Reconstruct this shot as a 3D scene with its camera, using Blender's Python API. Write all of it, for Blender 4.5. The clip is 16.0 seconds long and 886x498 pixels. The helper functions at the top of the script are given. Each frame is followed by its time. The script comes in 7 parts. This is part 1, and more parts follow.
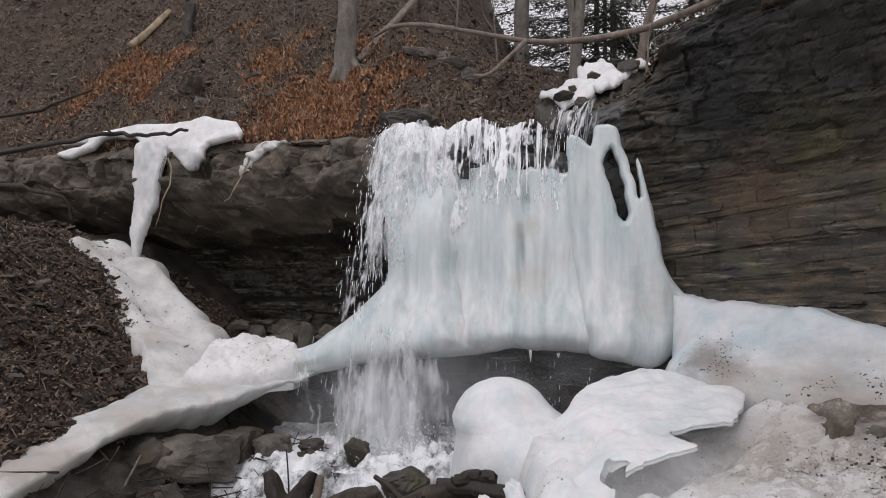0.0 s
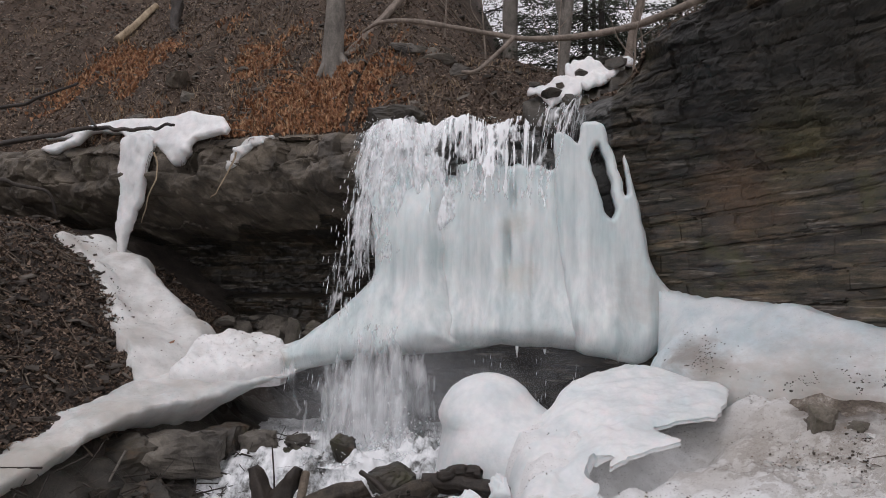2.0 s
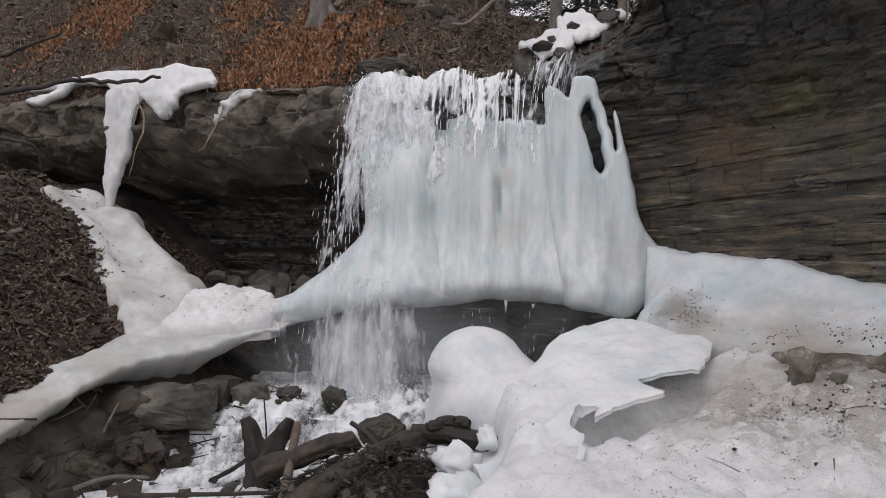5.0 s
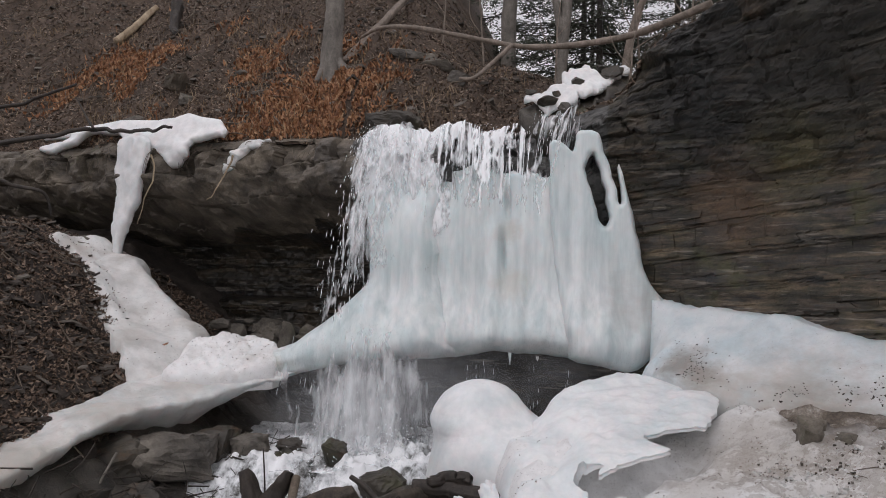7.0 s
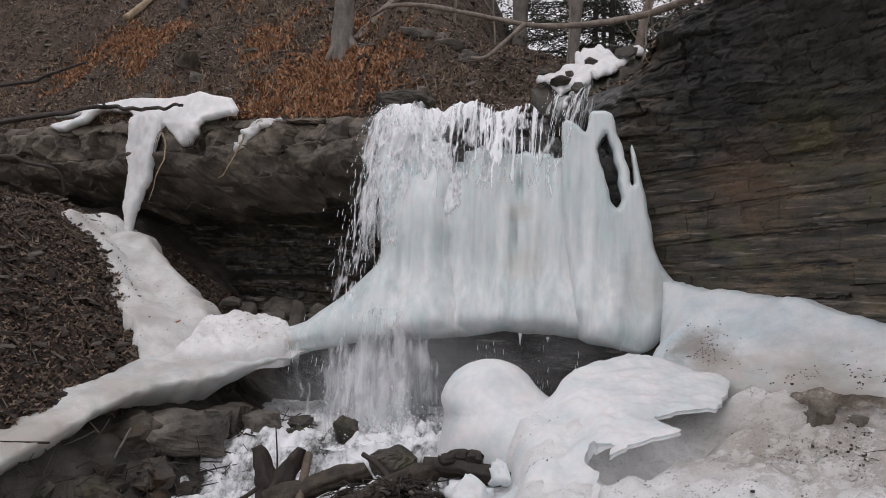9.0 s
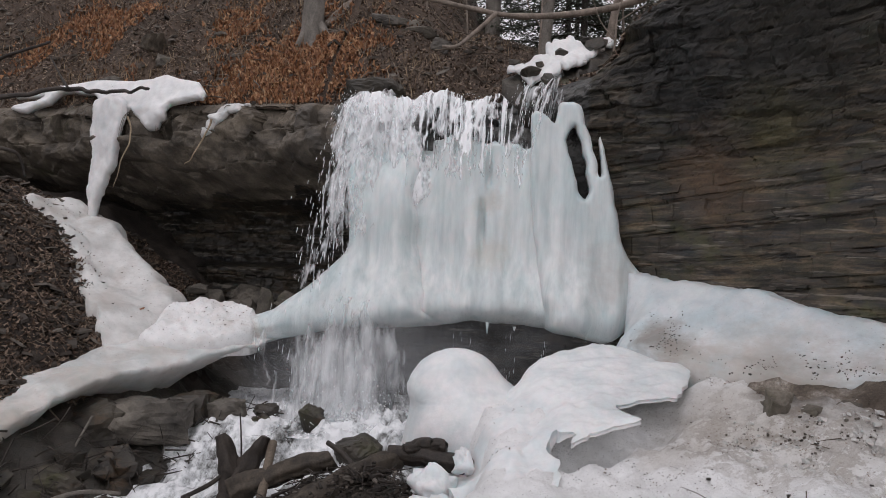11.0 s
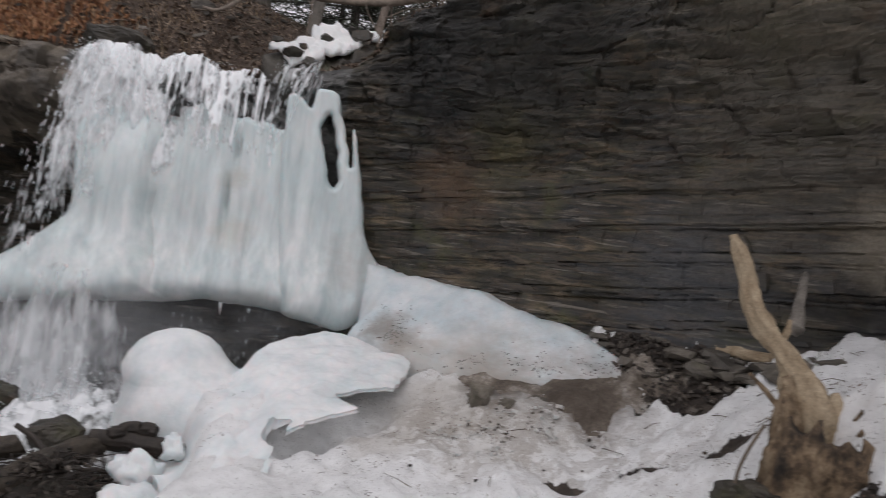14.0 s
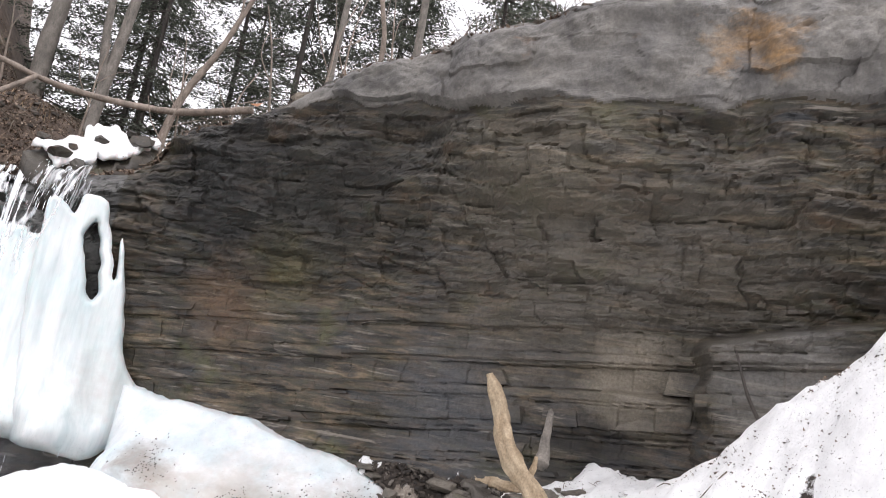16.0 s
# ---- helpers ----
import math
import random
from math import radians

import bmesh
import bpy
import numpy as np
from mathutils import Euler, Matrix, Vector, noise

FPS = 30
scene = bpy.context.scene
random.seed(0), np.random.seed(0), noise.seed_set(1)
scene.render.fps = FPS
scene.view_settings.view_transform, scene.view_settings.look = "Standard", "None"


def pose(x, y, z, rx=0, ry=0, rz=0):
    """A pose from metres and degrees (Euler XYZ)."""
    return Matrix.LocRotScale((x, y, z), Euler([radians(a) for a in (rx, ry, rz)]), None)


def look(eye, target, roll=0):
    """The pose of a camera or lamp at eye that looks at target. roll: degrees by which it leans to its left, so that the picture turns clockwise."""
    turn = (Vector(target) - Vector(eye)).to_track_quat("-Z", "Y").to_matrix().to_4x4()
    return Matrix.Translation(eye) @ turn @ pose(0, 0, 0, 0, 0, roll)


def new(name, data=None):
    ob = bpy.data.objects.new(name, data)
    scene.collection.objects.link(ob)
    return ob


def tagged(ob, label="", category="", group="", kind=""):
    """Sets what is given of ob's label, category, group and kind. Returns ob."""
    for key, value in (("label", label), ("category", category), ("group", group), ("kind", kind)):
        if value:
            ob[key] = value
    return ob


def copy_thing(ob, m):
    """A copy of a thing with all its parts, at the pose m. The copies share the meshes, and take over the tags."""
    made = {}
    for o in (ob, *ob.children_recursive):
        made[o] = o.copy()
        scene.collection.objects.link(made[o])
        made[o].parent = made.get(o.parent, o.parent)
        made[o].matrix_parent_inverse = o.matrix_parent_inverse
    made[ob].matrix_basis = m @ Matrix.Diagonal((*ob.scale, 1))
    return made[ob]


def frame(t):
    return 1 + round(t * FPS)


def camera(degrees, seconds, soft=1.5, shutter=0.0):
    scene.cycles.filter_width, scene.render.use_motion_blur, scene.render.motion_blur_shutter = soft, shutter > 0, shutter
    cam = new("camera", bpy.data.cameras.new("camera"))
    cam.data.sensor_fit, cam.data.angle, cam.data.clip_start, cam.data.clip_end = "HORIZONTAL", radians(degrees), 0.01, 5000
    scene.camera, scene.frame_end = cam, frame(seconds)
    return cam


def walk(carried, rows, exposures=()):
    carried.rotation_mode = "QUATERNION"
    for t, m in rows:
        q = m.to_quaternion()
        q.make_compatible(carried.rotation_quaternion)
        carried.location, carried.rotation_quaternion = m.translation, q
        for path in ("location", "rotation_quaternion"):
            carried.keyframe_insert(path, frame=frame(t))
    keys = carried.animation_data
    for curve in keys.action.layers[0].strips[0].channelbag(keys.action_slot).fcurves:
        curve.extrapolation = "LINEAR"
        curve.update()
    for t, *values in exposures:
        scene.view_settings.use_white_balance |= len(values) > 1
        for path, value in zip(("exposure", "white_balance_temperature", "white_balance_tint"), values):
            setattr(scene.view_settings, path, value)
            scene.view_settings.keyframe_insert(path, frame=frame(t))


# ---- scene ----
cam = camera(63.71, 16.0, soft=0.9, shutter=0.4)
walk(cam, [
    (0, look((-0.000, 0.000, 1.600), (-0.000, 4.995, 1.832), -0.00)),
    (0.5, look((0.008, -0.007, 1.582), (0.011, 4.988, 1.801), -0.23)),
    (1, look((0.004, -0.005, 1.583), (0.013, 4.990, 1.807), 0.07)),
    (1.5, look((0.021, -0.013, 1.591), (0.036, 4.982, 1.822), -0.06)),
    (2, look((0.021, -0.005, 1.585), (0.098, 4.989, 1.799), 0.17)),
    (2.5, look((0.040, -0.024, 1.578), (0.173, 4.974, 1.544), 0.02)),
    (3, look((0.056, -0.022, 1.571), (0.202, 4.974, 1.428), -0.29)),
    (3.5, look((0.057, -0.028, 1.585), (0.230, 4.965, 1.401), -0.07)),
    (5.8, look((0.025, -0.026, 1.574), (0.135, 4.973, 1.582), 0.62)),
    (6, look((0.026, -0.028, 1.585), (0.132, 4.971, 1.626), 0.74)),
    (6.5, look((0.051, -0.021, 1.588), (0.150, 4.976, 1.755), 0.79)),
    (7, look((0.057, -0.031, 1.602), (0.149, 4.962, 1.847), 0.95)),
    (7.5, look((0.031, -0.046, 1.601), (0.119, 4.947, 1.856), 1.29)),
    (8, look((0.013, -0.040, 1.602), (0.074, 4.955, 1.816), 1.35)),
    (8.5, look((-0.008, -0.026, 1.580), (0.031, 4.970, 1.755), 1.69)),
    (8.7, look((-0.004, -0.029, 1.588), (0.028, 4.969, 1.734), 1.48)),
    (11, look((0.064, -0.042, 1.607), (0.300, 4.952, 1.639), 1.98)),
    (11.5, look((0.062, -0.043, 1.615), (0.319, 4.951, 1.623), 1.80)),
    (12, look((0.079, -0.046, 1.615), (0.342, 4.947, 1.625), 1.86)),
    (12.5, look((0.148, -0.067, 1.637), (0.648, 4.908, 1.632), 3.28)),
    (13, look((0.152, -0.081, 1.650), (1.034, 4.841, 1.665), 3.87)),
    (13.5, look((0.178, -0.096, 1.666), (1.447, 4.740, 1.684), 5.12)),
    (14, look((0.226, -0.136, 1.713), (2.087, 4.505, 1.735), 7.67)),
    (14.5, look((0.280, -0.190, 1.747), (2.644, 4.216, 1.785), 9.23)),
    (15, look((0.258, -0.198, 1.777), (3.026, 3.965, 1.875), 10.54)),
    (15.3, look((0.254, -0.224, 1.821), (3.201, 3.802, 2.148), 9.49)),
    (15.5, look((0.259, -0.221, 1.853), (3.204, 3.766, 2.506), 9.89)),
    (16, look((0.241, -0.256, 1.908), (3.224, 3.637, 2.883), 9.22)),
], exposures=[(0, -0.4, 6450, 17), (3.5, -0.5, 6450, 17), (7, -0.5, 6450, 17), (12.5, -0.56, 6450, 17), (14, -0.58, 6450, 16), (14.6, -0.33, 6450, 16), (15.4, 0.32, 6450, 16), (16, 0.66, 6450, 16)])

# ---- light: an overcast winter sky ----
world = bpy.data.worlds.new("overcast_sky")
scene.world = world
world.use_nodes = True
wt = world.node_tree
wt.nodes.clear()
w_out = wt.nodes.new("ShaderNodeOutputWorld")
w_bg = wt.nodes.new("ShaderNodeBackground")
w_sky = wt.nodes.new("ShaderNodeTexSky")
w_hsv = wt.nodes.new("ShaderNodeHueSaturation")
w_sky.sky_type = "NISHITA"
w_sky.sun_disc = False
w_sky.sun_elevation = radians(75)
w_sky.sun_rotation = radians(200)
w_sky.dust_density = 1.5
w_hsv.inputs["Saturation"].default_value = 0.06
w_bg.inputs["Strength"].default_value = 0.24
wt.links.new(w_sky.outputs[0], w_hsv.inputs["Color"])
wt.links.new(w_hsv.outputs[0], w_bg.inputs["Color"])
wt.links.new(w_bg.outputs[0], w_out.inputs["Surface"])

sun_data = bpy.data.lights.new("sun", "SUN")
sun_data.energy = 0.3
sun_data.angle = radians(60)
sun_data.color = (1.0, 0.97, 0.94)
sun = new("sun", sun_data)
sun.matrix_world = look((-1.0, -0.5, 22.0), (0.5, 5.5, 0.0))


# ---- numeric noise and small builders ----
def lattice(ix, iy, iz, seed):
    h = (ix * 374761393 + iy * 668265263 + iz * 2147483647 + seed * 1274126177) & 0xFFFFFFFF
    h = ((h ^ (h >> 13)) * 1274126177) & 0xFFFFFFFF
    h = ((h ^ (h >> 16)) * 2246822519) & 0xFFFFFFFF
    return ((h ^ (h >> 15)) & 0xFFFFFF) / float(0xFFFFFF)


def vnoise(x, y, z, seed=0):
    """Smooth value noise in -1..1 on arrays."""
    x, y, z = np.broadcast_arrays(np.asarray(x, float), np.asarray(y, float), np.asarray(z, float))
    fx, fy, fz = np.floor(x), np.floor(y), np.floor(z)
    ix, iy, iz = fx.astype(np.int64), fy.astype(np.int64), fz.astype(np.int64)
    tx, ty, tz = x - fx, y - fy, z - fz
    tx, ty, tz = [t * t * t * (t * (t * 6 - 15) + 10) for t in (tx, ty, tz)]
    out = 0
    for a in (0, 1):
        for b in (0, 1):
            for c in (0, 1):
                out = out + lattice(ix + a, iy + b, iz + c, seed) * (tx if a else 1 - tx) * (ty if b else 1 - ty) * (tz if c else 1 - tz)
    return out * 2 - 1


def fbm(x, y, z=0.0, octaves=4, seed=0, gain=0.5):
    total, amp, k = 0, 1.0, 1.0
    for i in range(octaves):
        total = total + amp * vnoise(np.asarray(x) * k, np.asarray(y) * k, np.asarray(z) * k, seed + i * 17)
        amp *= gain
        k *= 2.03
    return total


def sstep(a, b, v):
    t = np.clip((np.asarray(v, float) - a) / (b - a), 0, 1)
    return t * t * (3 - 2 * t)


def smax(a, b, k=0.15):
    h = np.clip(0.5 + 0.5 * (a - b) / k, 0, 1)
    return b * (1 - h) + a * h + k * h * (1 - h)


def bump(x, y, cx, cy, rx, ry, turn=0.0):
    c, s = math.cos(turn), math.sin(turn)
    dx, dy = (x - cx) * c + (y - cy) * s, -(x - cx) * s + (y - cy) * c
    return np.exp(-(dx / rx) ** 2 - (dy / ry) ** 2)


def spline(points, per=8, closed=False):
    """A smooth curve through points, as an array."""
    p = np.array(points, float)
    n = len(p)
    out = []
    for i in range(n if closed else n - 1):
        if closed:
            a, b, c, d = p[(i - 1) % n], p[i], p[(i + 1) % n], p[(i + 2) % n]
        else:
            a, b, c, d = p[max(i - 1, 0)], p[i], p[i + 1], p[min(i + 2, n - 1)]
        for t in np.arange(per) / per:
            out.append(0.5 * (2 * b + (c - a) * t + (2 * a - 5 * b + 4 * c - d) * t * t + (3 * b - a - 3 * c + d) * t ** 3))
    if not closed:
        out.append(p[-1])
    return np.array(out)


def crisp(ob, degrees=45):
    """Keep the hard edges of a smooth mesh hard."""
    ob.data.set_sharp_from_angle(angle=math.radians(degrees))
    return ob


def mesh_object(name, verts, faces, material, parent=None, smooth=True):
    me = bpy.data.meshes.new(name)
    me.from_pydata(np.asarray(verts).tolist(), [], faces.tolist() if isinstance(faces, np.ndarray) else faces)
    me.update()
    if smooth:
        me.polygons.foreach_set("use_smooth", [True] * len(me.polygons))
    if material:
        me.materials.append(material)
    ob = new(name, me)
    if parent:
        ob.parent = parent
    return ob


def thing(name, label, category, group="", kind="", at=(0, 0, 0)):
    ob = new(name)
    ob.empty_display_size = 0.1
    ob.location = at
    return tagged(ob, label, category, group, kind)


def grid_faces(nu, nv):
    i = np.arange(nu * nv).reshape(nu, nv)
    return np.stack([i[:-1, :-1], i[1:, :-1], i[1:, 1:], i[:-1, 1:]], -1).reshape(-1, 4)


def tube_data(path, radii, sides=8, rough=0.0, seed=0, base=0, flute=0.0):
    """Verts and faces of a tapered, slightly uneven tube along a path."""
    path = np.array(path, float)
    n = len(path)
    tang = np.gradient(path, axis=0)
    tang /= np.linalg.norm(tang, axis=1)[:, None] + 1e-9
    ref = np.array([0.0, 0.0, 1.0]) if abs(tang[:, 2]).mean() < 0.8 else np.array([1.0, 0.0, 0.0])
    s1 = np.cross(tang, ref)
    s1 /= np.linalg.norm(s1, axis=1)[:, None] + 1e-9
    s2 = np.cross(tang, s1)
    ang = np.arange(sides) * 2 * np.pi / sides
    r = np.array(radii, float)[:, None] * np.ones(sides)
    if rough:
        c1, c2 = np.cos(ang)[None, :], np.sin(ang)[None, :]
        r = r * (1 + rough * vnoise(path[:, :1] * 6 + c1 * 1.5, path[:, 1:2] * 6 + c2 * 1.5, path[:, 2:3] * 6, seed)
                 + 0.45 * rough * vnoise(path[:, :1] * 16 + c1 * 4, path[:, 1:2] * 16 + c2 * 4, path[:, 2:3] * 16, seed + 3))
    if flute:
        c1, c2, along = np.cos(ang)[None, :], np.sin(ang)[None, :], np.arange(n)[:, None]
        r = r * (1 + flute * vnoise(c1 * 2.6, c2 * 2.6, along * 0.05 + seed, seed + 5) + 0.6 * flute * vnoise(c1 * 6, c2 * 6, along * 0.12 + seed, seed + 6))
    v = path[:, None, :] + r[..., None] * (np.cos(ang)[None, :, None] * s1[:, None, :] + np.sin(ang)[None, :, None] * s2[:, None, :])
    v = v.reshape(-1, 3)
    f = []
    for i in range(n - 1):
        for j in range(sides):
            k = (j + 1) % sides
            f.append((base + i * sides + j, base + i * sides + k, base + (i + 1) * sides + k, base + (i + 1) * sides + j))
    f.append(tuple(base + j for j in range(sides))[::-1])
    f.append(tuple(base + (n - 1) * sides + j for j in range(sides)))
    return v, f


def tube(name, points, r0, r1, material, parent=None, sides=8, rough=0.15, per=5, seed=0, wobble=0.0, flute=0.0):
    path = spline(points, per)
    if wobble:
        t = np.arange(len(path))
        path = path + wobble * np.stack([vnoise(t * 0.35, seed * 1.7, k * 9.1, seed) for k in range(3)], -1)
    v, f = tube_data(path, np.linspace(r0, r1, len(path)), sides, rough, seed, 0, flute)
    return mesh_object(name, v, f, material, parent)


class Heap:
    """Gathers many small meshes into one."""

    def __init__(self):
        self.v, self.f, self.n = [], [], 0

    def add(self, v, f):
        v = np.asarray(v, float)
        self.v.append(v)
        self.f.extend([tuple(i + self.n for i in face) for face in f])
        self.n += len(v)

    def tube(self, path, r0, r1, sides=4):
        v, f = tube_data(path, np.linspace(r0, r1, len(path)), sides)
        self.add(v, f)

    def build(self, name, material, parent=None, smooth=True):
        return mesh_object(name, np.concatenate(self.v), self.f, material, parent, smooth)


def sheet(name, outline, place, material, holes=(), step=0.05, parent=None, per=6, seed=0, ragged=0.0, rings=0, belly=0.0):
    """A solid with a smooth outline in its own plane: place(u, v, edge) gives front and back points; edge is the distance to the rim."""
    from mathutils.geometry import delaunay_2d_cdt
    loops = [spline(outline, per, True)] + [spline(h, per, True) for h in holes]
    if ragged:
        for lp in loops:
            lp += ragged * np.stack([fbm(lp[:, 0] * 9, lp[:, 1] * 9, 1.0, 3, seed), fbm(lp[:, 0] * 9, lp[:, 1] * 9, 7.0, 3, seed + 3)], -1)
    # even out each loop
    even = []
    for lp in loops:
        ring = np.vstack([lp, lp[:1]])
        seg = np.linalg.norm(np.diff(ring, axis=0), axis=1)
        s = np.concatenate([[0], np.cumsum(seg)])
        q = np.linspace(0, s[-1], max(8, int(s[-1] / step * 1.2)) + 1)[:-1]
        even.append(np.stack([np.interp(q, s, ring[:, 0]), np.interp(q, s, ring[:, 1])], -1))
    rim = np.vstack(even)
    lo, hi = rim.min(0), rim.max(0)
    gu, gv = np.meshgrid(np.arange(lo[0], hi[0], step), np.arange(lo[1], hi[1], step), indexing="ij")
    gu = gu + step * 0.3 * vnoise(gu * 31, gv * 31, 0, seed)
    gv = gv + step * 0.3 * vnoise(gu * 31, gv * 31, 5, seed)
    pts = np.stack([gu.ravel(), gv.ravel()], -1)

    def inside(p, lp):
        a, b = lp, np.roll(lp, -1, 0)
        hit = np.zeros(len(p), bool)
        for (x0, y0), (x1, y1) in zip(a, b):
            if y0 != y1:
                hit ^= ((p[:, 1] < y0) != (p[:, 1] < y1)) & (p[:, 0] < (x1 - x0) * (p[:, 1] - y0) / (y1 - y0) + x0)
        return hit

    keep = inside(pts, even[0])
    for h in even[1:]:
        keep &= ~inside(pts, h)
    pts = pts[keep]

    def reach(p):
        d = np.full(len(p), 1e9)
        for lp in even:
            a, b = lp, np.roll(lp, -1, 0)
            for i in range(len(a)):
                ab = b[i] - a[i]
                t = np.clip(((p - a[i]) @ ab) / (ab @ ab + 1e-12), 0, 1)
                d = np.minimum(d, np.linalg.norm(p - a[i] - t[:, None] * ab, axis=1))
        return d

    d = reach(pts)
    pts = pts[d > step * 0.45]
    edges, base = [], 0
    for lp in even:
        edges += [(base + i, base + (i + 1) % len(lp)) for i in range(len(lp))]
        base += len(lp)
    allp = np.vstack([rim, pts])
    r = delaunay_2d_cdt([Vector(p) for p in allp], edges, [], 2, 1e-6)
    v2 = np.array([tuple(p) for p in r[0]])
    tris = [tuple(f) for f in r[2]]
    mids = np.array([v2[list(t)].mean(0) for t in tris])
    gone = ~inside(mids, even[0])
    for h in even[1:]:
        gone |= inside(mids, h)
    tris = [t for t, g in zip(tris, gone) if not g]
    d2 = reach(v2)
    d2[d2 < 1e-4] = 0
    front, back = place(v2[:, 0], v2[:, 1], d2)
    n = len(v2)
    faces = [tuple(t) for t in tris] + [tuple(n + i for i in reversed(t)) for t in tris]
    count = {}
    for t in tris:
        for i in range(3):
            e = (t[i], t[(i + 1) % 3])
            count[e] = count.get(e, 0) + 1
    side = [e for e in count if (e[1], e[0]) not in count]
    verts = [front, back]
    if not rings:
        faces += [(b, a, n + a, n + b) for a, b in side]
        return mesh_object(name, np.vstack(verts), faces, material, parent)
    # sides with rings of their own, swelling outwards
    after, before = dict(side), {b: a for a, b in side}
    rim = [a for a, _ in side]
    row = {a: i for i, a in enumerate(rim)}
    way = np.array([v2[after[a]] - v2[before[a]] for a in rim])
    way = np.stack([way[:, 1], -way[:, 0]], -1) / (np.linalg.norm(way, axis=1)[:, None] + 1e-9)
    level = [lambda a: a]
    total = 2 * n
    for k in range(rings):
        f = (k + 1) / (rings + 1)
        mid = front[rim] * (1 - f) + back[rim] * f
        mid[:, :2] += way * belly * math.sin(math.pi * f ** 0.8)
        verts.append(mid)
        level.append(lambda a, base=total: base + row[a])
        total += len(rim)
    level.append(lambda a: n + a)
    for a, b in side:
        for k in range(rings + 1):
            faces.append((level[k](b), level[k](a), level[k + 1](a), level[k + 1](b)))
    return mesh_object(name, np.vstack(verts), faces, material, parent)


def round_edge(d, radius, depth):
    t = np.clip(1 - d / radius, 0, 1)
    return depth * np.sqrt(np.clip(1 - t * t, 0, 1))


# ---- materials ----
def node_material(name):
    m = bpy.data.materials.new(name)
    m.use_nodes = True
    nt = m.node_tree
    return m, nt, nt.nodes["Principled BSDF"]


def noise_node(nt, scale, detail=6, rough=0.6, stretch=None, seed=0.0):
    tc = nt.nodes.new("ShaderNodeNewGeometry")
    mp = nt.nodes.new("ShaderNodeMapping")
    mp.inputs["Scale"].default_value = stretch or (1, 1, 1)
    mp.inputs["Location"].default_value = (seed, seed * 0.7, seed * 1.3)
    n = nt.nodes.new("ShaderNodeTexNoise")
    n.inputs["Scale"].default_value = scale
    n.inputs["Detail"].default_value = detail
    n.inputs["Roughness"].default_value = rough
    nt.links.new(tc.outputs["Position"], mp.inputs["Vector"])
    nt.links.new(mp.outputs[0], n.inputs["Vector"])
    return n.outputs["Fac"]


def ramp(nt, fac, stops):
    r = nt.nodes.new("ShaderNodeValToRGB")
    while len(r.color_ramp.elements) < len(stops):
        r.color_ramp.elements.new(0.5)
    for e, (p, c) in zip(r.color_ramp.elements, stops):
        e.position = p
        e.color = (*c, 1) if len(c) == 3 else c
    nt.links.new(fac, r.inputs["Fac"])
    return r.outputs["Color"]


def mix(nt, fac, a, b, kind="MIX"):
    m = nt.nodes.new("ShaderNodeMix")
    m.data_type = "RGBA"
    m.blend_type = kind
    for sock, val in ((m.inputs["Factor"], fac), (m.inputs["A"], a), (m.inputs["B"], b)):
        if isinstance(val, (int, float)):
            sock.default_value = val
        elif isinstance(val, tuple):
            sock.default_value = (*val, 1)
        else:
            nt.links.new(val, sock)
    return m.outputs["Result"]


def relief(nt, bsdf, parts):
    """Chained bumps: (height, strength, distance)."""
    last = None
    for h, s, dist in parts:
        b = nt.nodes.new("ShaderNodeBump")
        b.inputs["Strength"].default_value = s
        b.inputs["Distance"].default_value = dist
        nt.links.new(h, b.inputs["Height"])
        if last:
            nt.links.new(last, b.inputs["Normal"])
        last = b.outputs["Normal"]
    nt.links.new(last, bsdf.inputs["Normal"])


def spot(nt, center, radius, seed=0.0):
    """A ragged patch round a place: 1 inside, 0 outside."""
    tc = nt.nodes.new("ShaderNodeNewGeometry")
    d = nt.nodes.new("ShaderNodeVectorMath")
    d.operation = "DISTANCE"
    d.inputs[1].default_value = center
    nt.links.new(tc.outputs["Position"], d.inputs[0])
    n = noise_node(nt, 2.5, 6, 0.7, (1, 1, 2), seed)
    m = nt.nodes.new("ShaderNodeMath")
    m.operation = "MULTIPLY_ADD"
    nt.links.new(n, m.inputs[0])
    m.inputs[1].default_value = radius * 2.2
    nt.links.new(d.outputs["Value"], m.inputs[2])
    return ramp_range(nt, m.outputs[0], radius * 2.35, radius * 1.45)


def ramp_range(nt, value, lo, hi):
    r = nt.nodes.new("ShaderNodeMapRange")
    r.inputs["From Min"].default_value = lo
    r.inputs["From Max"].default_value = hi
    nt.links.new(value, r.inputs["Value"])
    return r.outputs["Result"]


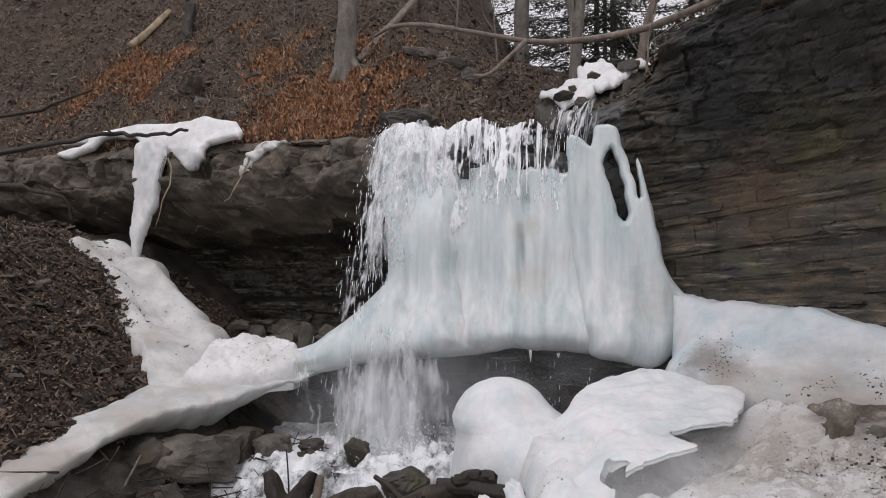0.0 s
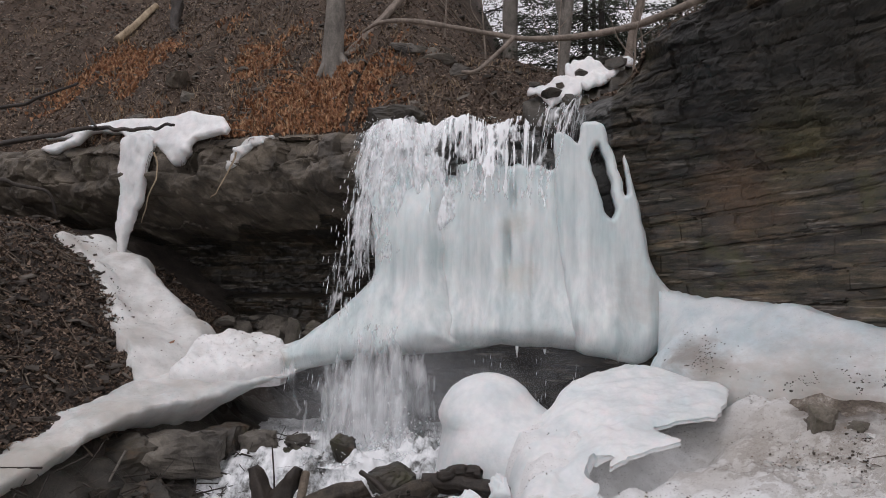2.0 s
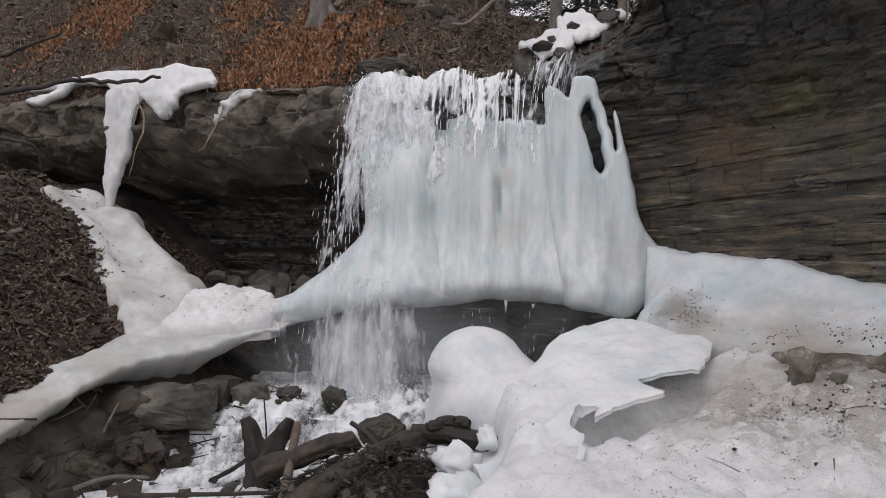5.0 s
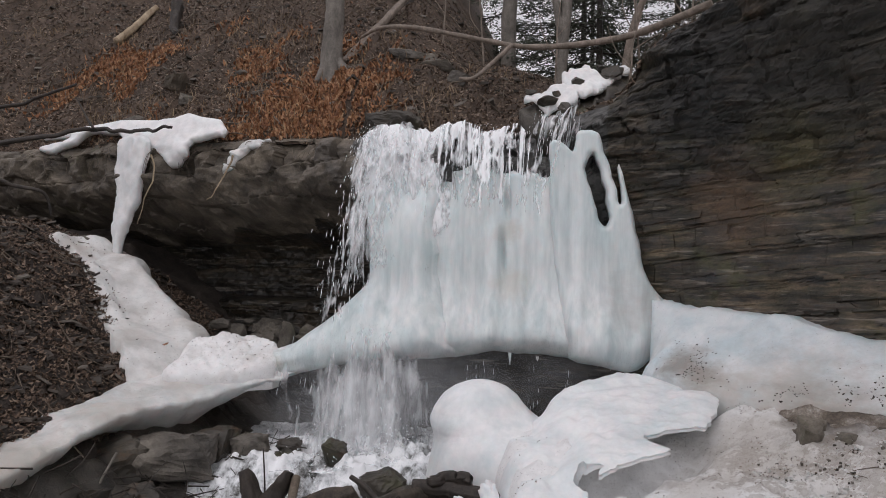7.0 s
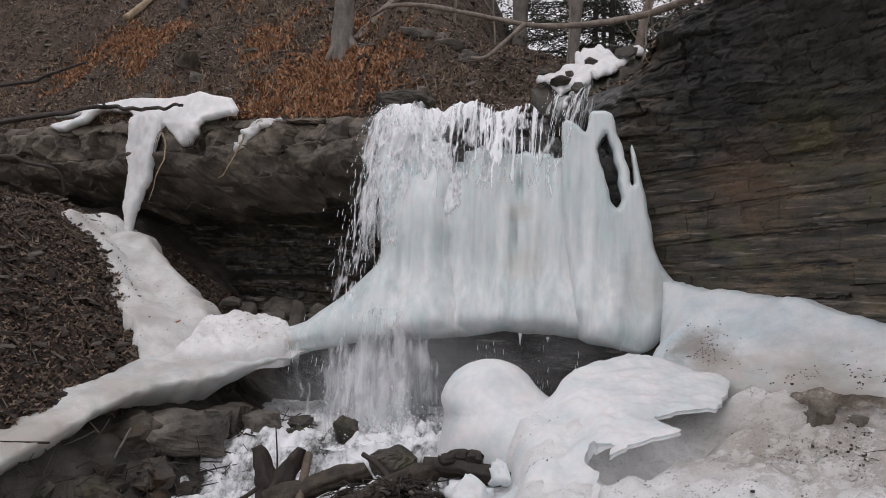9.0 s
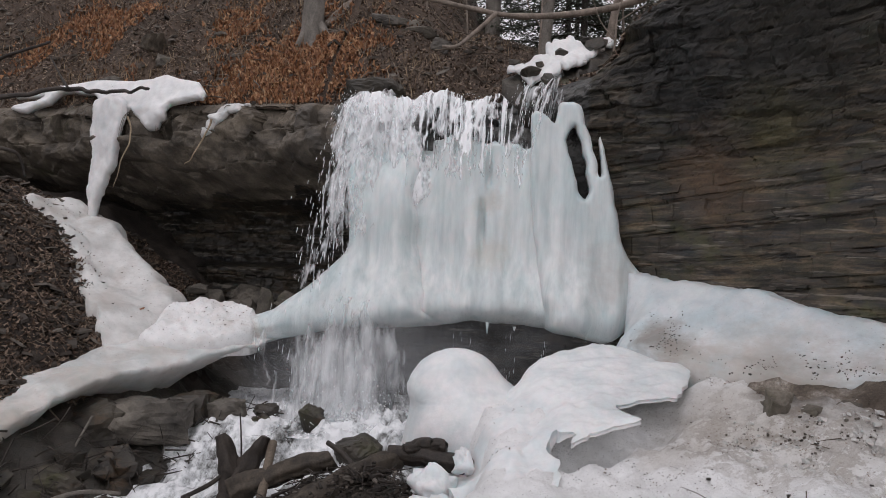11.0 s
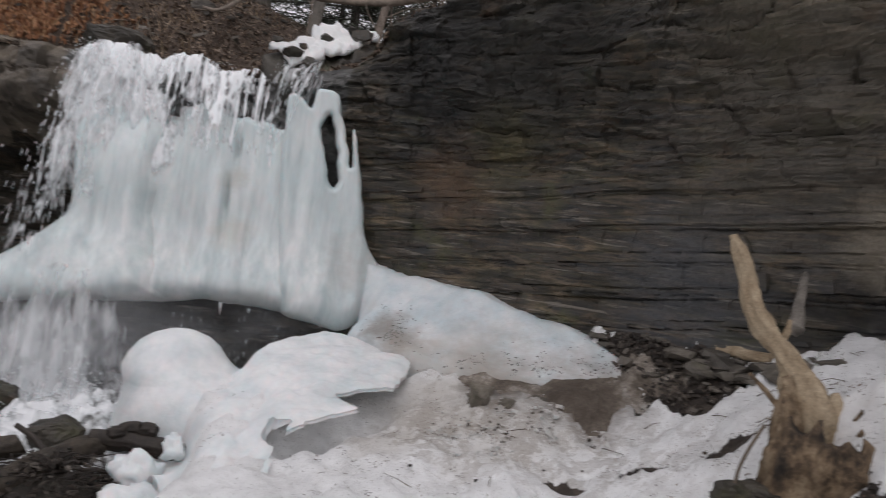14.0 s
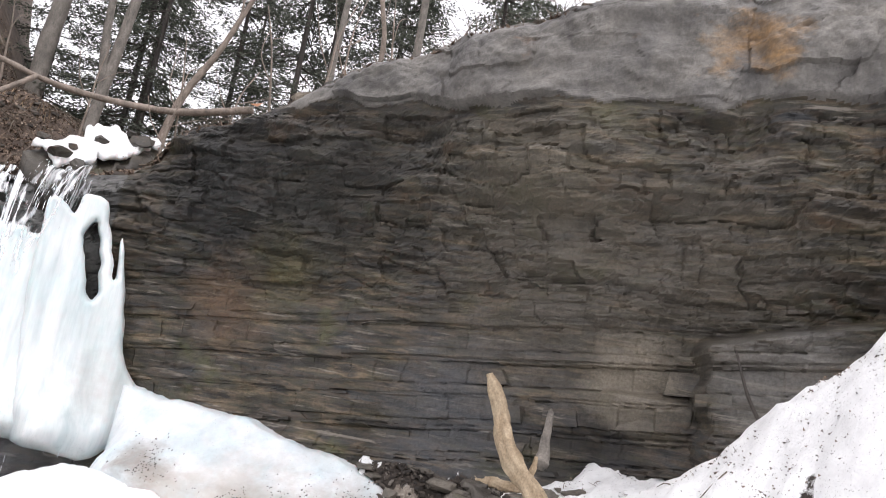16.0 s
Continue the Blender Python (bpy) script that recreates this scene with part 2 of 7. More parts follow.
def rock_material(name, dark, light, moss=0.0, rust=0.0, rough=0.75, bedded=True, spots=()):
    m, nt, b = node_material(name)
    beds = noise_node(nt, 2.2, 5, 0.65, (0.6, 0.6, 7.0) if bedded else (1.2, 1.2, 1.6))
    grain = noise_node(nt, 38, 6, 0.7, seed=3.1)
    blot = noise_node(nt, 1.7, 5, 0.6, seed=8.0)
    mid = tuple((p + q) / 2 for p, q in zip(dark, light))
    col = ramp(nt, beds, [(0.32, dark), (0.5, mid), (0.68, light)])
    col = mix(nt, 0.55, col, ramp(nt, grain, [(0.3, (0.45, 0.45, 0.45)), (0.7, (1.35, 1.33, 1.3))]), "MULTIPLY")
    col = mix(nt, 0.6, col, ramp(nt, blot, [(0.35, (0.5, 0.5, 0.52)), (0.65, (1.3, 1.28, 1.22))]), "MULTIPLY")
    if bedded:
        slabs = noise_node(nt, 1.1, 4, 0.6, (1.0, 1.0, 5.5), seed=44.0)
        tint = ramp(nt, slabs, [(0.32, (0.6, 0.74, 0.92)), (0.42, (1.15, 1.0, 0.84)), (0.47, (0.62, 0.64, 0.6)), (0.53, (0.9, 0.86, 0.62)), (0.58, (1.8, 1.5, 1.14)), (0.63, (0.7, 0.66, 0.6)), (0.7, (0.62, 0.68, 0.76))])
        col = mix(nt, 0.9, col, tint, "MULTIPLY")
        pale = ramp(nt, noise_node(nt, 2.3, 5, 0.65, (0.8, 0.8, 9.0), seed=52.0), [(0.58, (0, 0, 0)), (0.66, (0.6, 0.6, 0.6))])
        col = mix(nt, pale, col, (0.27, 0.24, 0.2))
    if moss:
        f = ramp(nt, noise_node(nt, 1.3, 7, 0.7, seed=21.0), [(0.62 - moss, (0, 0, 0)), (0.8 - moss, (0.8, 0.8, 0.8))])
        col = mix(nt, f, col, (0.085, 0.088, 0.03))
    if rust:
        f = ramp(nt, noise_node(nt, 0.9, 7, 0.7, (1, 1, 2), seed=31.0), [(0.66 - rust, (0, 0, 0)), (0.82 - rust, (0.75, 0.75, 0.75))])
        col = mix(nt, f, col, (0.17, 0.085, 0.035))
    for k, (center, radius, tone, most) in enumerate(spots):
        f = nt.nodes.new("ShaderNodeMath")
        f.operation = "MULTIPLY"
        nt.links.new(spot(nt, center, radius, 40.0 + 7 * k), f.inputs[0])
        f.inputs[1].default_value = most
        col = mix(nt, f.outputs[0], col, mix(nt, 0.7, tone, ramp(nt, grain, [(0.3, (0.4, 0.4, 0.4)), (0.7, (1.4, 1.4, 1.4))]), "MULTIPLY"))
    nt.links.new(col, b.inputs["Base Color"])
    nt.links.new(ramp(nt, blot, [(0.3, (rough - 0.25,) * 3), (0.7, (rough + 0.12,) * 3)]), b.inputs["Roughness"])
    relief(nt, b, [(beds, 0.35, 0.03), (grain, 0.55, 0.012)])
    return m


# The three dark upper spots are wet rock plus painted overhang shade.
SEEPS_AND_SHADE = [((3.05, 7.0, 2.5), 0.5, (0.14, 0.075, 0.035), 0.5), ((3.4, 6.5, 2.95), 0.45, (0.11, 0.095, 0.03), 0.6), ((2.9, 7.1, 3.8), 1.2, (0.012, 0.012, 0.011), 0.88), ((3.5, 6.1, 3.6), 0.85, (0.022, 0.021, 0.018), 0.65),
             # The last spot darkens the hollow beside the buttress with painted shade.
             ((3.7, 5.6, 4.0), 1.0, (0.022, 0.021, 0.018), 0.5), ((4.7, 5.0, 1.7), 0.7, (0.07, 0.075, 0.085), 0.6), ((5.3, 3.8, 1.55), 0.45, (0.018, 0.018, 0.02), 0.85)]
# The three wide spots: paler dry rock, with haze painted into the colour.
PALE_BEDS_AND_HAZE = [((4.5, 4.0, 3.8), 0.9, (0.13, 0.113, 0.085), 0.6), ((4.7, 4.3, 2.7), 0.9, (0.11, 0.097, 0.08), 0.6), ((5.4, 3.0, 3.2), 1.0, (0.14, 0.123, 0.1), 0.6), ((5.5, 3.6, 2.25), 0.45, (0.25, 0.215, 0.165), 0.7), ((5.6, 2.3, 2.45), 0.6, (0.2, 0.19, 0.175), 0.7)]
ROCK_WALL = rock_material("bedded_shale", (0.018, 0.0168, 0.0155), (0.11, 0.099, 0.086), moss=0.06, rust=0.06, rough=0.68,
                          spots=SEEPS_AND_SHADE + PALE_BEDS_AND_HAZE)
# Darker copy of the wet shale: the recess's shade is put into its colour.
ROCK_RECESS = rock_material("wet_shaded_shale", (0.012, 0.011, 0.01), (0.056, 0.049, 0.041), rough=0.6)
ROCK_LEDGE = rock_material("ledge_sandstone", (0.055, 0.047, 0.038), (0.21, 0.178, 0.14), moss=0.03, bedded=False)
ROCK_LIP = rock_material("wet_lip_rock", (0.035, 0.035, 0.034), (0.13, 0.128, 0.122), rough=0.55, bedded=False)
ROCK_CAP = rock_material("grey_cap_rock", (0.085, 0.08, 0.076), (0.24, 0.228, 0.21), rust=0.02, bedded=False, spots=[((4.72, 2.35, 4.98), 0.45, (0.36, 0.19, 0.05), 0.95)])
ROCK_LOOSE = rock_material("loose_rock", (0.06, 0.053, 0.045), (0.21, 0.188, 0.158), moss=0.05, bedded=False)
ROCK_WET = rock_material("wet_rock", (0.018, 0.016, 0.013), (0.085, 0.073, 0.056), moss=0.07, rust=0.08, rough=0.62, bedded=False)


def earth_material(name, c0, c1, c2):
    m, nt, b = node_material(name)
    a = noise_node(nt, 3.0, 8, 0.7)
    g = noise_node(nt, 45, 5, 0.7, seed=5.0)
    col = ramp(nt, a, [(0.3, c0), (0.52, c1), (0.72, c2)])
    col = mix(nt, 0.7, col, ramp(nt, g, [(0.3, (0.35, 0.34, 0.33)), (0.7, (1.5, 1.45, 1.4))]), "MULTIPLY")
    nt.links.new(col, b.inputs["Base Color"])
    b.inputs["Roughness"].default_value = 0.9
    relief(nt, b, [(a, 0.5, 0.06), (g, 0.8, 0.02)])
    return m


def mud_material():
    m, nt, b = node_material("mud_and_slush")
    a = noise_node(nt, 2.6, 10, 0.75, seed=3.0)
    g = noise_node(nt, 55, 5, 0.7, seed=5.0)
    col = ramp(nt, a, [(0.38, (0.085, 0.068, 0.053)), (0.49, (0.19, 0.158, 0.127)), (0.56, (0.36, 0.32, 0.275)), (0.64, (0.68, 0.65, 0.61))])
    q = nt.nodes.new("ShaderNodeMath")
    q.operation = "MULTIPLY"
    nt.links.new(spot(nt, (3.6, 4.95, 0.6), 0.62, 70.0), q.inputs[0])
    q.inputs[1].default_value = 0.85
    col = mix(nt, q.outputs[0], col, ramp(nt, a, [(0.35, (0.07, 0.053, 0.04)), (0.6, (0.15, 0.12, 0.094))]))
    col = mix(nt, 0.6, col, ramp(nt, g, [(0.3, (0.45, 0.44, 0.43)), (0.7, (1.35, 1.33, 1.3))]), "MULTIPLY")
    nt.links.new(col, b.inputs["Base Color"])
    b.inputs["Roughness"].default_value = 0.75
    relief(nt, b, [(a, 0.5, 0.05), (g, 0.8, 0.02)])
    return m


MUD = mud_material()
EARTH = earth_material("leafy_earth", (0.036, 0.027, 0.02), (0.09, 0.064, 0.047), (0.15, 0.112, 0.082))


def ice_material(name, base, tint, rough=0.42, dirt=0.0, streak=True, scatter=0.35, spots=()):
    m, nt, b = node_material(name)
    s = noise_node(nt, 3.0, 5, 0.55, (2.2, 2.2, 0.22) if streak else (1, 1, 1))
    f = noise_node(nt, 16, 5, 0.6, (1, 1, 0.35) if streak else (1, 1, 1), seed=4.0)
    col = ramp(nt, s, [(0.34, tint), (0.6, base)])
    col = mix(nt, 0.25, col, ramp(nt, f, [(0.3, (0.7, 0.74, 0.74)), (0.7, (1.1, 1.1, 1.1))]), "MULTIPLY")
    if streak:
        thin = noise_node(nt, 11, 5, 0.6, (1, 1, 0.05), seed=7.0)
        col = mix(nt, 0.7, col, ramp(nt, thin, [(0.32, (0.79, 0.84, 0.84)), (0.52, (1.0, 1.0, 1.0)), (0.7, (1.06, 1.06, 1.05))]), "MULTIPLY")
        cloud = noise_node(nt, 1.5, 4, 0.5, (1, 1, 0.6), seed=15.0)
        col = mix(nt, 0.8, col, ramp(nt, cloud, [(0.36, (0.84, 0.9, 0.9)), (0.6, (1.02, 1.02, 1.01))]), "MULTIPLY")
    if dirt:
        k = ramp(nt, noise_node(nt, 1.6, 8, 0.7, seed=12.0), [(0.5, (0, 0, 0)), (0.72, (dirt,) * 3)])
        col = mix(nt, k, col, (0.36, 0.3, 0.24))
        k2 = ramp(nt, noise_node(nt, 60, 3, 0.6, seed=17.0), [(0.64, (0, 0, 0)), (0.72, (min(1, dirt * 1.2),) * 3)])
        col = mix(nt, k2, col, (0.1, 0.08, 0.06))
    for k, (center, radius, tone, most) in enumerate(spots):
        q = nt.nodes.new("ShaderNodeMath")
        q.operation = "MULTIPLY"
        nt.links.new(spot(nt, center, radius, 60.0 + 9 * k), q.inputs[0])
        q.inputs[1].default_value = most
        col = mix(nt, q.outputs[0], col, tone)
    nt.links.new(col, b.inputs["Base Color"])
    b.inputs["Roughness"].default_value = rough
    b.inputs["IOR"].default_value = 1.31
    b.inputs["Subsurface Weight"].default_value = scatter
    b.inputs["Subsurface Radius"].default_value = (0.05, 0.09, 0.1)
    b.inputs["Subsurface Scale"].default_value = 0.5
    relief(nt, b, [(s, 0.14, 0.03), (f, 0.16, 0.01)] if streak else [(s, 0.22, 0.04), (f, 0.3, 0.014), (noise_node(nt, 55, 4, 0.65, seed=9.0), 0.35, 0.006)])
    return m


ICE = ice_material("curtain_ice", (0.82, 0.84, 0.842), (0.66, 0.708, 0.715), spots=[((0.12, 7.75, 1.9), 0.28, (0.5, 0.6, 0.6), 0.6), ((0.1, 7.7, 1.35), 0.22, (0.5, 0.6, 0.59), 0.5), ((0.93, 7.85, 2.2), 0.14, (0.5, 0.48, 0.42), 0.5), ((-1.85, 7.85, 0.68), 0.3, (0.36, 0.28, 0.21), 0.7), ((0.95, 7.85, 1.6), 0.2, (0.6, 0.55, 0.47), 0.4), ((2.3, 7.4, 1.5), 0.35, (0.5, 0.47, 0.43), 0.45), ((1.2, 7.6, 0.85), 0.3, (0.5, 0.49, 0.46), 0.4)])
ICE_MOUND = ice_material("mound_ice", (0.74, 0.77, 0.78), (0.58, 0.66, 0.69), 0.35, 0.25, False,
                         spots=[((2.38, 6.6, 0.9), 0.24, (0.26, 0.23, 0.2), 0.8), ((2.5, 6.3, 0.8), 0.22, (0.28, 0.24, 0.2), 0.75), ((3.0, 5.75, 0.75), 0.5, (0.45, 0.39, 0.33), 0.55), ((3.2, 5.3, 0.5), 0.55, (0.3, 0.25, 0.2), 0.6), ((4.0, 4.9, 0.5), 0.6, (0.27, 0.22, 0.18), 0.6), ((2.5, 5.95, 0.75), 0.35, (0.42, 0.38, 0.33), 0.5)])
ICE_SHELF = ice_material("shelf_ice", (0.86, 0.86, 0.86), (0.7, 0.74, 0.75), 0.4, 0.06, False)
ICE_LEDGE = ice_material("ledge_ice", (0.76, 0.75, 0.73), (0.54, 0.55, 0.54), 0.5, 0.4, False, spots=[((-3.2, 5.7, 0.2), 0.55, (0.42, 0.38, 0.33), 0.65), ((-2.9, 6.7, 0.35), 0.4, (0.46, 0.42, 0.37), 0.55), ((-2.5, 7.5, 0.5), 0.25, (0.5, 0.46, 0.42), 0.5)])
SNOW_GREY = ice_material("apron_snow", (0.74, 0.73, 0.71), (0.54, 0.53, 0.51), 0.65, 0.35, False, 0.15, spots=[((-2.75, 8.9, 1.2), 0.3, (0.42, 0.38, 0.33), 0.6), ((-4.7, 9.5, 2.0), 0.3, (0.45, 0.41, 0.36), 0.5), ((-3.4, 8.2, 1.0), 0.3, (0.5, 0.46, 0.42), 0.5)])
SNOW = ice_material("old_snow", (0.86, 0.85, 0.84), (0.74, 0.74, 0.74), 0.7, 0.12, False, 0.15)
SNOW_DIRTY = ice_material("speckled_snow", (0.88, 0.87, 0.86), (0.74, 0.73, 0.72), 0.7, 0.5, False, 0.1)


def water_material(name, stretch, lo, hi, most):
    """White broken water; the mesh carries how dense it is."""
    m, nt, b = node_material(name)
    b.inputs["Base Color"].default_value = (0.93, 0.95, 0.96, 1)
    b.inputs["Roughness"].default_value = 0.55
    b.inputs["Subsurface Weight"].default_value = 0.2
    b.inputs["Subsurface Radius"].default_value = (0.05, 0.06, 0.06)
    at = nt.nodes.new("ShaderNodeAttribute")
    at.attribute_name = "dense"
    f = noise_node(nt, 13.0, 5, 0.7, stretch)
    q = nt.nodes.new("ShaderNodeMath")
    q.operation = "ADD"
    nt.links.new(at.outputs["Fac"], q.inputs[0])
    nt.links.new(f, q.inputs[1])
    al = ramp_range(nt, q.outputs[0], lo, hi)
    al.node.inputs["To Max"].default_value = most
    nt.links.new(al, b.inputs["Alpha"])
    relief(nt, b, [(f, 0.5, 0.03)])
    return m


def drop_material():
    m, nt, b = node_material("water_drops")
    f = noise_node(nt, 20.0, 3, 0.6)
    nt.links.new(ramp(nt, f, [(0.35, (0.72, 0.77, 0.79)), (0.65, (0.95, 0.96, 0.97))]), b.inputs["Base Color"])
    b.inputs["Roughness"].default_value = 0.35
    b.inputs["Subsurface Weight"].default_value = 0.3
    b.inputs["Subsurface Radius"].default_value = (0.02, 0.025, 0.025)
    return m


def mist_material():
    """Fine drifting spray: thin, even, without strands."""
    m, nt, b = node_material("fine_spray")
    b.inputs["Base Color"].default_value = (0.9, 0.92, 0.94, 1)
    b.inputs["Roughness"].default_value = 1.0
    b.inputs["Specular IOR Level"].default_value = 0.0
    at = nt.nodes.new("ShaderNodeAttribute")
    at.attribute_name = "dense"
    f = ramp(nt, noise_node(nt, 2.2, 4, 0.55, (1, 1, 0.7), seed=3.0), [(0.3, (0.35, 0.35, 0.35)), (0.7, (1, 1, 1))])
    q = nt.nodes.new("ShaderNodeMath")
    q.operation = "MULTIPLY"
    nt.links.new(at.outputs["Fac"], q.inputs[0])
    nt.links.new(f, q.inputs[1])
    nt.links.new(q.outputs[0], b.inputs["Alpha"])
    return m


WATER_MIST = mist_material()
WATER_WHITE = water_material("white_water", (1.7, 1.7, 0.5), 0.62, 1.05, 1.0)
WATER_LACE = water_material("lacy_water", (2.6, 2.6, 0.8), 0.6, 1.35, 0.85)
WATER_SOFT = water_material("soft_white_water", (2.2, 2.2, 0.16), 0.5, 1.35, 0.85)
WATER_DROP = drop_material()


def stream_material():
    m, nt, b = node_material("stream_water")
    big = noise_node(nt, 2.6, 5, 0.6, (1.0, 0.7, 1.0))
    fine = noise_node(nt, 11.0, 7, 0.72, (1.0, 0.45, 1.0), seed=6.0)
    q = nt.nodes.new("ShaderNodeMath")
    q.operation = "MULTIPLY_ADD"
    nt.links.new(fine, q.inputs[0])
    q.inputs[1].default_value = 0.8
    nt.links.new(big, q.inputs[2])
    col = ramp(nt, q.outputs[0], [(0.66, (0.045, 0.043, 0.038)), (0.76, (0.25, 0.255, 0.25)), (0.86, (0.66, 0.68, 0.69)), (0.96, (0.92, 0.93, 0.94))])
    nt.links.new(col, b.inputs["Base Color"])
    nt.links.new(ramp_range(nt, q.outputs[0], 0.5, 1.4), b.inputs["Roughness"])
    relief(nt, b, [(big, 0.4, 0.06), (fine, 0.6, 0.03)])
    return m


STREAM = stream_material()


def wood_material(name, dark, light, rough=0.8):
    m, nt, b = node_material(name)
    f = noise_node(nt, 9, 6, 0.65, (1, 1, 0.5))
    g = noise_node(nt, 60, 4, 0.6, seed=2.0)
    col = ramp(nt, f, [(0.3, dark), (0.7, light)])
    col = mix(nt, 0.6, col, ramp(nt, g, [(0.3, (0.5, 0.5, 0.5)), (0.7, (1.3, 1.3, 1.3))]), "MULTIPLY")
    nt.links.new(col, b.inputs["Base Color"])
    b.inputs["Roughness"].default_value = rough
    relief(nt, b, [(f, 0.5, 0.03), (g, 0.5, 0.01)])
    return m


BARK = wood_material("grey_bark", (0.1, 0.09, 0.077), (0.26, 0.232, 0.2))
BARK_DARK = wood_material("dark_wet_wood", (0.012, 0.009, 0.007), (0.055, 0.042, 0.032), 0.65)
LOG_BROWN = wood_material("brown_rotting_wood", (0.018, 0.014, 0.01), (0.095, 0.074, 0.053), 0.7)
WOOD_PALE = wood_material("weathered_wood", (0.22, 0.155, 0.09), (0.5, 0.4, 0.275))
def rotten_material():
    m, nt, b = node_material("rotten_wood")
    f = noise_node(nt, 5.5, 8, 0.7, (1, 1, 0.7), seed=6.0)
    g = noise_node(nt, 45, 5, 0.65, (1, 1, 0.4), seed=2.0)
    col = ramp(nt, f, [(0.34, (0.016, 0.012, 0.008)), (0.43, (0.08, 0.055, 0.035)), (0.51, (0.22, 0.15, 0.09)), (0.62, (0.42, 0.32, 0.21))])
    col = mix(nt, 0.6, col, ramp(nt, g, [(0.3, (0.5, 0.5, 0.5)), (0.7, (1.3, 1.3, 1.3))]), "MULTIPLY")
    nt.links.new(col, b.inputs["Base Color"])
    b.inputs["Roughness"].default_value = 0.85
    relief(nt, b, [(f, 0.9, 0.08), (g, 0.6, 0.015)])
    return m


WOOD_STUMP = rotten_material()
BRANCH = wood_material("fallen_branch", (0.13, 0.105, 0.085), (0.32, 0.26, 0.21))
TWIG = wood_material("dry_twig", (0.09, 0.07, 0.052), (0.2, 0.16, 0.12))


def leaf_material(name, stops, rough=0.75, through_light=0.0):
    m, nt, b = node_material(name)
    g = nt.nodes.new("ShaderNodeNewGeometry")
    col = ramp(nt, g.outputs["Random Per Island"], stops)
    nt.links.new(col, b.inputs["Base Color"])
    b.inputs["Roughness"].default_value = rough
    if through_light:
        t = nt.nodes.new("ShaderNodeBsdfTranslucent")
        s = nt.nodes.new("ShaderNodeMixShader")
        nt.links.new(col, t.inputs["Color"])
        s.inputs[0].default_value = through_light
        nt.links.new(b.outputs[0], s.inputs[1])
        nt.links.new(t.outputs[0], s.inputs[2])
        nt.links.new(s.outputs[0], nt.nodes["Material Output"].inputs["Surface"])
    return m


HILL_LEAVES = leaf_material("hill_leaves", [(0.0, (0.04, 0.027, 0.019)), (0.4, (0.11, 0.073, 0.05)), (0.75, (0.2, 0.14, 0.098)), (1.0, (0.32, 0.25, 0.19))])
LITTER = leaf_material("leaf_litter", [(0.0, (0.025, 0.016, 0.011)), (0.4, (0.075, 0.046, 0.03)), (0.75, (0.15, 0.1, 0.067)), (1.0, (0.28, 0.21, 0.155))])
RUSSET = leaf_material("russet_leaves", [(0.0, (0.1, 0.045, 0.022)), (0.4, (0.24, 0.1, 0.042)), (0.75, (0.34, 0.165, 0.075)), (1.0, (0.42, 0.27, 0.15))])
SHALE = leaf_material("shale_chips", [(0.0, (0.018, 0.014, 0.011)), (0.6, (0.055, 0.043, 0.034)), (0.9, (0.1, 0.083, 0.068)), (1.0, (0.19, 0.17, 0.145))])
SHALE_PALE = leaf_material("pale_shale", [(0.0, (0.03, 0.024, 0.018)), (0.5, (0.08, 0.066, 0.053)), (0.85, (0.15, 0.13, 0.108)), (1.0, (0.24, 0.215, 0.185))])
NEEDLES = leaf_material("hemlock_needles", [(0.0, (0.055, 0.064, 0.05)), (0.6, (0.11, 0.125, 0.098)), (1.0, (0.19, 0.2, 0.16))], through_light=0.5)
STRAW = leaf_material("dead_grass", [(0.0, (0.16, 0.11, 0.07)), (0.5, (0.26, 0.18, 0.11)), (1.0, (0.38, 0.29, 0.19))])


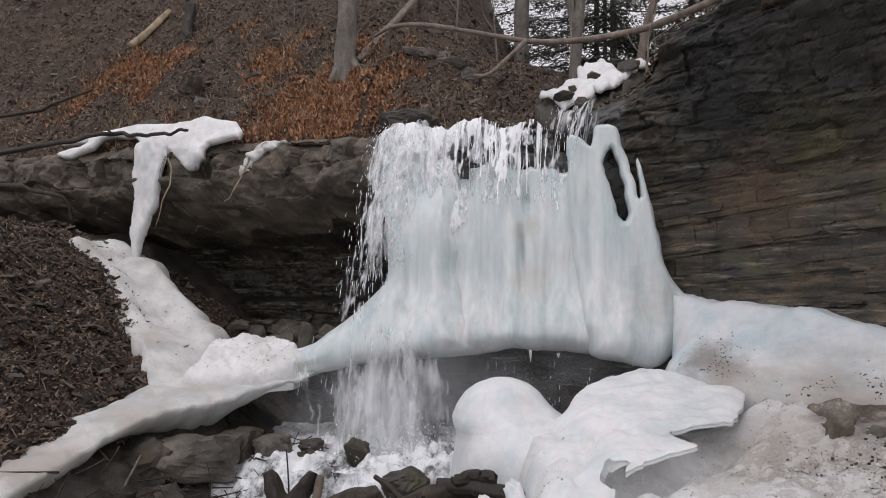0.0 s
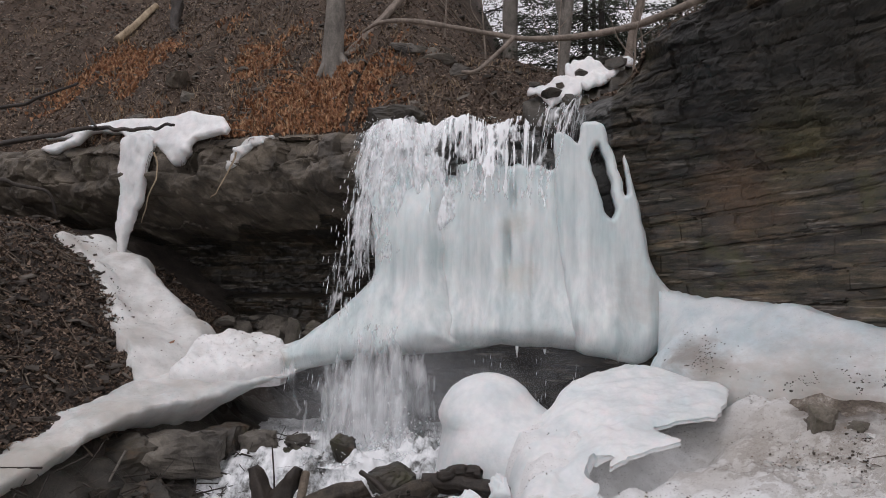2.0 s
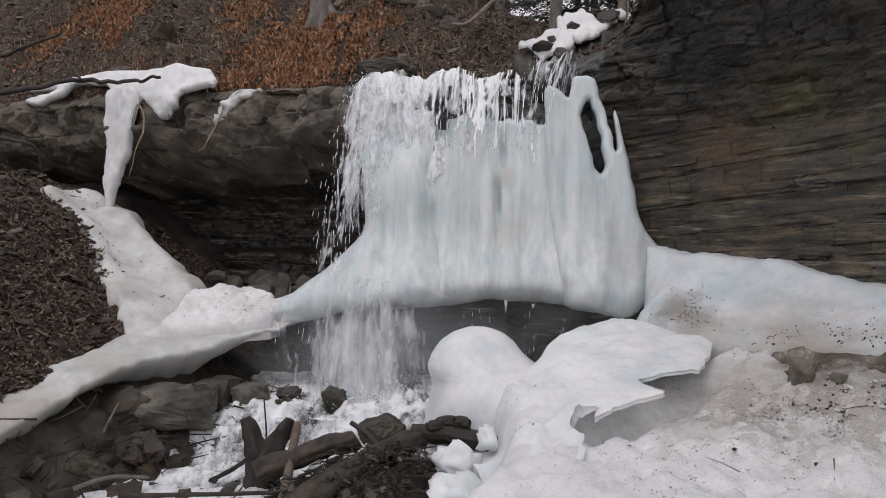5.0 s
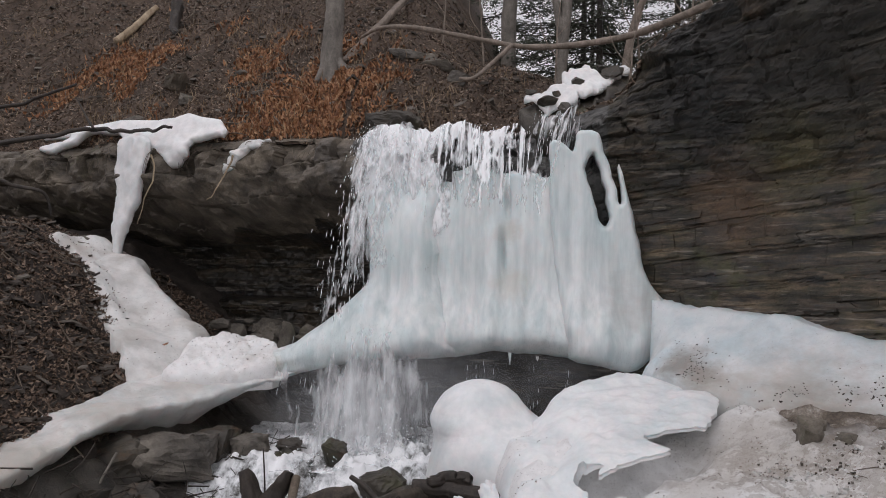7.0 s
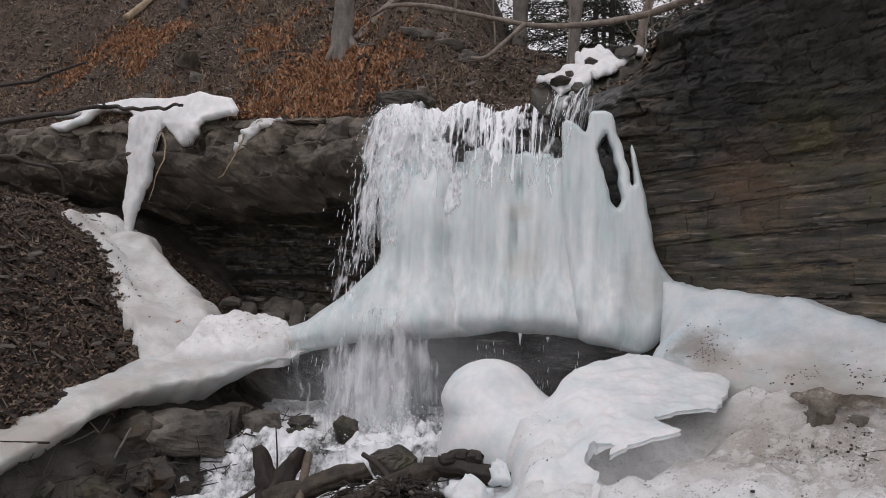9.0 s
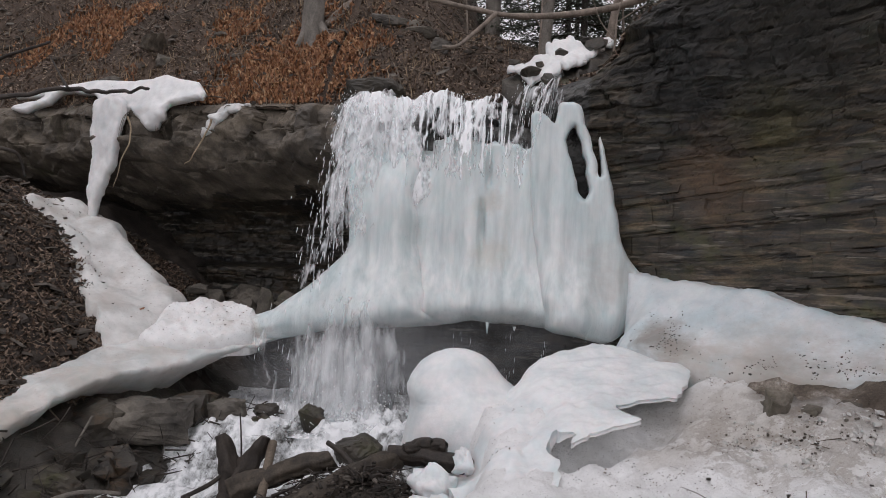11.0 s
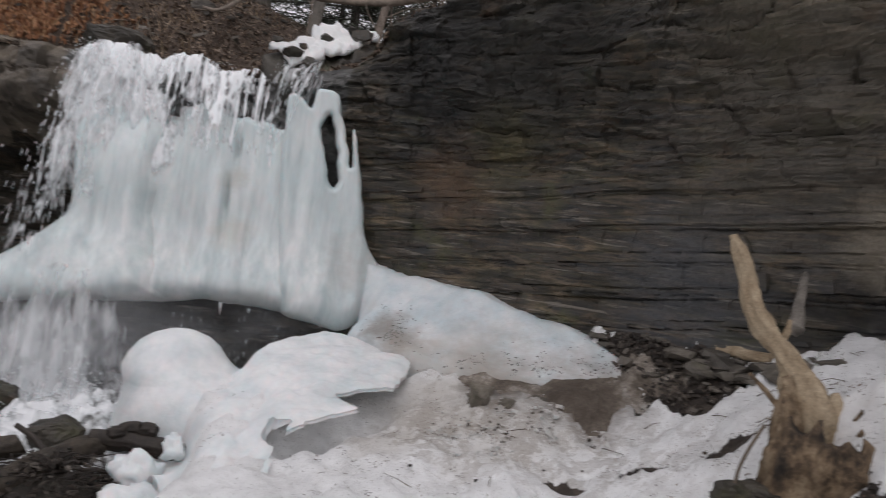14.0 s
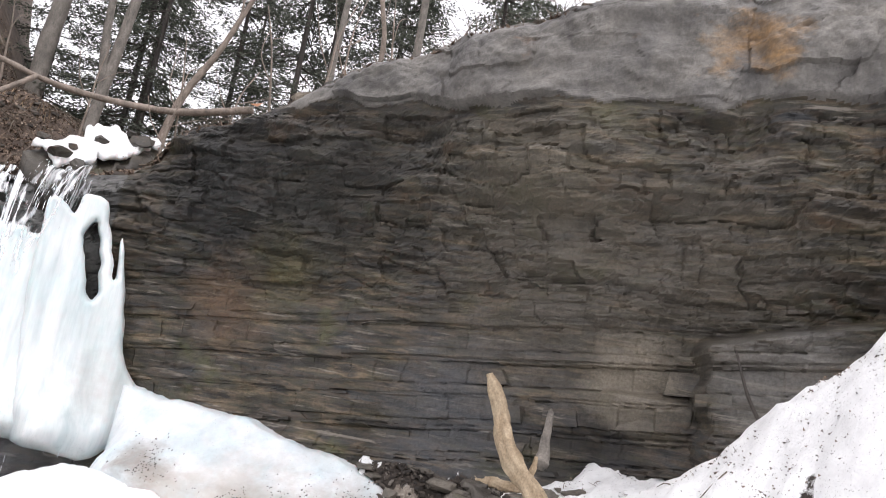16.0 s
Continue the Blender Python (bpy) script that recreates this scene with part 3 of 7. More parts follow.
def cover_material():
    """Earth, old snow and wet stone, told apart by the masks that the ground carries."""
    m, nt, b = node_material("valley_ground")
    a = noise_node(nt, 3.0, 8, 0.7)
    g = noise_node(nt, 45, 5, 0.7, seed=5.0)
    grit = ramp(nt, g, [(0.3, (0.35, 0.34, 0.33)), (0.7, (1.5, 1.45, 1.4))])
    earth = mix(nt, 0.7, ramp(nt, a, [(0.3, (0.022, 0.017, 0.014)), (0.52, (0.05, 0.04, 0.033)), (0.72, (0.097, 0.08, 0.065))]), grit, "MULTIPLY")
    wet = mix(nt, 0.7, ramp(nt, a, [(0.3, (0.02, 0.018, 0.015)), (0.7, (0.085, 0.075, 0.06))]), grit, "MULTIPLY")
    soft = noise_node(nt, 1.4, 8, 0.72, seed=12.0)
    snow = ramp(nt, noise_node(nt, 7, 6, 0.6, seed=2.0), [(0.3, (0.76, 0.76, 0.755)), (0.62, (0.9, 0.9, 0.895))])
    snow = mix(nt, ramp(nt, soft, [(0.53, (0, 0, 0)), (0.76, (0.28, 0.28, 0.28))]), snow, (0.42, 0.37, 0.315))
    snow = mix(nt, ramp(nt, noise_node(nt, 75, 3, 0.6, seed=17.0), [(0.64, (0, 0, 0)), (0.7, (0.8, 0.8, 0.8))]), snow, (0.12, 0.095, 0.07))
    for k, (center, radius) in enumerate([((3.0, 5.1, 0.35), 0.75), ((2.4, 5.5, 0.4), 0.5), ((2.0, 5.0, 0.15), 0.3)]):
        q = nt.nodes.new("ShaderNodeMath")
        q.operation = "MULTIPLY"
        nt.links.new(spot(nt, center, radius, 80.0 + 5 * k), q.inputs[0])
        q.inputs[1].default_value = 0.48
        snow = mix(nt, q.outputs[0], snow, (0.41, 0.365, 0.305))
    for k, (center, radius) in enumerate([((3.2, 5.25, 0.55), 0.4), ((3.75, 4.9, 0.65), 0.45)]):
        q = nt.nodes.new("ShaderNodeMath")
        q.operation = "MULTIPLY"
        nt.links.new(spot(nt, center, radius, 120.0 + 5 * k), q.inputs[0])
        q.inputs[1].default_value = 0.85
        snow = mix(nt, q.outputs[0], snow, ramp(nt, a, [(0.35, (0.065, 0.05, 0.038)), (0.6, (0.17, 0.138, 0.108))]))
    crust = ramp(nt, noise_node(nt, 4.5, 10, 0.78, (1.0, 1.6, 1.0), seed=61.0), [(0.49, (0, 0, 0)), (0.53, (0.75, 0.75, 0.75)), (0.6, (0.35, 0.35, 0.35)), (0.66, (0.9, 0.9, 0.9))])
    for k, (center, radius, most) in enumerate([((3.0, 4.9, 0.35), 1.0, 0.75), ((2.2, 5.1, 0.2), 0.5, 0.5), ((3.7, 4.1, 0.4), 0.7, 0.45)]):
        q = nt.nodes.new("ShaderNodeMath")
        q.operation = "MULTIPLY"
        nt.links.new(spot(nt, center, radius, 140.0 + 5 * k), q.inputs[0])
        q.inputs[1].default_value = most
        q2 = nt.nodes.new("ShaderNodeMath")
        q2.operation = "MULTIPLY"
        nt.links.new(q.outputs[0], q2.inputs[0])
        nt.links.new(crust, q2.inputs[1])
        snow = mix(nt, q2.outputs[0], snow, (0.27, 0.225, 0.18))
    edge = noise_node(nt, 9, 5, 0.7, seed=26.0)

    def mask(name):
        at = nt.nodes.new("ShaderNodeAttribute")
        at.attribute_name = name
        q = nt.nodes.new("ShaderNodeMath")
        q.operation = "MULTIPLY_ADD"
        nt.links.new(edge, q.inputs[0])
        q.inputs[1].default_value = 0.9
        nt.links.new(at.outputs["Fac"], q.inputs[2])
        return ramp_range(nt, q.outputs[0], 0.9, 1.0)

    col = mix(nt, mask("wet"), earth, wet)
    sn = mask("snow")
    col = mix(nt, sn, col, snow)
    nt.links.new(col, b.inputs["Base Color"])
    r = nt.nodes.new("ShaderNodeMapRange")
    nt.links.new(mask("wet"), r.inputs["Value"])
    r.inputs["To Min"].default_value = 0.88
    r.inputs["To Max"].default_value = 0.35
    nt.links.new(r.outputs["Result"], b.inputs["Roughness"])
    relief(nt, b, [(a, 0.4, 0.05), (noise_node(nt, 15, 6, 0.7, seed=33.0), 0.6, 0.03), (g, 0.7, 0.014)])
    return m


GROUND_COVER = cover_material()

# ---- the ground: stream bed, leafy talus slope, snow bank ----
def stream_level(x, y):
    """Height of the water surface: plunge pool, a short cascade, then the lower run."""
    return -0.15 - 0.38 * sstep(7.15, 6.5, y + 0.35 * (x + 1.6)) - 0.25 * sstep(6.0, 2.0, y)


def slope_left(x, y):
    z = 0.5 + 0.75 * (-3.1 - x + 0.45 * np.minimum(y - 7.6, 0) + 0.26 * np.maximum(y - 7.6, 0))
    return np.where(z > 1.7, 1.7 + 0.7 * np.tanh((z - 1.7) / 0.7), z)


def bank_edge(y):
    return np.interp(y, [-6, 0, 3, 4.6, 5.4, 6.2, 6.7, 7.0, 8.2], [-2.2, -1.6, -0.7, 0.3, 0.62, 0.55, 1.1, 1.75, 2.5])


def snow_right(x, y):
    z = 0.1 * (x - 1) + 0.12 * (np.clip(y, 1.5, 9) - 4.5) + 0.12 * np.clip(1.5 - np.abs(y), 0, 1.5)
    z = z + sstep(3.0, 4.7, x) * (np.clip(0.62 * (4.3 - y), 0, 2.4) + 0.3 * np.clip(2.7 - y, 0, 2)) + 0.3 * sstep(3.2, 4.5, x) + 0.35 * sstep(4.9, 6.5, x)
    talus = -(x - 3.9) * 0.82 - (y - 6.0) * 0.57
    z = z + 0.5 * sstep(1.0, 0.1, talus) * sstep(3.2, 4.2, x) * sstep(3.2, 4.2, y)
    z = z - 0.2 * bump(x, y, 3.5, 2.7, 0.5, 0.5) - 0.12 * bump(x, y, 2.9, 3.9, 0.3, 0.25) + 0.17 * bump(x, y, 0.9, 5.75, 0.65, 0.5)
    z = z - 0.34 * bump(x, y, 1.42, 5.26, 0.28, 0.18) - 0.2 * bump(x, y, 2.1, 5.55, 0.36, 0.18, 0.4) + 0.1 * bump(x, y, 2.1, 4.75, 0.55, 0.25, 0.5)
    q, s = -(x - 2.45) * 0.832 - (y - 7.6) * 0.555, (x - 2.45) * 0.555 - (y - 7.6) * 0.832
    z = z + 0.27 * sstep(1.5, 0.75, q) * sstep(0.15, 0.5, q) * sstep(1.0, 1.6, s) * sstep(3.1, 2.7, s)
    e = x - bank_edge(y)
    return z - 1.2 * sstep(0.22, -0.35, e) - 0.05 * sstep(0.5, 0.0, e)


def ground_height(x, y, fine=True):
    x, y = np.asarray(x, float), np.asarray(y, float)
    floor = stream_level(x, y) - 0.12 + 0.13 * fbm(x * 1.9, y * 1.9, 3.0, 3, 5) + 0.42 * bump(x, y, -0.4, 5.4, 0.75, 0.45)
    lump = 0.07 * fbm(x * 2.2, y * 2.2, 0.0, 4, 2) + 0.02 * fbm(x * 6, y * 6, 4.0, 3, 12)
    left = slope_left(x, y) + lump * 1.2
    right = snow_right(x, y) + lump * 0.75
    z = smax(smax(floor, left, 0.12), right, 0.08)
    if fine:
        z = z + 0.02 * fbm(x * 9, y * 9, 1.0, 3, 9)
    far = sstep(14, 30, np.hypot(x, y))
    return z * (1 - far) + far * (-0.8 + 0.3 * fbm(x * 0.05, y * 0.05, 0, 3, 4))


def stretched(lo, hi, step, out, factor=1.35):
    core = np.arange(lo, hi + step / 2, step)
    tail, d = [], step
    while not tail or tail[-1] < out:
        d *= factor
        tail.append((tail[-1] if tail else 0) + d)
    tail = np.array(tail)
    return np.concatenate([lo - tail[::-1], core, hi + tail])


gx, gy = np.meshgrid(stretched(-6.5, 7.5, 0.05, 900), stretched(-1.0, 11.0, 0.05, 900), indexing="ij")
wander = 0.1 * fbm(gx * 3, gy * 3, 2.0, 3, 33) + 0.16 * fbm(gx * 8, gy * 8, 2.0, 3, 35)
snow_on = sstep(-0.15, 0.15, snow_right(gx, gy) - slope_left(gx, gy)) * sstep(-0.3, 0.05, gx - bank_edge(gy) + wander)
bare = np.maximum(bump(gx, gy, 3.42, 2.2, 0.6, 0.65), bump(gx, gy, 3.5, 5.2, 0.75, 0.2, -0.6))
bare = np.maximum(bare, bump(gx, gy, 4.3, 4.75, 1.0, 0.38, -0.95))
bare = np.maximum(bare, 0.44 * bump(gx, gy, 4.0, 1.3, 0.4, 0.5))
bare = np.maximum(bare, bump(gx, gy, 3.5, 1.6, 0.4, 0.45))
bare = np.maximum(bare, 0.95 * bump(gx, gy, 3.86, 1.95, 0.22, 0.55))
bare = np.maximum(bare, 0.8 * bump(gx, gy, 3.9, 1.5, 0.2, 0.22))
for hx, hy, hr in ((3.14, 4.14, 0.2), (3.61, 3.97, 0.24), (4.03, 3.6, 0.26)):
    bare = np.maximum(bare, 0.8 * bump(gx, gy, hx, hy, hr, hr * 0.6, -0.5))
snow_on = snow_on * sstep(0.62, 0.38, bare + wander)
wet_on = sstep(0.25, -0.05, slope_left(gx, gy) + wander) * sstep(0.1, -0.2, gx - bank_edge(gy) + wander)
gz = ground_height(gx, gy) + 0.07 * sstep(0.35, 0.65, snow_on) - 0.03 + snow_on * (0.035 * fbm(gx * 5, gy * 5, 7.0, 3, 37) + 0.02 * fbm(gx * 11, gy * 11, 7.0, 3, 38))
ground = mesh_object("ground", np.stack([gx, gy, gz], -1).reshape(-1, 3), grid_faces(*gx.shape), GROUND_COVER)
for key, field in (("snow", snow_on), ("wet", wet_on)):
    ground.data.attributes.new(key, "FLOAT", "POINT").data.foreach_set("value", field.ravel().astype(np.float32))
tagged(ground, "stream valley floor of leafy earth, wet stones and dirty old snow", "ground", kind="structure")

# ---- the cliff: an undercut ledge, the recess behind the fall, a bedded shale wall with a grey cap ----
BROW = spline([(-18, 14.0), (-12, 12.4), (-9, 11.6), (-6, 10.75), (-4.3, 10.2), (-2.8, 9.55), (-1.2, 8.8), (-0.5, 8.5), (0.7, 8.3), (1.9, 8.05), (2.5, 7.75), (3.2, 7.0),
               (3.9, 6.0), (4.6, 5.15), (5.25, 4.05), (6.1, 2.9), (6.8, 1.4), (7.3, -1), (7.5, -4)], 30)
seg = np.linalg.norm(np.diff(BROW, axis=0), axis=1)
BROW_S = np.concatenate([[0], np.cumsum(seg)])


def brow_at(s):
    p = np.stack([np.interp(s, BROW_S, BROW[:, 0]), np.interp(s, BROW_S, BROW[:, 1])], -1)
    q = np.stack([np.interp(s + 0.15, BROW_S, BROW[:, 0]), np.interp(s + 0.15, BROW_S, BROW[:, 1])], -1)
    r = np.stack([np.interp(s - 0.15, BROW_S, BROW[:, 0]), np.interp(s - 0.15, BROW_S, BROW[:, 1])], -1)
    t = q - r
    t /= np.linalg.norm(t, axis=-1, keepdims=True) + 1e-9
    return p, np.stack([t[..., 1], -t[..., 0]], -1)


def s_near(x, y):
    return BROW_S[np.argmin((BROW[:, 0] - x) ** 2 + (BROW[:, 1] - y) ** 2)]


S_FALL0, S_FALL1, S_TURN, S_CAP, S_END = s_near(-0.65, 8.55), s_near(2.05, 8.0), s_near(2.9, 7.35), s_near(3.6, 6.4), BROW_S[-1]


def rim_height(s):
    return np.interp(s, [0, s_near(-3, 9.6), S_FALL0, S_FALL0 + 0.5, S_FALL1 - 0.7, S_FALL1, s_near(2.5, 7.75), s_near(3.2, 7), s_near(3.9, 6), s_near(4.6, 5.15), s_near(5.25, 4.05), S_END],
                     [3.75, 3.55, 3.42, 3.42, 3.45, 3.75, 4.22, 4.48, 4.93, 5.2, 5.38, 6.0])


def overhang(s):
    return np.interp(s, [S_FALL1, s_near(2.5, 7.75), s_near(3.2, 7), s_near(3.9, 6), s_near(5.25, 4.05), S_END], [0.0, 0.15, 0.42, 0.62, 0.95, 1.0])


rng = np.random.RandomState(7)
BED_TOP = np.cumsum(np.where(np.arange(90) < 30, 0.03 + 0.2 * rng.uniform(0, 1, 90) ** 2.2, rng.uniform(0.08, 0.3, 90))) - 0.3
BED_OUT = rng.uniform(-1, 1, 90)


def bed_offset(s, z):
    """Stepped beds split by joints: each block stands out by its own amount."""
    w = z - 0.1 * (s - S_FALL1) * (s > S_FALL1) + 0.025 * vnoise(s * 0.9, 3.0, z * 0.7, 3)
    k = np.clip(np.searchsorted(BED_TOP, w), 1, 89)
    lo, hi = BED_TOP[k - 1], BED_TOP[k]
    length = 0.25 + 0.9 * lattice(k, k * 0, k * 0, 5) ** 2
    j = s / length + lattice(k, k * 0, k * 0, 8) * 10 + 0.12 * vnoise(s * 3, z * 5, 0, 6)
    cell = np.floor(j).astype(np.int64)
    block = lattice(cell, k, k * 0, 11) * 2 - 1
    edge = np.minimum(w - lo, hi - w)
    joint = np.minimum(j - np.floor(j), np.ceil(j) - j) * length
    groove = (-0.016 * np.exp(-(edge / 0.008) ** 2) - 0.006 * np.exp(-(joint / 0.008) ** 2)) * (0.3 + 0.7 * sstep(-0.4, 0.4, vnoise(s * 1.7, z * 4, 0, 78)))
    lower = sstep(3.2, 2.2, w) * (0.55 + 0.45 * sstep(-0.3, 0.3, vnoise(s * 0.8, w * 1.5, 0, 77)))
    return (0.008 + 0.045 * lower * (0.6 + 0.6 * vnoise(s * 0.7, k * 1.3, 0, 79))) * BED_OUT[k] + 0.018 * block * (0.35 + 0.65 * lower) + groove * (0.4 + 0.6 * lower)


def blocks(s, z, ls, lz, seed):
    """Rough blocks: each keeps one value, with uneven joints."""
    sw = s + 0.22 * ls * fbm(s * 3.1, z * 3.1, 0, 3, seed) + 0.35 * z * ls
    zw = z + 0.3 * lz * fbm(s * 1.7, z * 2.3, 4, 3, seed + 1)
    row = np.floor(zw / lz).astype(np.int64)
    size = ls * (0.6 + 0.9 * lattice(row, row * 0, row * 0, seed + 2))
    j = sw / size + 7 * lattice(row, row * 0, row * 0, seed + 3)
    col = np.floor(j).astype(np.int64)
    fz, fs = zw / lz - row, j - col
    gap = np.minimum(np.minimum(fz, 1 - fz) * lz, np.minimum(fs, 1 - fs) * size)
    return lattice(col, row, row * 0, seed + 4) * 2 - 1, gap


def wall_offset(s, z):
    left = sstep(S_FALL1 + 0.1, S_FALL1 - 0.6, s)
    fall = sstep(S_FALL0 - 0.5, S_FALL0 + 0.1, s)
    under = 0.35 * vnoise(s * 0.8, 1.0, 0, 21)
    deep = 1.55 - 0.7 * fall
    recess = -deep * sstep(3.0 + 0.25 * under, 1.9, z) + 0.35 * sstep(1.38, 1.3, z) + 0.12 * sstep(1.05, 0.95, z) + 0.1 * sstep(0.6, 0.5, z)
    lip = -0.22 * np.clip((z - rim_height(s) + 0.28) / 0.28, 0, 1) ** 2
    ledge = 0.14 * fbm(s * 1.3, z * 1.6, 0, 4, 41) * sstep(2.0, 2.6, z) + 0.05 * fbm(s * 5, z * 6, 0, 3, 43)
    b1, g1 = blocks(s, z, 0.55, 0.34, 45)
    block = (0.14 * b1 - 0.03 * np.exp(-(g1 / 0.012) ** 2)) * sstep(2.2, 2.7, z)
    out_left = recess + lip + ledge + block + 0.8 * bed_offset(s, z) * sstep(2.5, 1.9, z)
    brow = 4.5 + 0.06 * fbm(s * 2.0, 0.0, 0, 3, 51)
    out_right = overhang(s) * sstep(2.35, 4.4, z) + bed_offset(s, z) * (1 - sstep(2.5, 3.3, z)) + 0.05 * fbm(s * 1.4, z * 1.4, 0, 4, 53)
    out_right = out_right + sstep(S_CAP - 0.3, S_CAP + 0.5, s) * (0.12 * sstep(brow - 0.02, brow + 0.05, z)) + 0.2 * sstep(1.5, 1.2, z) * sstep(S_FALL1, S_CAP, s)
    # a stepped buttress low on the wall, and the hollow beside it
    sb = s - s_near(5.9, 3.2)
    out_right = out_right + 0.5 * sstep(-0.1, 0.02, sb + 0.06 * fbm(z * 5, s, 0, 3, 54)) * sstep(2.75 + 0.2 * sb, 2.6 + 0.2 * sb, z) + 0.16 * sstep(-0.9, -0.7, sb) * sstep(2.2, 2.12, z) - 0.2 * bump(s, z, s_near(5.55, 3.65), 1.6, 0.5, 0.28)
    # broken rock above the beds: uneven ledges, scars and knobs
    lumps = fbm(s * 0.7 + 0.3 * z, z * 2.6, 0, 4, 55, 0.5)
    stair = np.floor(lumps * 4.5) / 4.5 + sstep(0.55, 1.0, lumps * 4.5 - np.floor(lumps * 4.5)) / 4.5
    flakes = fbm(s * 2.6, z * 7.0, 2.0, 4, 56, 0.6)
    chip = np.floor(flakes * 4) / 4 + sstep(0.7, 1.0, flakes * 4 - np.floor(flakes * 4)) / 4
    b2, g2 = blocks(s, z, 0.6, 0.19, 57)
    b3 = blocks(s, z, 0.26, 0.085, 67)[0]
    knob = (0.11 * stair + 0.025 * chip + 0.045 * b2 + 0.022 * b3 - 0.012 * np.exp(-(g2 / 0.014) ** 2) + 0.05 * fbm(s * 1.8, z * 2.6, 0, 4, 59)) * sstep(2.3, 3.1, z) * sstep(brow, brow - 0.15, z)
    cap_on = sstep(brow, brow + 0.05, z) * sstep(S_CAP - 0.3, S_CAP + 0.5, s)
    knob = knob + cap_on * (0.06 * fbm(s * 1.8, z * 2.6, 0, 4, 97) + 0.04 * blocks(s, z, 0.9, 0.3, 98)[0] + 0.012 * fbm(s * 9, z * 9, 0, 3, 99))
    lip_r = -0.12 * np.clip((z - rim_height(s) + 0.18) / 0.18, 0, 1) ** 2
    return left * out_left + (1 - left) * (out_right + knob + lip_r)


def wall_point(s, z, out=0.0):
    p, n = brow_at(s)
    o = wall_offset(s, z) + out
    return np.stack([p[..., 0] + n[..., 0] * o, p[..., 1] + n[..., 1] * o, z], -1)


def wall_mesh(name, s0, s1, ds, nz, z0, materials, slot_of):
    s = np.linspace(s0, s1, int((s1 - s0) / ds))
    f = np.linspace(0, 1, nz)
    sg, fg = np.meshgrid(s, f, indexing="ij")
    zg = z0 + fg * (rim_height(sg) + 0.03 * fbm(sg * 3, 0, 0, 3, 61) - z0)
    pts = wall_point(sg, zg)
    pts = pts + (0.005 * fbm(sg * 14, zg * 22, 0, 3, 71))[..., None] * np.array([-0.5, -0.8, 0.2])
    ob = mesh_object(name, pts.reshape(-1, 3), grid_faces(*sg.shape), materials[0], smooth=False)
    for m in materials[1:]:
        ob.data.materials.append(m)
    ob.data.polygons.foreach_set("material_index", slot_of((sg[:-1, :-1] + sg[1:, 1:]) / 2, (zg[:-1, :-1] + zg[1:, 1:]) / 2).ravel().astype(int).tolist())
    return ob


# Below the ledge the shale carries painted shade, darker than the right wall.
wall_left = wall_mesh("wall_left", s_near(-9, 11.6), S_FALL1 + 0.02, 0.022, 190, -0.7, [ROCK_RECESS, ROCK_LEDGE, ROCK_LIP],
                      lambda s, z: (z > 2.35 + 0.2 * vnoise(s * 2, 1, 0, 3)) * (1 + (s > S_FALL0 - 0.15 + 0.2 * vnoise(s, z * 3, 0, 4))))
tagged(wall_left, "dark undercut sandstone ledge over a shadowed shale recess", "cliff", kind="structure")
wall_right = wall_mesh("wall_right", S_FALL1, S_END - 0.3, 0.02, 330, 0.2, [ROCK_WALL, ROCK_CAP],
                       lambda s, z: (z > 4.5 + 0.06 * fbm(s * 2.0, 0.0, 0, 3, 51)) & (s > S_CAP - 0.4 + 0.3 * vnoise(s, z * 3, 0, 4)))
tagged(wall_right, "overhanging thin-bedded shale wall with a smooth grey cap", "cliff", kind="structure")

# ---- the hillside and wooded ground above the cliff ----
def back_way(s):
    a = np.interp(s, [0, S_FALL0, S_FALL1, s_near(3.9, 6), S_END], [1.62, 1.45, 0.95, 0.62, 0.1])
    return np.stack([np.cos(a), np.sin(a)], -1)


def hill_rise(s, d):
    steep = np.interp(s, [0, S_FALL0 - 0.3, S_FALL0 + 1.2, S_FALL0 + 1.9, S_FALL1, s_near(2.5, 7.75), s_near(3.9, 6), S_END], [1.05, 1.02, 0.72, 0.5, 0.42, 0.36, 0.3, 0.3])
    crest = np.interp(s, [0, S_FALL0 - 1.5, S_FALL0 + 0.6, S_FALL0 + 1.9, S_FALL1, S_END], [60, 30, 3.7, 4.2, 5, 5])
    rough = 0.1 * fbm(s * 1.2, d * 1.2, 0, 4, 81) + 0.03 * fbm(s * 5, d * 5, 0, 3, 83)
    return steep * crest * (1 - np.exp(-d / crest)) + rough * sstep(0.0, 0.5, d) - 0.06 * sstep(0.25, 0.0, d)


def hill_point(s, d):
    top = rim_height(s)
    p = wall_point(s, top)
    b = back_way(s)
    return np.stack([p[..., 0] + b[..., 0] * (d - 0.04), p[..., 1] + b[..., 1] * (d - 0.04), top + hill_rise(s, d) - 0.01], -1)


sd = np.concatenate([np.arange(0, 4, 0.05), 4 + np.cumsum(0.05 * 1.13 ** np.arange(70))])
ss, dd = np.meshgrid(np.linspace(0.2, S_END - 0.3, 620), sd, indexing="ij")
hill = mesh_object("hillside", hill_point(ss, dd).reshape(-1, 3), grid_faces(*ss.shape)[:, ::-1], EARTH)
tagged(hill, "steep brown hillside of earth and fallen leaves above the cliff", "hillside", kind="structure")

# ---- the frozen fall ----
def curtain_y(x):
    return 8.3 - 0.2 * (x + 0.6)


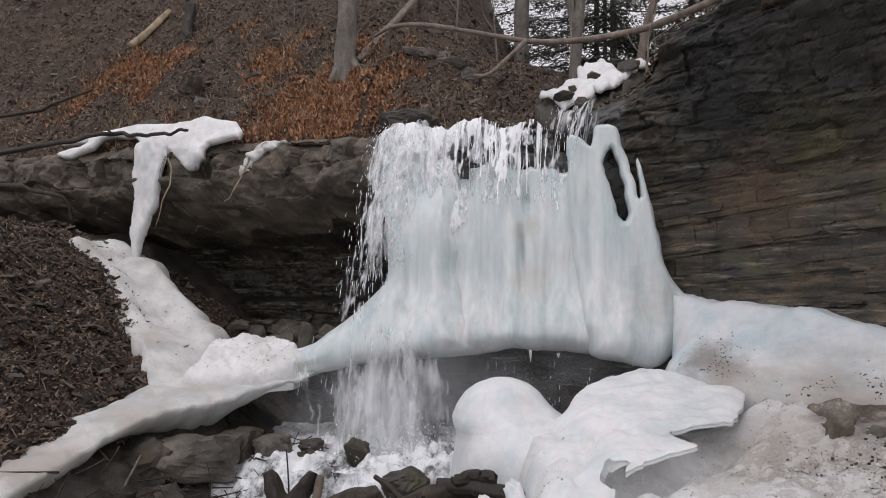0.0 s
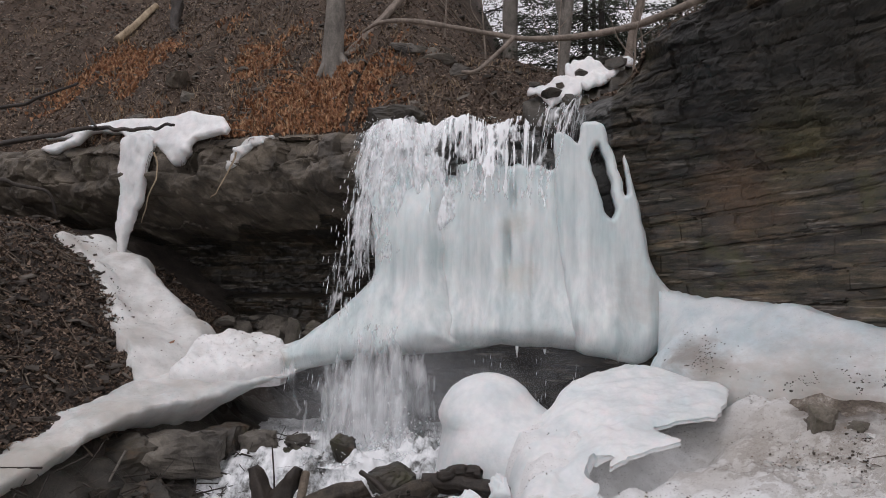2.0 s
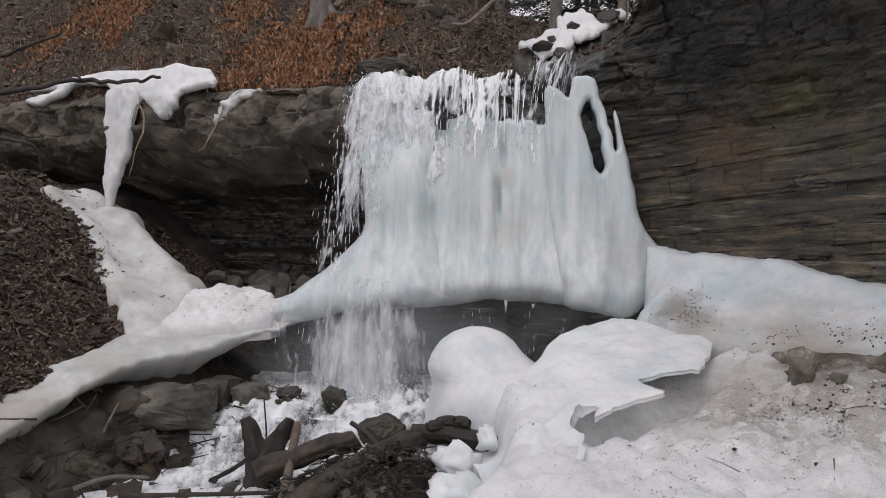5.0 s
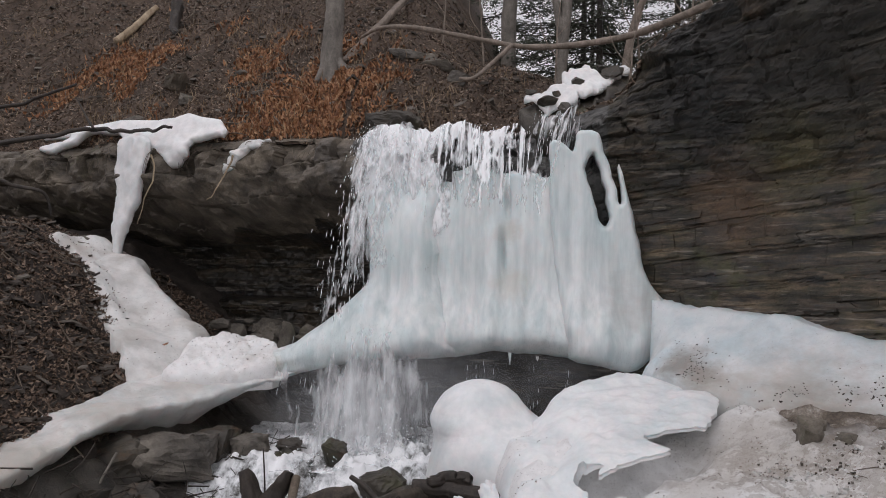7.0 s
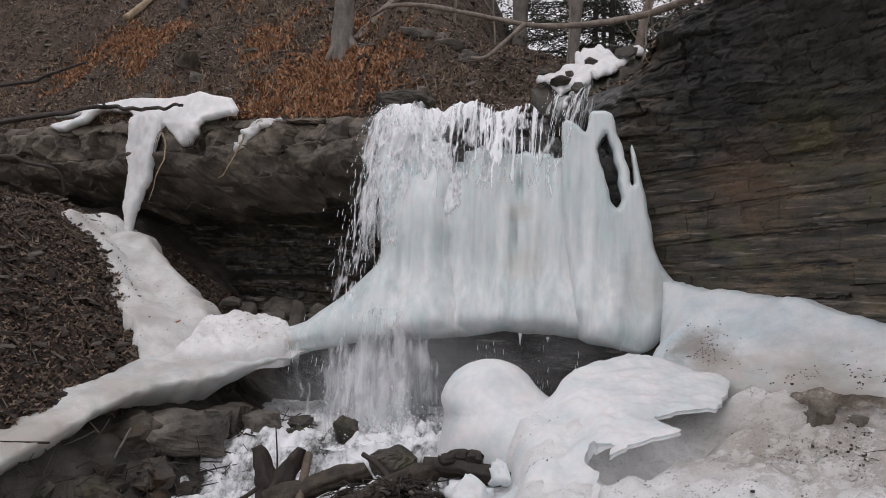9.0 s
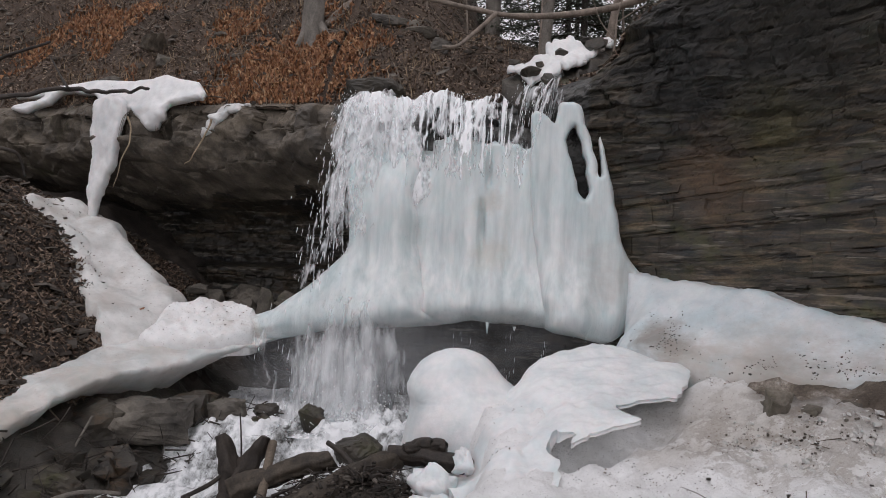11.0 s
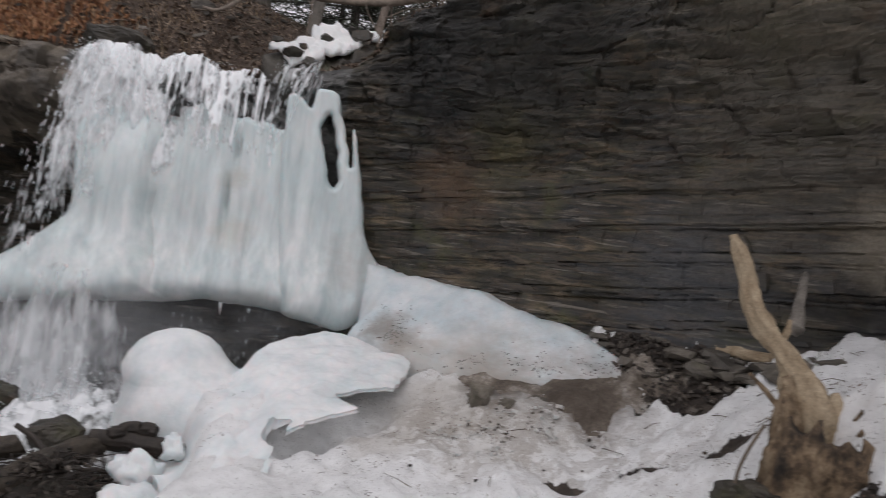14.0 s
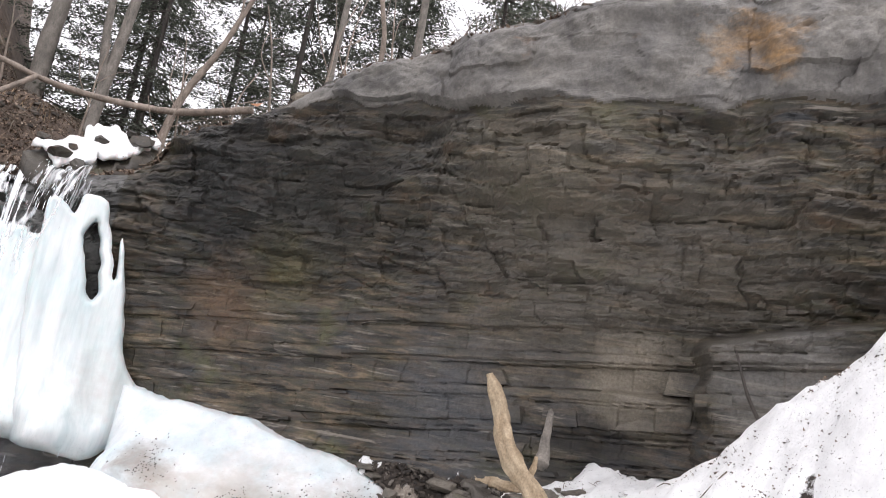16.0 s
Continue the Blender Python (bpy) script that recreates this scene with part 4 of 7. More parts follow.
def ice_place(proud, radius, depth, seed, foot_out=0.3):
    """A hanging mass of ice: smooth broad columns, a rounded rim, a foot that swells forward."""
    def place(u, v, d):
        foot = foot_out * sstep(1.9, 0.7, v) ** 1.5
        away = 0.24 * sstep(2.3, 3.1, v) * sstep(0.5, 0.1, u)
        cols = 0.035 * fbm(u * 3.2, v * 0.35, seed, 3, 91) + 0.012 * fbm(u * 10, v * 0.5, seed, 2, 94) + 0.014 * fbm(u * 3, v * 2, 3, 3, 95) + 0.004 * fbm(u * 26, v * 5, seed, 2, 96)
        slot = -0.12 * np.exp(-((u - 0.94) / 0.028) ** 4 - ((v - 2.53) / 0.13) ** 2) - 0.13 * np.exp(-((u - 0.885) / 0.034) ** 4 - ((v - 1.93) / 0.22) ** 2) - 0.05 * np.exp(-((u - 1.15) / 0.03) ** 2 - ((v - 1.6) / 0.3) ** 2) - 0.05 * np.exp(-((u - 0.62) / 0.03) ** 2 - ((v - 1.3) / 0.3) ** 2)
        rim = round_edge(d, radius * (0.35 + 0.65 * sstep(2.9, 1.6, v)), depth * (0.6 + 0.4 * sstep(3.0, 2.0, v)))
        under_foot = -0.2 * np.clip(1 - d / 0.34, 0, 1) ** 2 * sstep(1.2, 0.9, v) * sstep(-0.6, 0.2, u)
        out = rim + proud + cols * sstep(0.0, 0.12, d) + slot + foot + under_foot - 0.1 - away - 0.2 * sstep(1.95, 2.5, u) * sstep(1.7, 1.0, v)
        back = -0.12 - 0.05 * sstep(0, 0.1, d) - away
        front = np.stack([u - 0.2 * out, curtain_y(u) - out, v], -1)
        rear = np.stack([u - 0.2 * back, curtain_y(u) - np.minimum(back, out - 0.03), v], -1)
        return front, rear
    return place


frozen_fall = thing("frozen_waterfall", "pale blue-white frozen waterfall curtain of fused icicle columns", "ice", at=(0.8, 8.0, 0.7))


def under(parent, ob):
    """Hang a part under its thing without moving it."""
    ob.parent = parent
    ob.matrix_parent_inverse = Matrix.Translation(parent.location).inverted()
    return ob


under(frozen_fall, sheet("ice_curtain", [(-0.3, 0.78), (0.1, 0.76), (0.5, 0.81), (0.78, 0.85), (1.05, 0.84), (1.35, 0.84), (1.75, 0.82), (1.8, 1.4), (1.75, 2.2), (1.7, 2.75), (1.45, 2.86), (1.33, 2.82), (1.24, 2.9), (1.12, 2.88),
                                         (0.99, 2.93), (0.86, 2.9), (0.73, 2.96), (0.6, 2.93), (0.5, 2.98), (0.34, 2.93), (0.15, 3.0), (-0.1, 2.9), (-0.2, 2.2), (-0.15, 1.4)],
                         ice_place(0.0, 0.2, 0.2, 1), ICE, step=0.018, seed=1, per=3, ragged=0.02))
under(frozen_fall, tagged(sheet("ice_cone", [(-1.74, 0.68), (-1.56, 0.53), (-1.2, 0.6), (-0.8, 0.69), (-0.45, 0.73), (-0.13, 0.76), (0.2, 0.79), (0.42, 0.86), (0.34, 1.1), (0.27, 1.3), (0.24, 1.47), (0.17, 1.73), (0.2, 1.95), (0.13, 2.25), (0.16, 2.6), (0.08, 2.95),
                                      (-0.12, 3.16), (-0.3, 3.22), (-0.51, 3.23), (-0.68, 3.05), (-0.67, 2.4), (-0.63, 1.72), (-0.74, 1.49), (-0.9, 1.32), (-1.06, 1.17), (-1.32, 0.96), (-1.52, 0.86), (-1.74, 0.79)],
                                ice_place(0.14, 0.26, 0.2, 5, 0.34), ICE, step=0.03, seed=3, per=3, ragged=0.012), "smooth white cone of ice built up under the falling water"))
under(frozen_fall, tagged(sheet("ice_pillar", [(1.6, 0.82), (1.94, 0.75), (2.2, 0.68), (2.4, 0.75), (2.6, 1.0), (2.66, 1.36), (2.5, 1.56), (2.39, 1.8), (2.33, 2.1), (2.27, 2.4), (2.2, 2.72), (2.12, 2.97), (2.13, 2.79), (2.16, 2.56), (2.14, 2.51),
                                        (2.1, 2.66), (2.06, 2.8), (2.04, 2.9), (1.97, 3.09), (1.93, 3.24), (1.88, 3.31), (1.72, 3.33), (1.67, 3.27), (1.65, 3.1), (1.57, 3.17), (1.46, 3.24), (1.38, 3.16), (1.39, 2.82), (1.41, 2.2), (1.47, 1.7), (1.54, 1.25)],
                                  ice_place(0.15, 0.11, 0.13, 9), ICE,
                                  holes=[[(1.85, 3.08), (1.79, 2.98), (1.78, 2.88), (1.82, 2.73), (1.87, 2.57), (1.91, 2.38), (1.96, 2.28), (2.0, 2.27), (2.03, 2.36), (2.01, 2.48), (1.995, 2.61), (1.96, 2.73), (1.93, 2.88), (1.89, 3.03)]],
                                  step=0.025, seed=2, per=3, ragged=0.012), "clear white ice pillar with a tall narrow hole"))


col_r = np.random.RandomState(23)
for k in range(5):
    x = col_r.uniform(-0.5, 2.3)
    z1, l = 0.82 + 0.05 * col_r.rand(), col_r.uniform(0.05, 0.16)
    y = curtain_y(x) - 0.2 - 0.1 * col_r.rand()
    v, fc = tube_data([(x, y, z1), (x, y, z1 - l * 0.5), (x, y, z1 - l)], [0.02, 0.012, 0.002], 6, 0.1, k)
    under(frozen_fall, mesh_object("icicle", v, fc, ICE))


def mound_place(u, v, d):
    dx, dy = u - 2.45, v - 7.6
    s, q = dx * 0.555 - dy * 0.832, -dx * 0.832 - dy * 0.555
    ridge = np.interp(s, [-0.4, -0.15, 0.0, 0.15, 0.35, 0.8, 1.5, 2.2, 2.7, 3.05, 3.4], [1.8, 1.66, 1.53, 1.44, 1.4, 1.38, 1.32, 1.2, 1.1, 1.02, 0.8])
    qq = np.clip(q, -0.6, 3)
    z = ridge - 0.78 * np.maximum(qq, 0) - 0.3 * qq * np.minimum(qq, 0) * -1 + 0.03 * fbm(u * 2.5, v * 2.5, 0, 4, 101) + 0.016 * fbm(u * 9, v * 9, 0, 3, 103) + 0.03 * sstep(0.35, 0.7, q) * np.abs(fbm(s * 3, q * 9, 0, 3, 105))
    base = ground_height(u, v, False) - 0.16
    wallside = sstep(0.05, -0.12, q)
    z = z - 0.45 * sstep(0.75, 0.2, s) * sstep(0.0, 0.3, q) * (1 - np.sqrt(np.clip(d / 0.3, 0, 1)))
    top = np.maximum(base + 0.02, z - 0.25 * wallside * (1 - np.sqrt(np.clip(d / 0.14, 0, 1))))
    return np.stack([u, v, top], -1), np.stack([u, v, base], -1)


ice_mound = sheet("ice_mound", [(2.24, 7.15), (2.42, 7.5), (2.5, 7.85), (2.6, 7.75), (3.2, 7.05), (3.95, 6.1), (4.55, 5.3), (4.75, 4.75), (3.85, 5.0), (3.1, 5.45), (2.62, 5.95), (2.3, 6.4), (2.08, 6.9)],
                  mound_place, ICE_MOUND, step=0.05, seed=2)
tagged(ice_mound, "smooth pale blue ice mound with a brown dirty foot", "ice")


def shelf_place(u, v, d):
    z = 0.62 + 0.16 * (u - 2.0) + 0.22 * (v - 5.9) - 0.05 * (u - 1.5) ** 2
    z = z + 0.02 * bump(u, v, 1.75, 6.3, 0.5, 0.35) + 0.02 * fbm(u * 3, v * 3, 0, 4, 111) + 0.008 * fbm(u * 14, v * 14, 0, 3, 113)
    full = sstep(1.35, 0.95, u)
    top = z - 0.015 * (1 - sstep(0.0, 0.05, d)) + 0.05 * sstep(0.5, 0.0, np.hypot(u - 1.0, v - 6.45)) + 0.02 * vnoise(u * 1.2, v * 9, 0, 114) * sstep(0.05, 0.3, d)
    fall = sstep(1.35, 0.3, u + 0.12 * fbm(u * 2, v * 2, 0, 3, 116))
    top = top * (1 - fall) + fall * (-0.16 + 0.04 * fbm(u * 5, v * 5, 0, 3, 117))
    top = np.maximum(top, (ground_height(u, v, False) + 0.05) * full + top * (1 - full))
    sunk = full * sstep(5.3, 4.9, v) * sstep(0.0, 1.0, 1 - d / 0.4)
    top = top * (1 - sunk) + sunk * (ground_height(u, v, False) - 0.03)
    return np.stack([u, v, top], -1), np.stack([u, v, np.minimum(z - 0.045 - 0.09 * sstep(0, 0.3, d), top - 0.015) - 0.3 * full], -1)


ice_shelf = thing("ice_shelf", "white ice shelf with a ragged overhanging edge and dome", "ice", at=(1.2, 5.9, 0.2))
ice_plate = sheet("ice_plate", [(1.1, 6.38), (1.28, 6.55), (1.63, 6.71), (1.97, 6.75), (2.22, 6.47), (2.4, 6.23), (2.5, 6.08), (2.41, 5.77), (2.25, 5.57), (2.04, 5.5), (1.79, 5.47), (1.73, 5.36), (1.84, 5.19), (1.63, 5.15), (1.44, 5.08),
                                (1.28, 5.04), (1.3, 5.15), (1.2, 5.29), (1.13, 5.18), (1.17, 5.02), (1.15, 4.8), (1.0, 4.55), (0.6, 4.6), (0.5, 5.0), (0.42, 5.4), (0.36, 5.8), (0.3, 6.1), (0.4, 6.35), (0.8, 6.42)],
                  shelf_place, ICE_SHELF, step=0.024, seed=3, ragged=0.05, per=3, rings=2, belly=-0.02)
crisp(ice_plate)
under(ice_shelf, ice_plate)


# mud and slush lying over the foot of the ice mound
def mud_place(u, v, d):
    q = -(u - 2.45) * 0.832 - (v - 7.6) * 0.555
    top = mound_place(u, v, np.full_like(u, 1.0))[0][:, 2] - 0.6 * np.clip(q - 0.68, 0, 1)
    ground_z = ground_height(u, v, False)
    base = np.maximum(top, ground_z)
    rough = 0.045 * fbm(u * 4, v * 4, 0, 4, 117) + 0.03 * np.abs(fbm(u * 11, v * 11, 0, 4, 118)) + 0.035 * vnoise(u * 7, v * 7, 0, 119)
    z = base - 0.04 + (0.1 + rough) * sstep(0.0, 0.3, d)
    return np.stack([u, v, z], -1), np.stack([u, v, base - 0.14], -1)


mud_bank = sheet("mud_bank", [(2.7, 5.55), (2.9, 5.62), (3.14, 5.45), (3.38, 5.24), (3.71, 5.16), (4.1, 5.05), (4.5, 4.7), (4.3, 4.45), (3.75, 4.62), (3.45, 4.85), (3.2, 4.8), (3.0, 5.05), (2.73, 5.1), (2.6, 5.3)],
                 mud_place, MUD, step=0.025, seed=14, ragged=0.06)
tagged(mud_bank, "brown mud and dirty slush over the foot of the ice mound", "mud")


def blob(name, center, radii, material, seed=0, rough=0.12, parent=None, n=28, flat=0.0, power=1.0, cuts=0):
    """A stone or lump: an uneven ball, with a few flat faces where cuts are asked for."""
    th, ph = np.meshgrid(np.linspace(0, 2 * np.pi, n, endpoint=False), np.linspace(0.02, np.pi - 0.02, n // 2), indexing="ij")
    d = np.stack([np.cos(th) * np.sin(ph), np.sin(th) * np.sin(ph), np.cos(ph)], -1)
    r = 1 + rough * fbm(d[..., 0] * 1.7 + seed * 3.1, d[..., 1] * 1.7, d[..., 2] * 1.7, 4, seed)
    rs = np.random.RandomState(seed + 100)
    for _ in range(cuts):
        nrm = rs.normal(size=3)
        nrm /= np.linalg.norm(nrm)
        face = rs.uniform(0.5, 0.85) / np.maximum(d @ nrm, 1e-3)
        h = np.clip(0.5 + 0.5 * (face - r) / 0.07, 0, 1)
        r = face * (1 - h) + r * h - 0.07 * h * (1 - h)
    if cuts:
        r = r * (1 + 0.05 * fbm(d[..., 0] * 5 + seed, d[..., 1] * 5, d[..., 2] * 9, 4, seed + 7))
    v = d * r[..., None] * np.array(radii)
    if flat:
        v[..., 2] = np.maximum(v[..., 2], -flat * radii[2])
    i = np.arange(n * (n // 2)).reshape(n, n // 2)
    j = np.roll(i, -1, 0)
    f = np.stack([i[:, :-1], i[:, 1:], j[:, 1:], j[:, :-1]], -1).reshape(-1, 4).tolist()
    f.append(tuple(i[:, 0]))
    f.append(tuple(i[:, -1][::-1]))
    ob = mesh_object(name, v.reshape(-1, 3), f, material, parent)
    ob.location = center
    return ob


def crag(name, center, radii, material, seed=0, points=18, bevel=0.1):
    """An angular stone: the hull of scattered points, its edges worn."""
    r = np.random.RandomState(seed + 900)
    d = r.normal(size=(points, 3))
    d /= np.linalg.norm(d, axis=1)[:, None]
    d = np.sign(d) * np.abs(d) ** 0.75 * r.uniform(0.8, 1.05, (points, 1))
    bm = bmesh.new()
    for p in d:
        bm.verts.new(Vector(p * np.array(radii)))
    got = bmesh.ops.convex_hull(bm, input=bm.verts)
    bmesh.ops.delete(bm, geom=[g for g in got["geom_interior"] if isinstance(g, bmesh.types.BMVert)], context="VERTS")
    if max(radii) > 0.05:
        bmesh.ops.subdivide_edges(bm, edges=bm.edges, cuts=6 if max(radii) > 0.15 else 1, use_grid_fill=True)
        for q in bm.verts:
            q.co *= 1 + 1.4 * bevel * noise.noise(q.co * (2.2 / max(radii)) + Vector((seed, 0, 0))) + 0.9 * bevel * noise.noise(q.co * (6 / max(radii))) + 0.5 * bevel * noise.noise(q.co * (15 / max(radii)))
    me = bpy.data.meshes.new(name)
    bm.to_mesh(me)
    bm.free()
    me.materials.append(material)
    ob = new(name, me)
    ob.location = center
    return ob


def dome_mesh(name, cx, cy, material):
    """A rounded cap, undercut towards the pool, whose foot runs out into the shelf on the other sides."""
    n, m = 64, 40
    a, k = np.meshgrid(np.arange(n) * 2 * np.pi / n, np.linspace(0, 1, m), indexing="ij")
    r = np.interp(k, [0, 0.06, 0.16, 0.28, 0.4, 0.52, 0.6, 0.67, 0.76, 0.88, 1], [0.004, 0.11, 0.235, 0.34, 0.41, 0.445, 0.44, 0.42, 0.41, 0.44, 0.5])
    z = np.interp(k, [0, 0.06, 0.16, 0.28, 0.4, 0.52, 0.6, 0.67, 0.76, 0.88, 1], [0.73, 0.715, 0.665, 0.58, 0.48, 0.37, 0.3, 0.26, 0.2, 0.05, -0.25])
    toward = 0.5 + 0.5 * np.cos(a + 0.55)
    flare = toward ** 1.6 * sstep(0.36, 0.95, k)
    r = r * (1 + 0.05 * fbm(np.cos(a) * 1.2, np.sin(a) * 1.2, z * 2, 3, 4)) + 0.5 * flare
    z = z + 0.1 * flare + 0.012 * fbm(np.cos(a) * 3 * r, np.sin(a) * 3 * r, 0, 3, 6)
    v = np.stack([cx + 1.02 * r * np.cos(a), cy + 0.92 * r * np.sin(a), z], -1).reshape(-1, 3)
    i = np.arange(n * m).reshape(n, m)
    j = np.roll(i, -1, 0)
    f = np.stack([i[:, :-1], i[:, 1:], j[:, 1:], j[:, :-1]], -1).reshape(-1, 4).tolist()
    return mesh_object(name, v, f + [tuple(i[::-1, 0])], material)


ice_dome = dome_mesh("ice_dome", 0.56, 6.6, ICE_SHELF)
tagged(ice_dome, "smooth rounded white ice dome")
under(ice_shelf, ice_dome)

# ---- ice and snow on the left: snow cap, ice column, apron, shelf, block ----
def ledge_y(x):
    return np.interp(x, [-6.2, -4.3, -2.6, -2.0], [10.8, 10.12, 9.42, 9.15])


def cap_place(u, v, d):
    lean = np.where(v > 3.45, 0.75 * (v - 3.45), 0.0)
    out = round_edge(d, 0.05, 0.06) + 0.02 * fbm(u * 6, v * 6, 0, 3, 121)
    y = ledge_y(u) + lean + 0.02
    return np.stack([u - 0.3 * out, y - out, v], -1), np.stack([u, y + 0.1 + 0 * d, v - 0.02], -1)


ledge_snow = sheet("ledge_snow", [(-5.9, 3.75), (-5.28, 3.87), (-4.6, 3.98), (-3.91, 3.95), (-3.21, 3.94), (-2.82, 3.73), (-2.85, 3.56), (-3.16, 3.53), (-3.32, 3.32), (-3.47, 3.13),
                                (-3.66, 3.28), (-3.85, 3.42), (-4.04, 3.21), (-4.26, 3.24), (-4.33, 3.54), (-4.55, 3.72), (-5.06, 3.77), (-5.27, 3.59), (-5.75, 3.43), (-5.81, 3.57), (-5.36, 3.72)],
                   cap_place, SNOW, step=0.03, seed=5, per=3, ragged=0.04, holes=[[(-3.93, 3.36), (-3.86, 3.4), (-3.84, 3.33), (-3.9, 3.28)]])
tagged(ledge_snow, "white snow cap draped over the brown rock ledge", "snow")


def drip_place(u, v, d):
    out = round_edge(d, 0.08, 0.1) + 0.035 * fbm(u * 8, v * 3, 0, 3, 125)
    y = ledge_y(u) + 0.0
    return np.stack([u, y - 0.06 - out, v], -1), np.stack([u, y - 0.04 + round_edge(d, 0.1, 0.09), v], -1)


ice_column = sheet("ice_column", [(-4.3, 3.6), (-3.88, 3.56), (-3.93, 3.04), (-3.98, 2.72), (-4.1, 2.48), (-4.19, 2.28), (-4.27, 2.0), (-4.15, 1.6), (-4.7, 1.58), (-4.46, 1.95),
                                  (-4.43, 2.41), (-4.37, 2.82), (-4.41, 3.11)], drip_place, SNOW, step=0.025, seed=6, ragged=0.025)
tagged(ice_column, "slender white ice column hanging from the ledge to the ice below", "ice")


def apron_place(u, v, d):
    s, q = (u + 4.5) * 0.75 - (v - 9.6) * 0.66, (u + 4.5) * 0.66 + (v - 9.6) * 0.75
    z = 1.92 - 0.56 * s - 0.42 * sstep(0.5, -0.5, s) + 0.2 * np.exp(-((u + 4.4) / 0.28) ** 2 - ((v - 9.95) / 0.35) ** 2) + 0.05 * np.sin(s * 4.0) + 0.12 * sstep(0.1, 0.5, q) - 0.1 * sstep(0.7, 1.2, q)
    z = z + 0.03 * fbm(u * 3, v * 3, 0, 4, 131) + 0.008 * fbm(u * 14, v * 14, 0, 3, 133)
    z = np.maximum(z, ground_height(u, v, False) + 0.06 * sstep(0.0, 0.15, d) - 0.01)
    right = sstep(-0.1, 0.4, q)
    low = z - 0.3 * right
    return np.stack([u, v, low + right * round_edge(d, 0.2, 0.3)], -1), np.stack([u, v, low - 0.5], -1)


ice_apron = sheet("ice_apron", [(-5.0, 9.45), (-4.95, 10.0), (-4.4, 10.45), (-3.95, 10.1), (-3.5, 9.6), (-2.95, 9.2), (-2.6, 8.75), (-2.6, 8.1), (-2.8, 7.55), (-3.05, 7.5), (-3.3, 7.85), (-3.7, 8.35), (-4.25, 8.95), (-4.75, 9.3)],
                  apron_place, SNOW_GREY, step=0.045, seed=7, ragged=0.08)
tagged(ice_apron, "white snow-covered ice apron sloping down beside the leafy bank", "ice")


def left_shelf_place(u, v, d):
    z = np.clip(0.16 + 0.19 * (v - 5.6), -0.1, 0.61) + 0.05 * (u + 2.2) * sstep(7.2, 7.8, v) + 0.03 * fbm(u * 3, v * 3, 0, 4, 141) + 0.01 * fbm(u * 12, v * 12, 0, 3, 142)
    z = z + 0.04 * fbm(u * 1.5, v * 1.5, 5.0, 3, 144)
    thick = np.interp(v, [5.0, 6.8, 7.8], [0.24, 0.3, 0.44]) * (1 + 0.25 * fbm(u * 1.4, v * 1.4, 0, 3, 143)) * np.interp(u, [-2.4, -1.42], [1.0, 0.2])
    slip = 0.8 * thick
    return np.stack([u, v, z - 0.05 * (1 - sstep(0, 0.12, d))], -1), np.stack([u - slip, v + 0.8 * slip, z - thick], -1)


left_shelf = sheet("ice_ledge", [(-3.25, 7.75), (-2.75, 8.5), (-2.2, 8.65), (-1.65, 8.35), (-1.42, 8.08), (-1.75, 7.75), (-2.3, 7.35), (-2.72, 6.75), (-2.98, 6.1), (-3.15, 5.5), (-3.3, 4.8), (-4.0, 4.8),
                                 (-3.9, 5.7), (-3.75, 6.2), (-3.5, 6.7), (-3.2, 7.3)], left_shelf_place, ICE_LEDGE, step=0.035, seed=8, ragged=0.014, rings=6, belly=0.05)
tagged(left_shelf, "thick rounded ice ledge over dark wet stones along the stream", "ice")


def block_place(u, v, d):
    z = 0.66 + 0.42 * (v - 7.65) + 0.03 * fbm(u * 3, v * 3, 0, 4, 151) + 0.025 * fbm(u * 14, v * 14, 0, 3, 152)
    return np.stack([u, v, z - 0.03 * (1 - sstep(0, 0.05, d))], -1), np.stack([u, v, 0.42 + 0 * d], -1)


snow_block = sheet("snow_block", [(-2.72, 7.7), (-2.58, 8.25), (-2.3, 8.42), (-1.9, 8.42), (-1.68, 8.25), (-1.64, 7.98), (-1.8, 7.72), (-2.3, 7.64)], block_place, SNOW_DIRTY, step=0.025, seed=9, ragged=0.06, per=3, rings=3, belly=0.02)
crisp(snow_block, 50)
tagged(snow_block, "speckled white snow block lying on the ice ledge", "snow")


def strip_place(u, v, d):
    out = round_edge(d, 0.06, 0.05) + 0.012 * fbm(u * 9, v * 9, 0, 3, 155)
    p, n = brow_at(np.interp(u, BROW[:, 0], BROW_S))
    o = wall_offset(np.interp(u, BROW[:, 0], BROW_S), v)
    y = p[:, 1] + n[:, 1] * (o + 0.03)
    return np.stack([u + n[:, 0] * out, y + n[:, 1] * out, v], -1), np.stack([u, y - n[:, 1] * 0.12, v], -1)


ice_patch = sheet("ice_patch", [(-2.11, 3.49), (-2.17, 3.38), (-2.33, 3.31), (-2.58, 3.1), (-2.68, 3.01), (-2.71, 3.18), (-2.59, 3.38), (-2.4, 3.5)], strip_place, SNOW_GREY, step=0.025, seed=10, per=3, ragged=0.035)
tagged(ice_patch, "small pale ice patch clinging to the rock ledge", "ice")

# snow on the stones of the channel above the lip
def lip_snow_place(u, v, d):
    z = 3.62 + 0.75 * (v - 8.1) + 0.1 * (u - 1.2) + 0.035 * fbm(u * 5, v * 5, 0, 3, 161)
    return np.stack([u, v, z - 0.05 + round_edge(d, 0.05, 0.035) + 0.02 * fbm(u * 12, v * 12, 0, 3, 162)], -1), np.stack([u, v, z - 0.1 + 0 * d], -1)


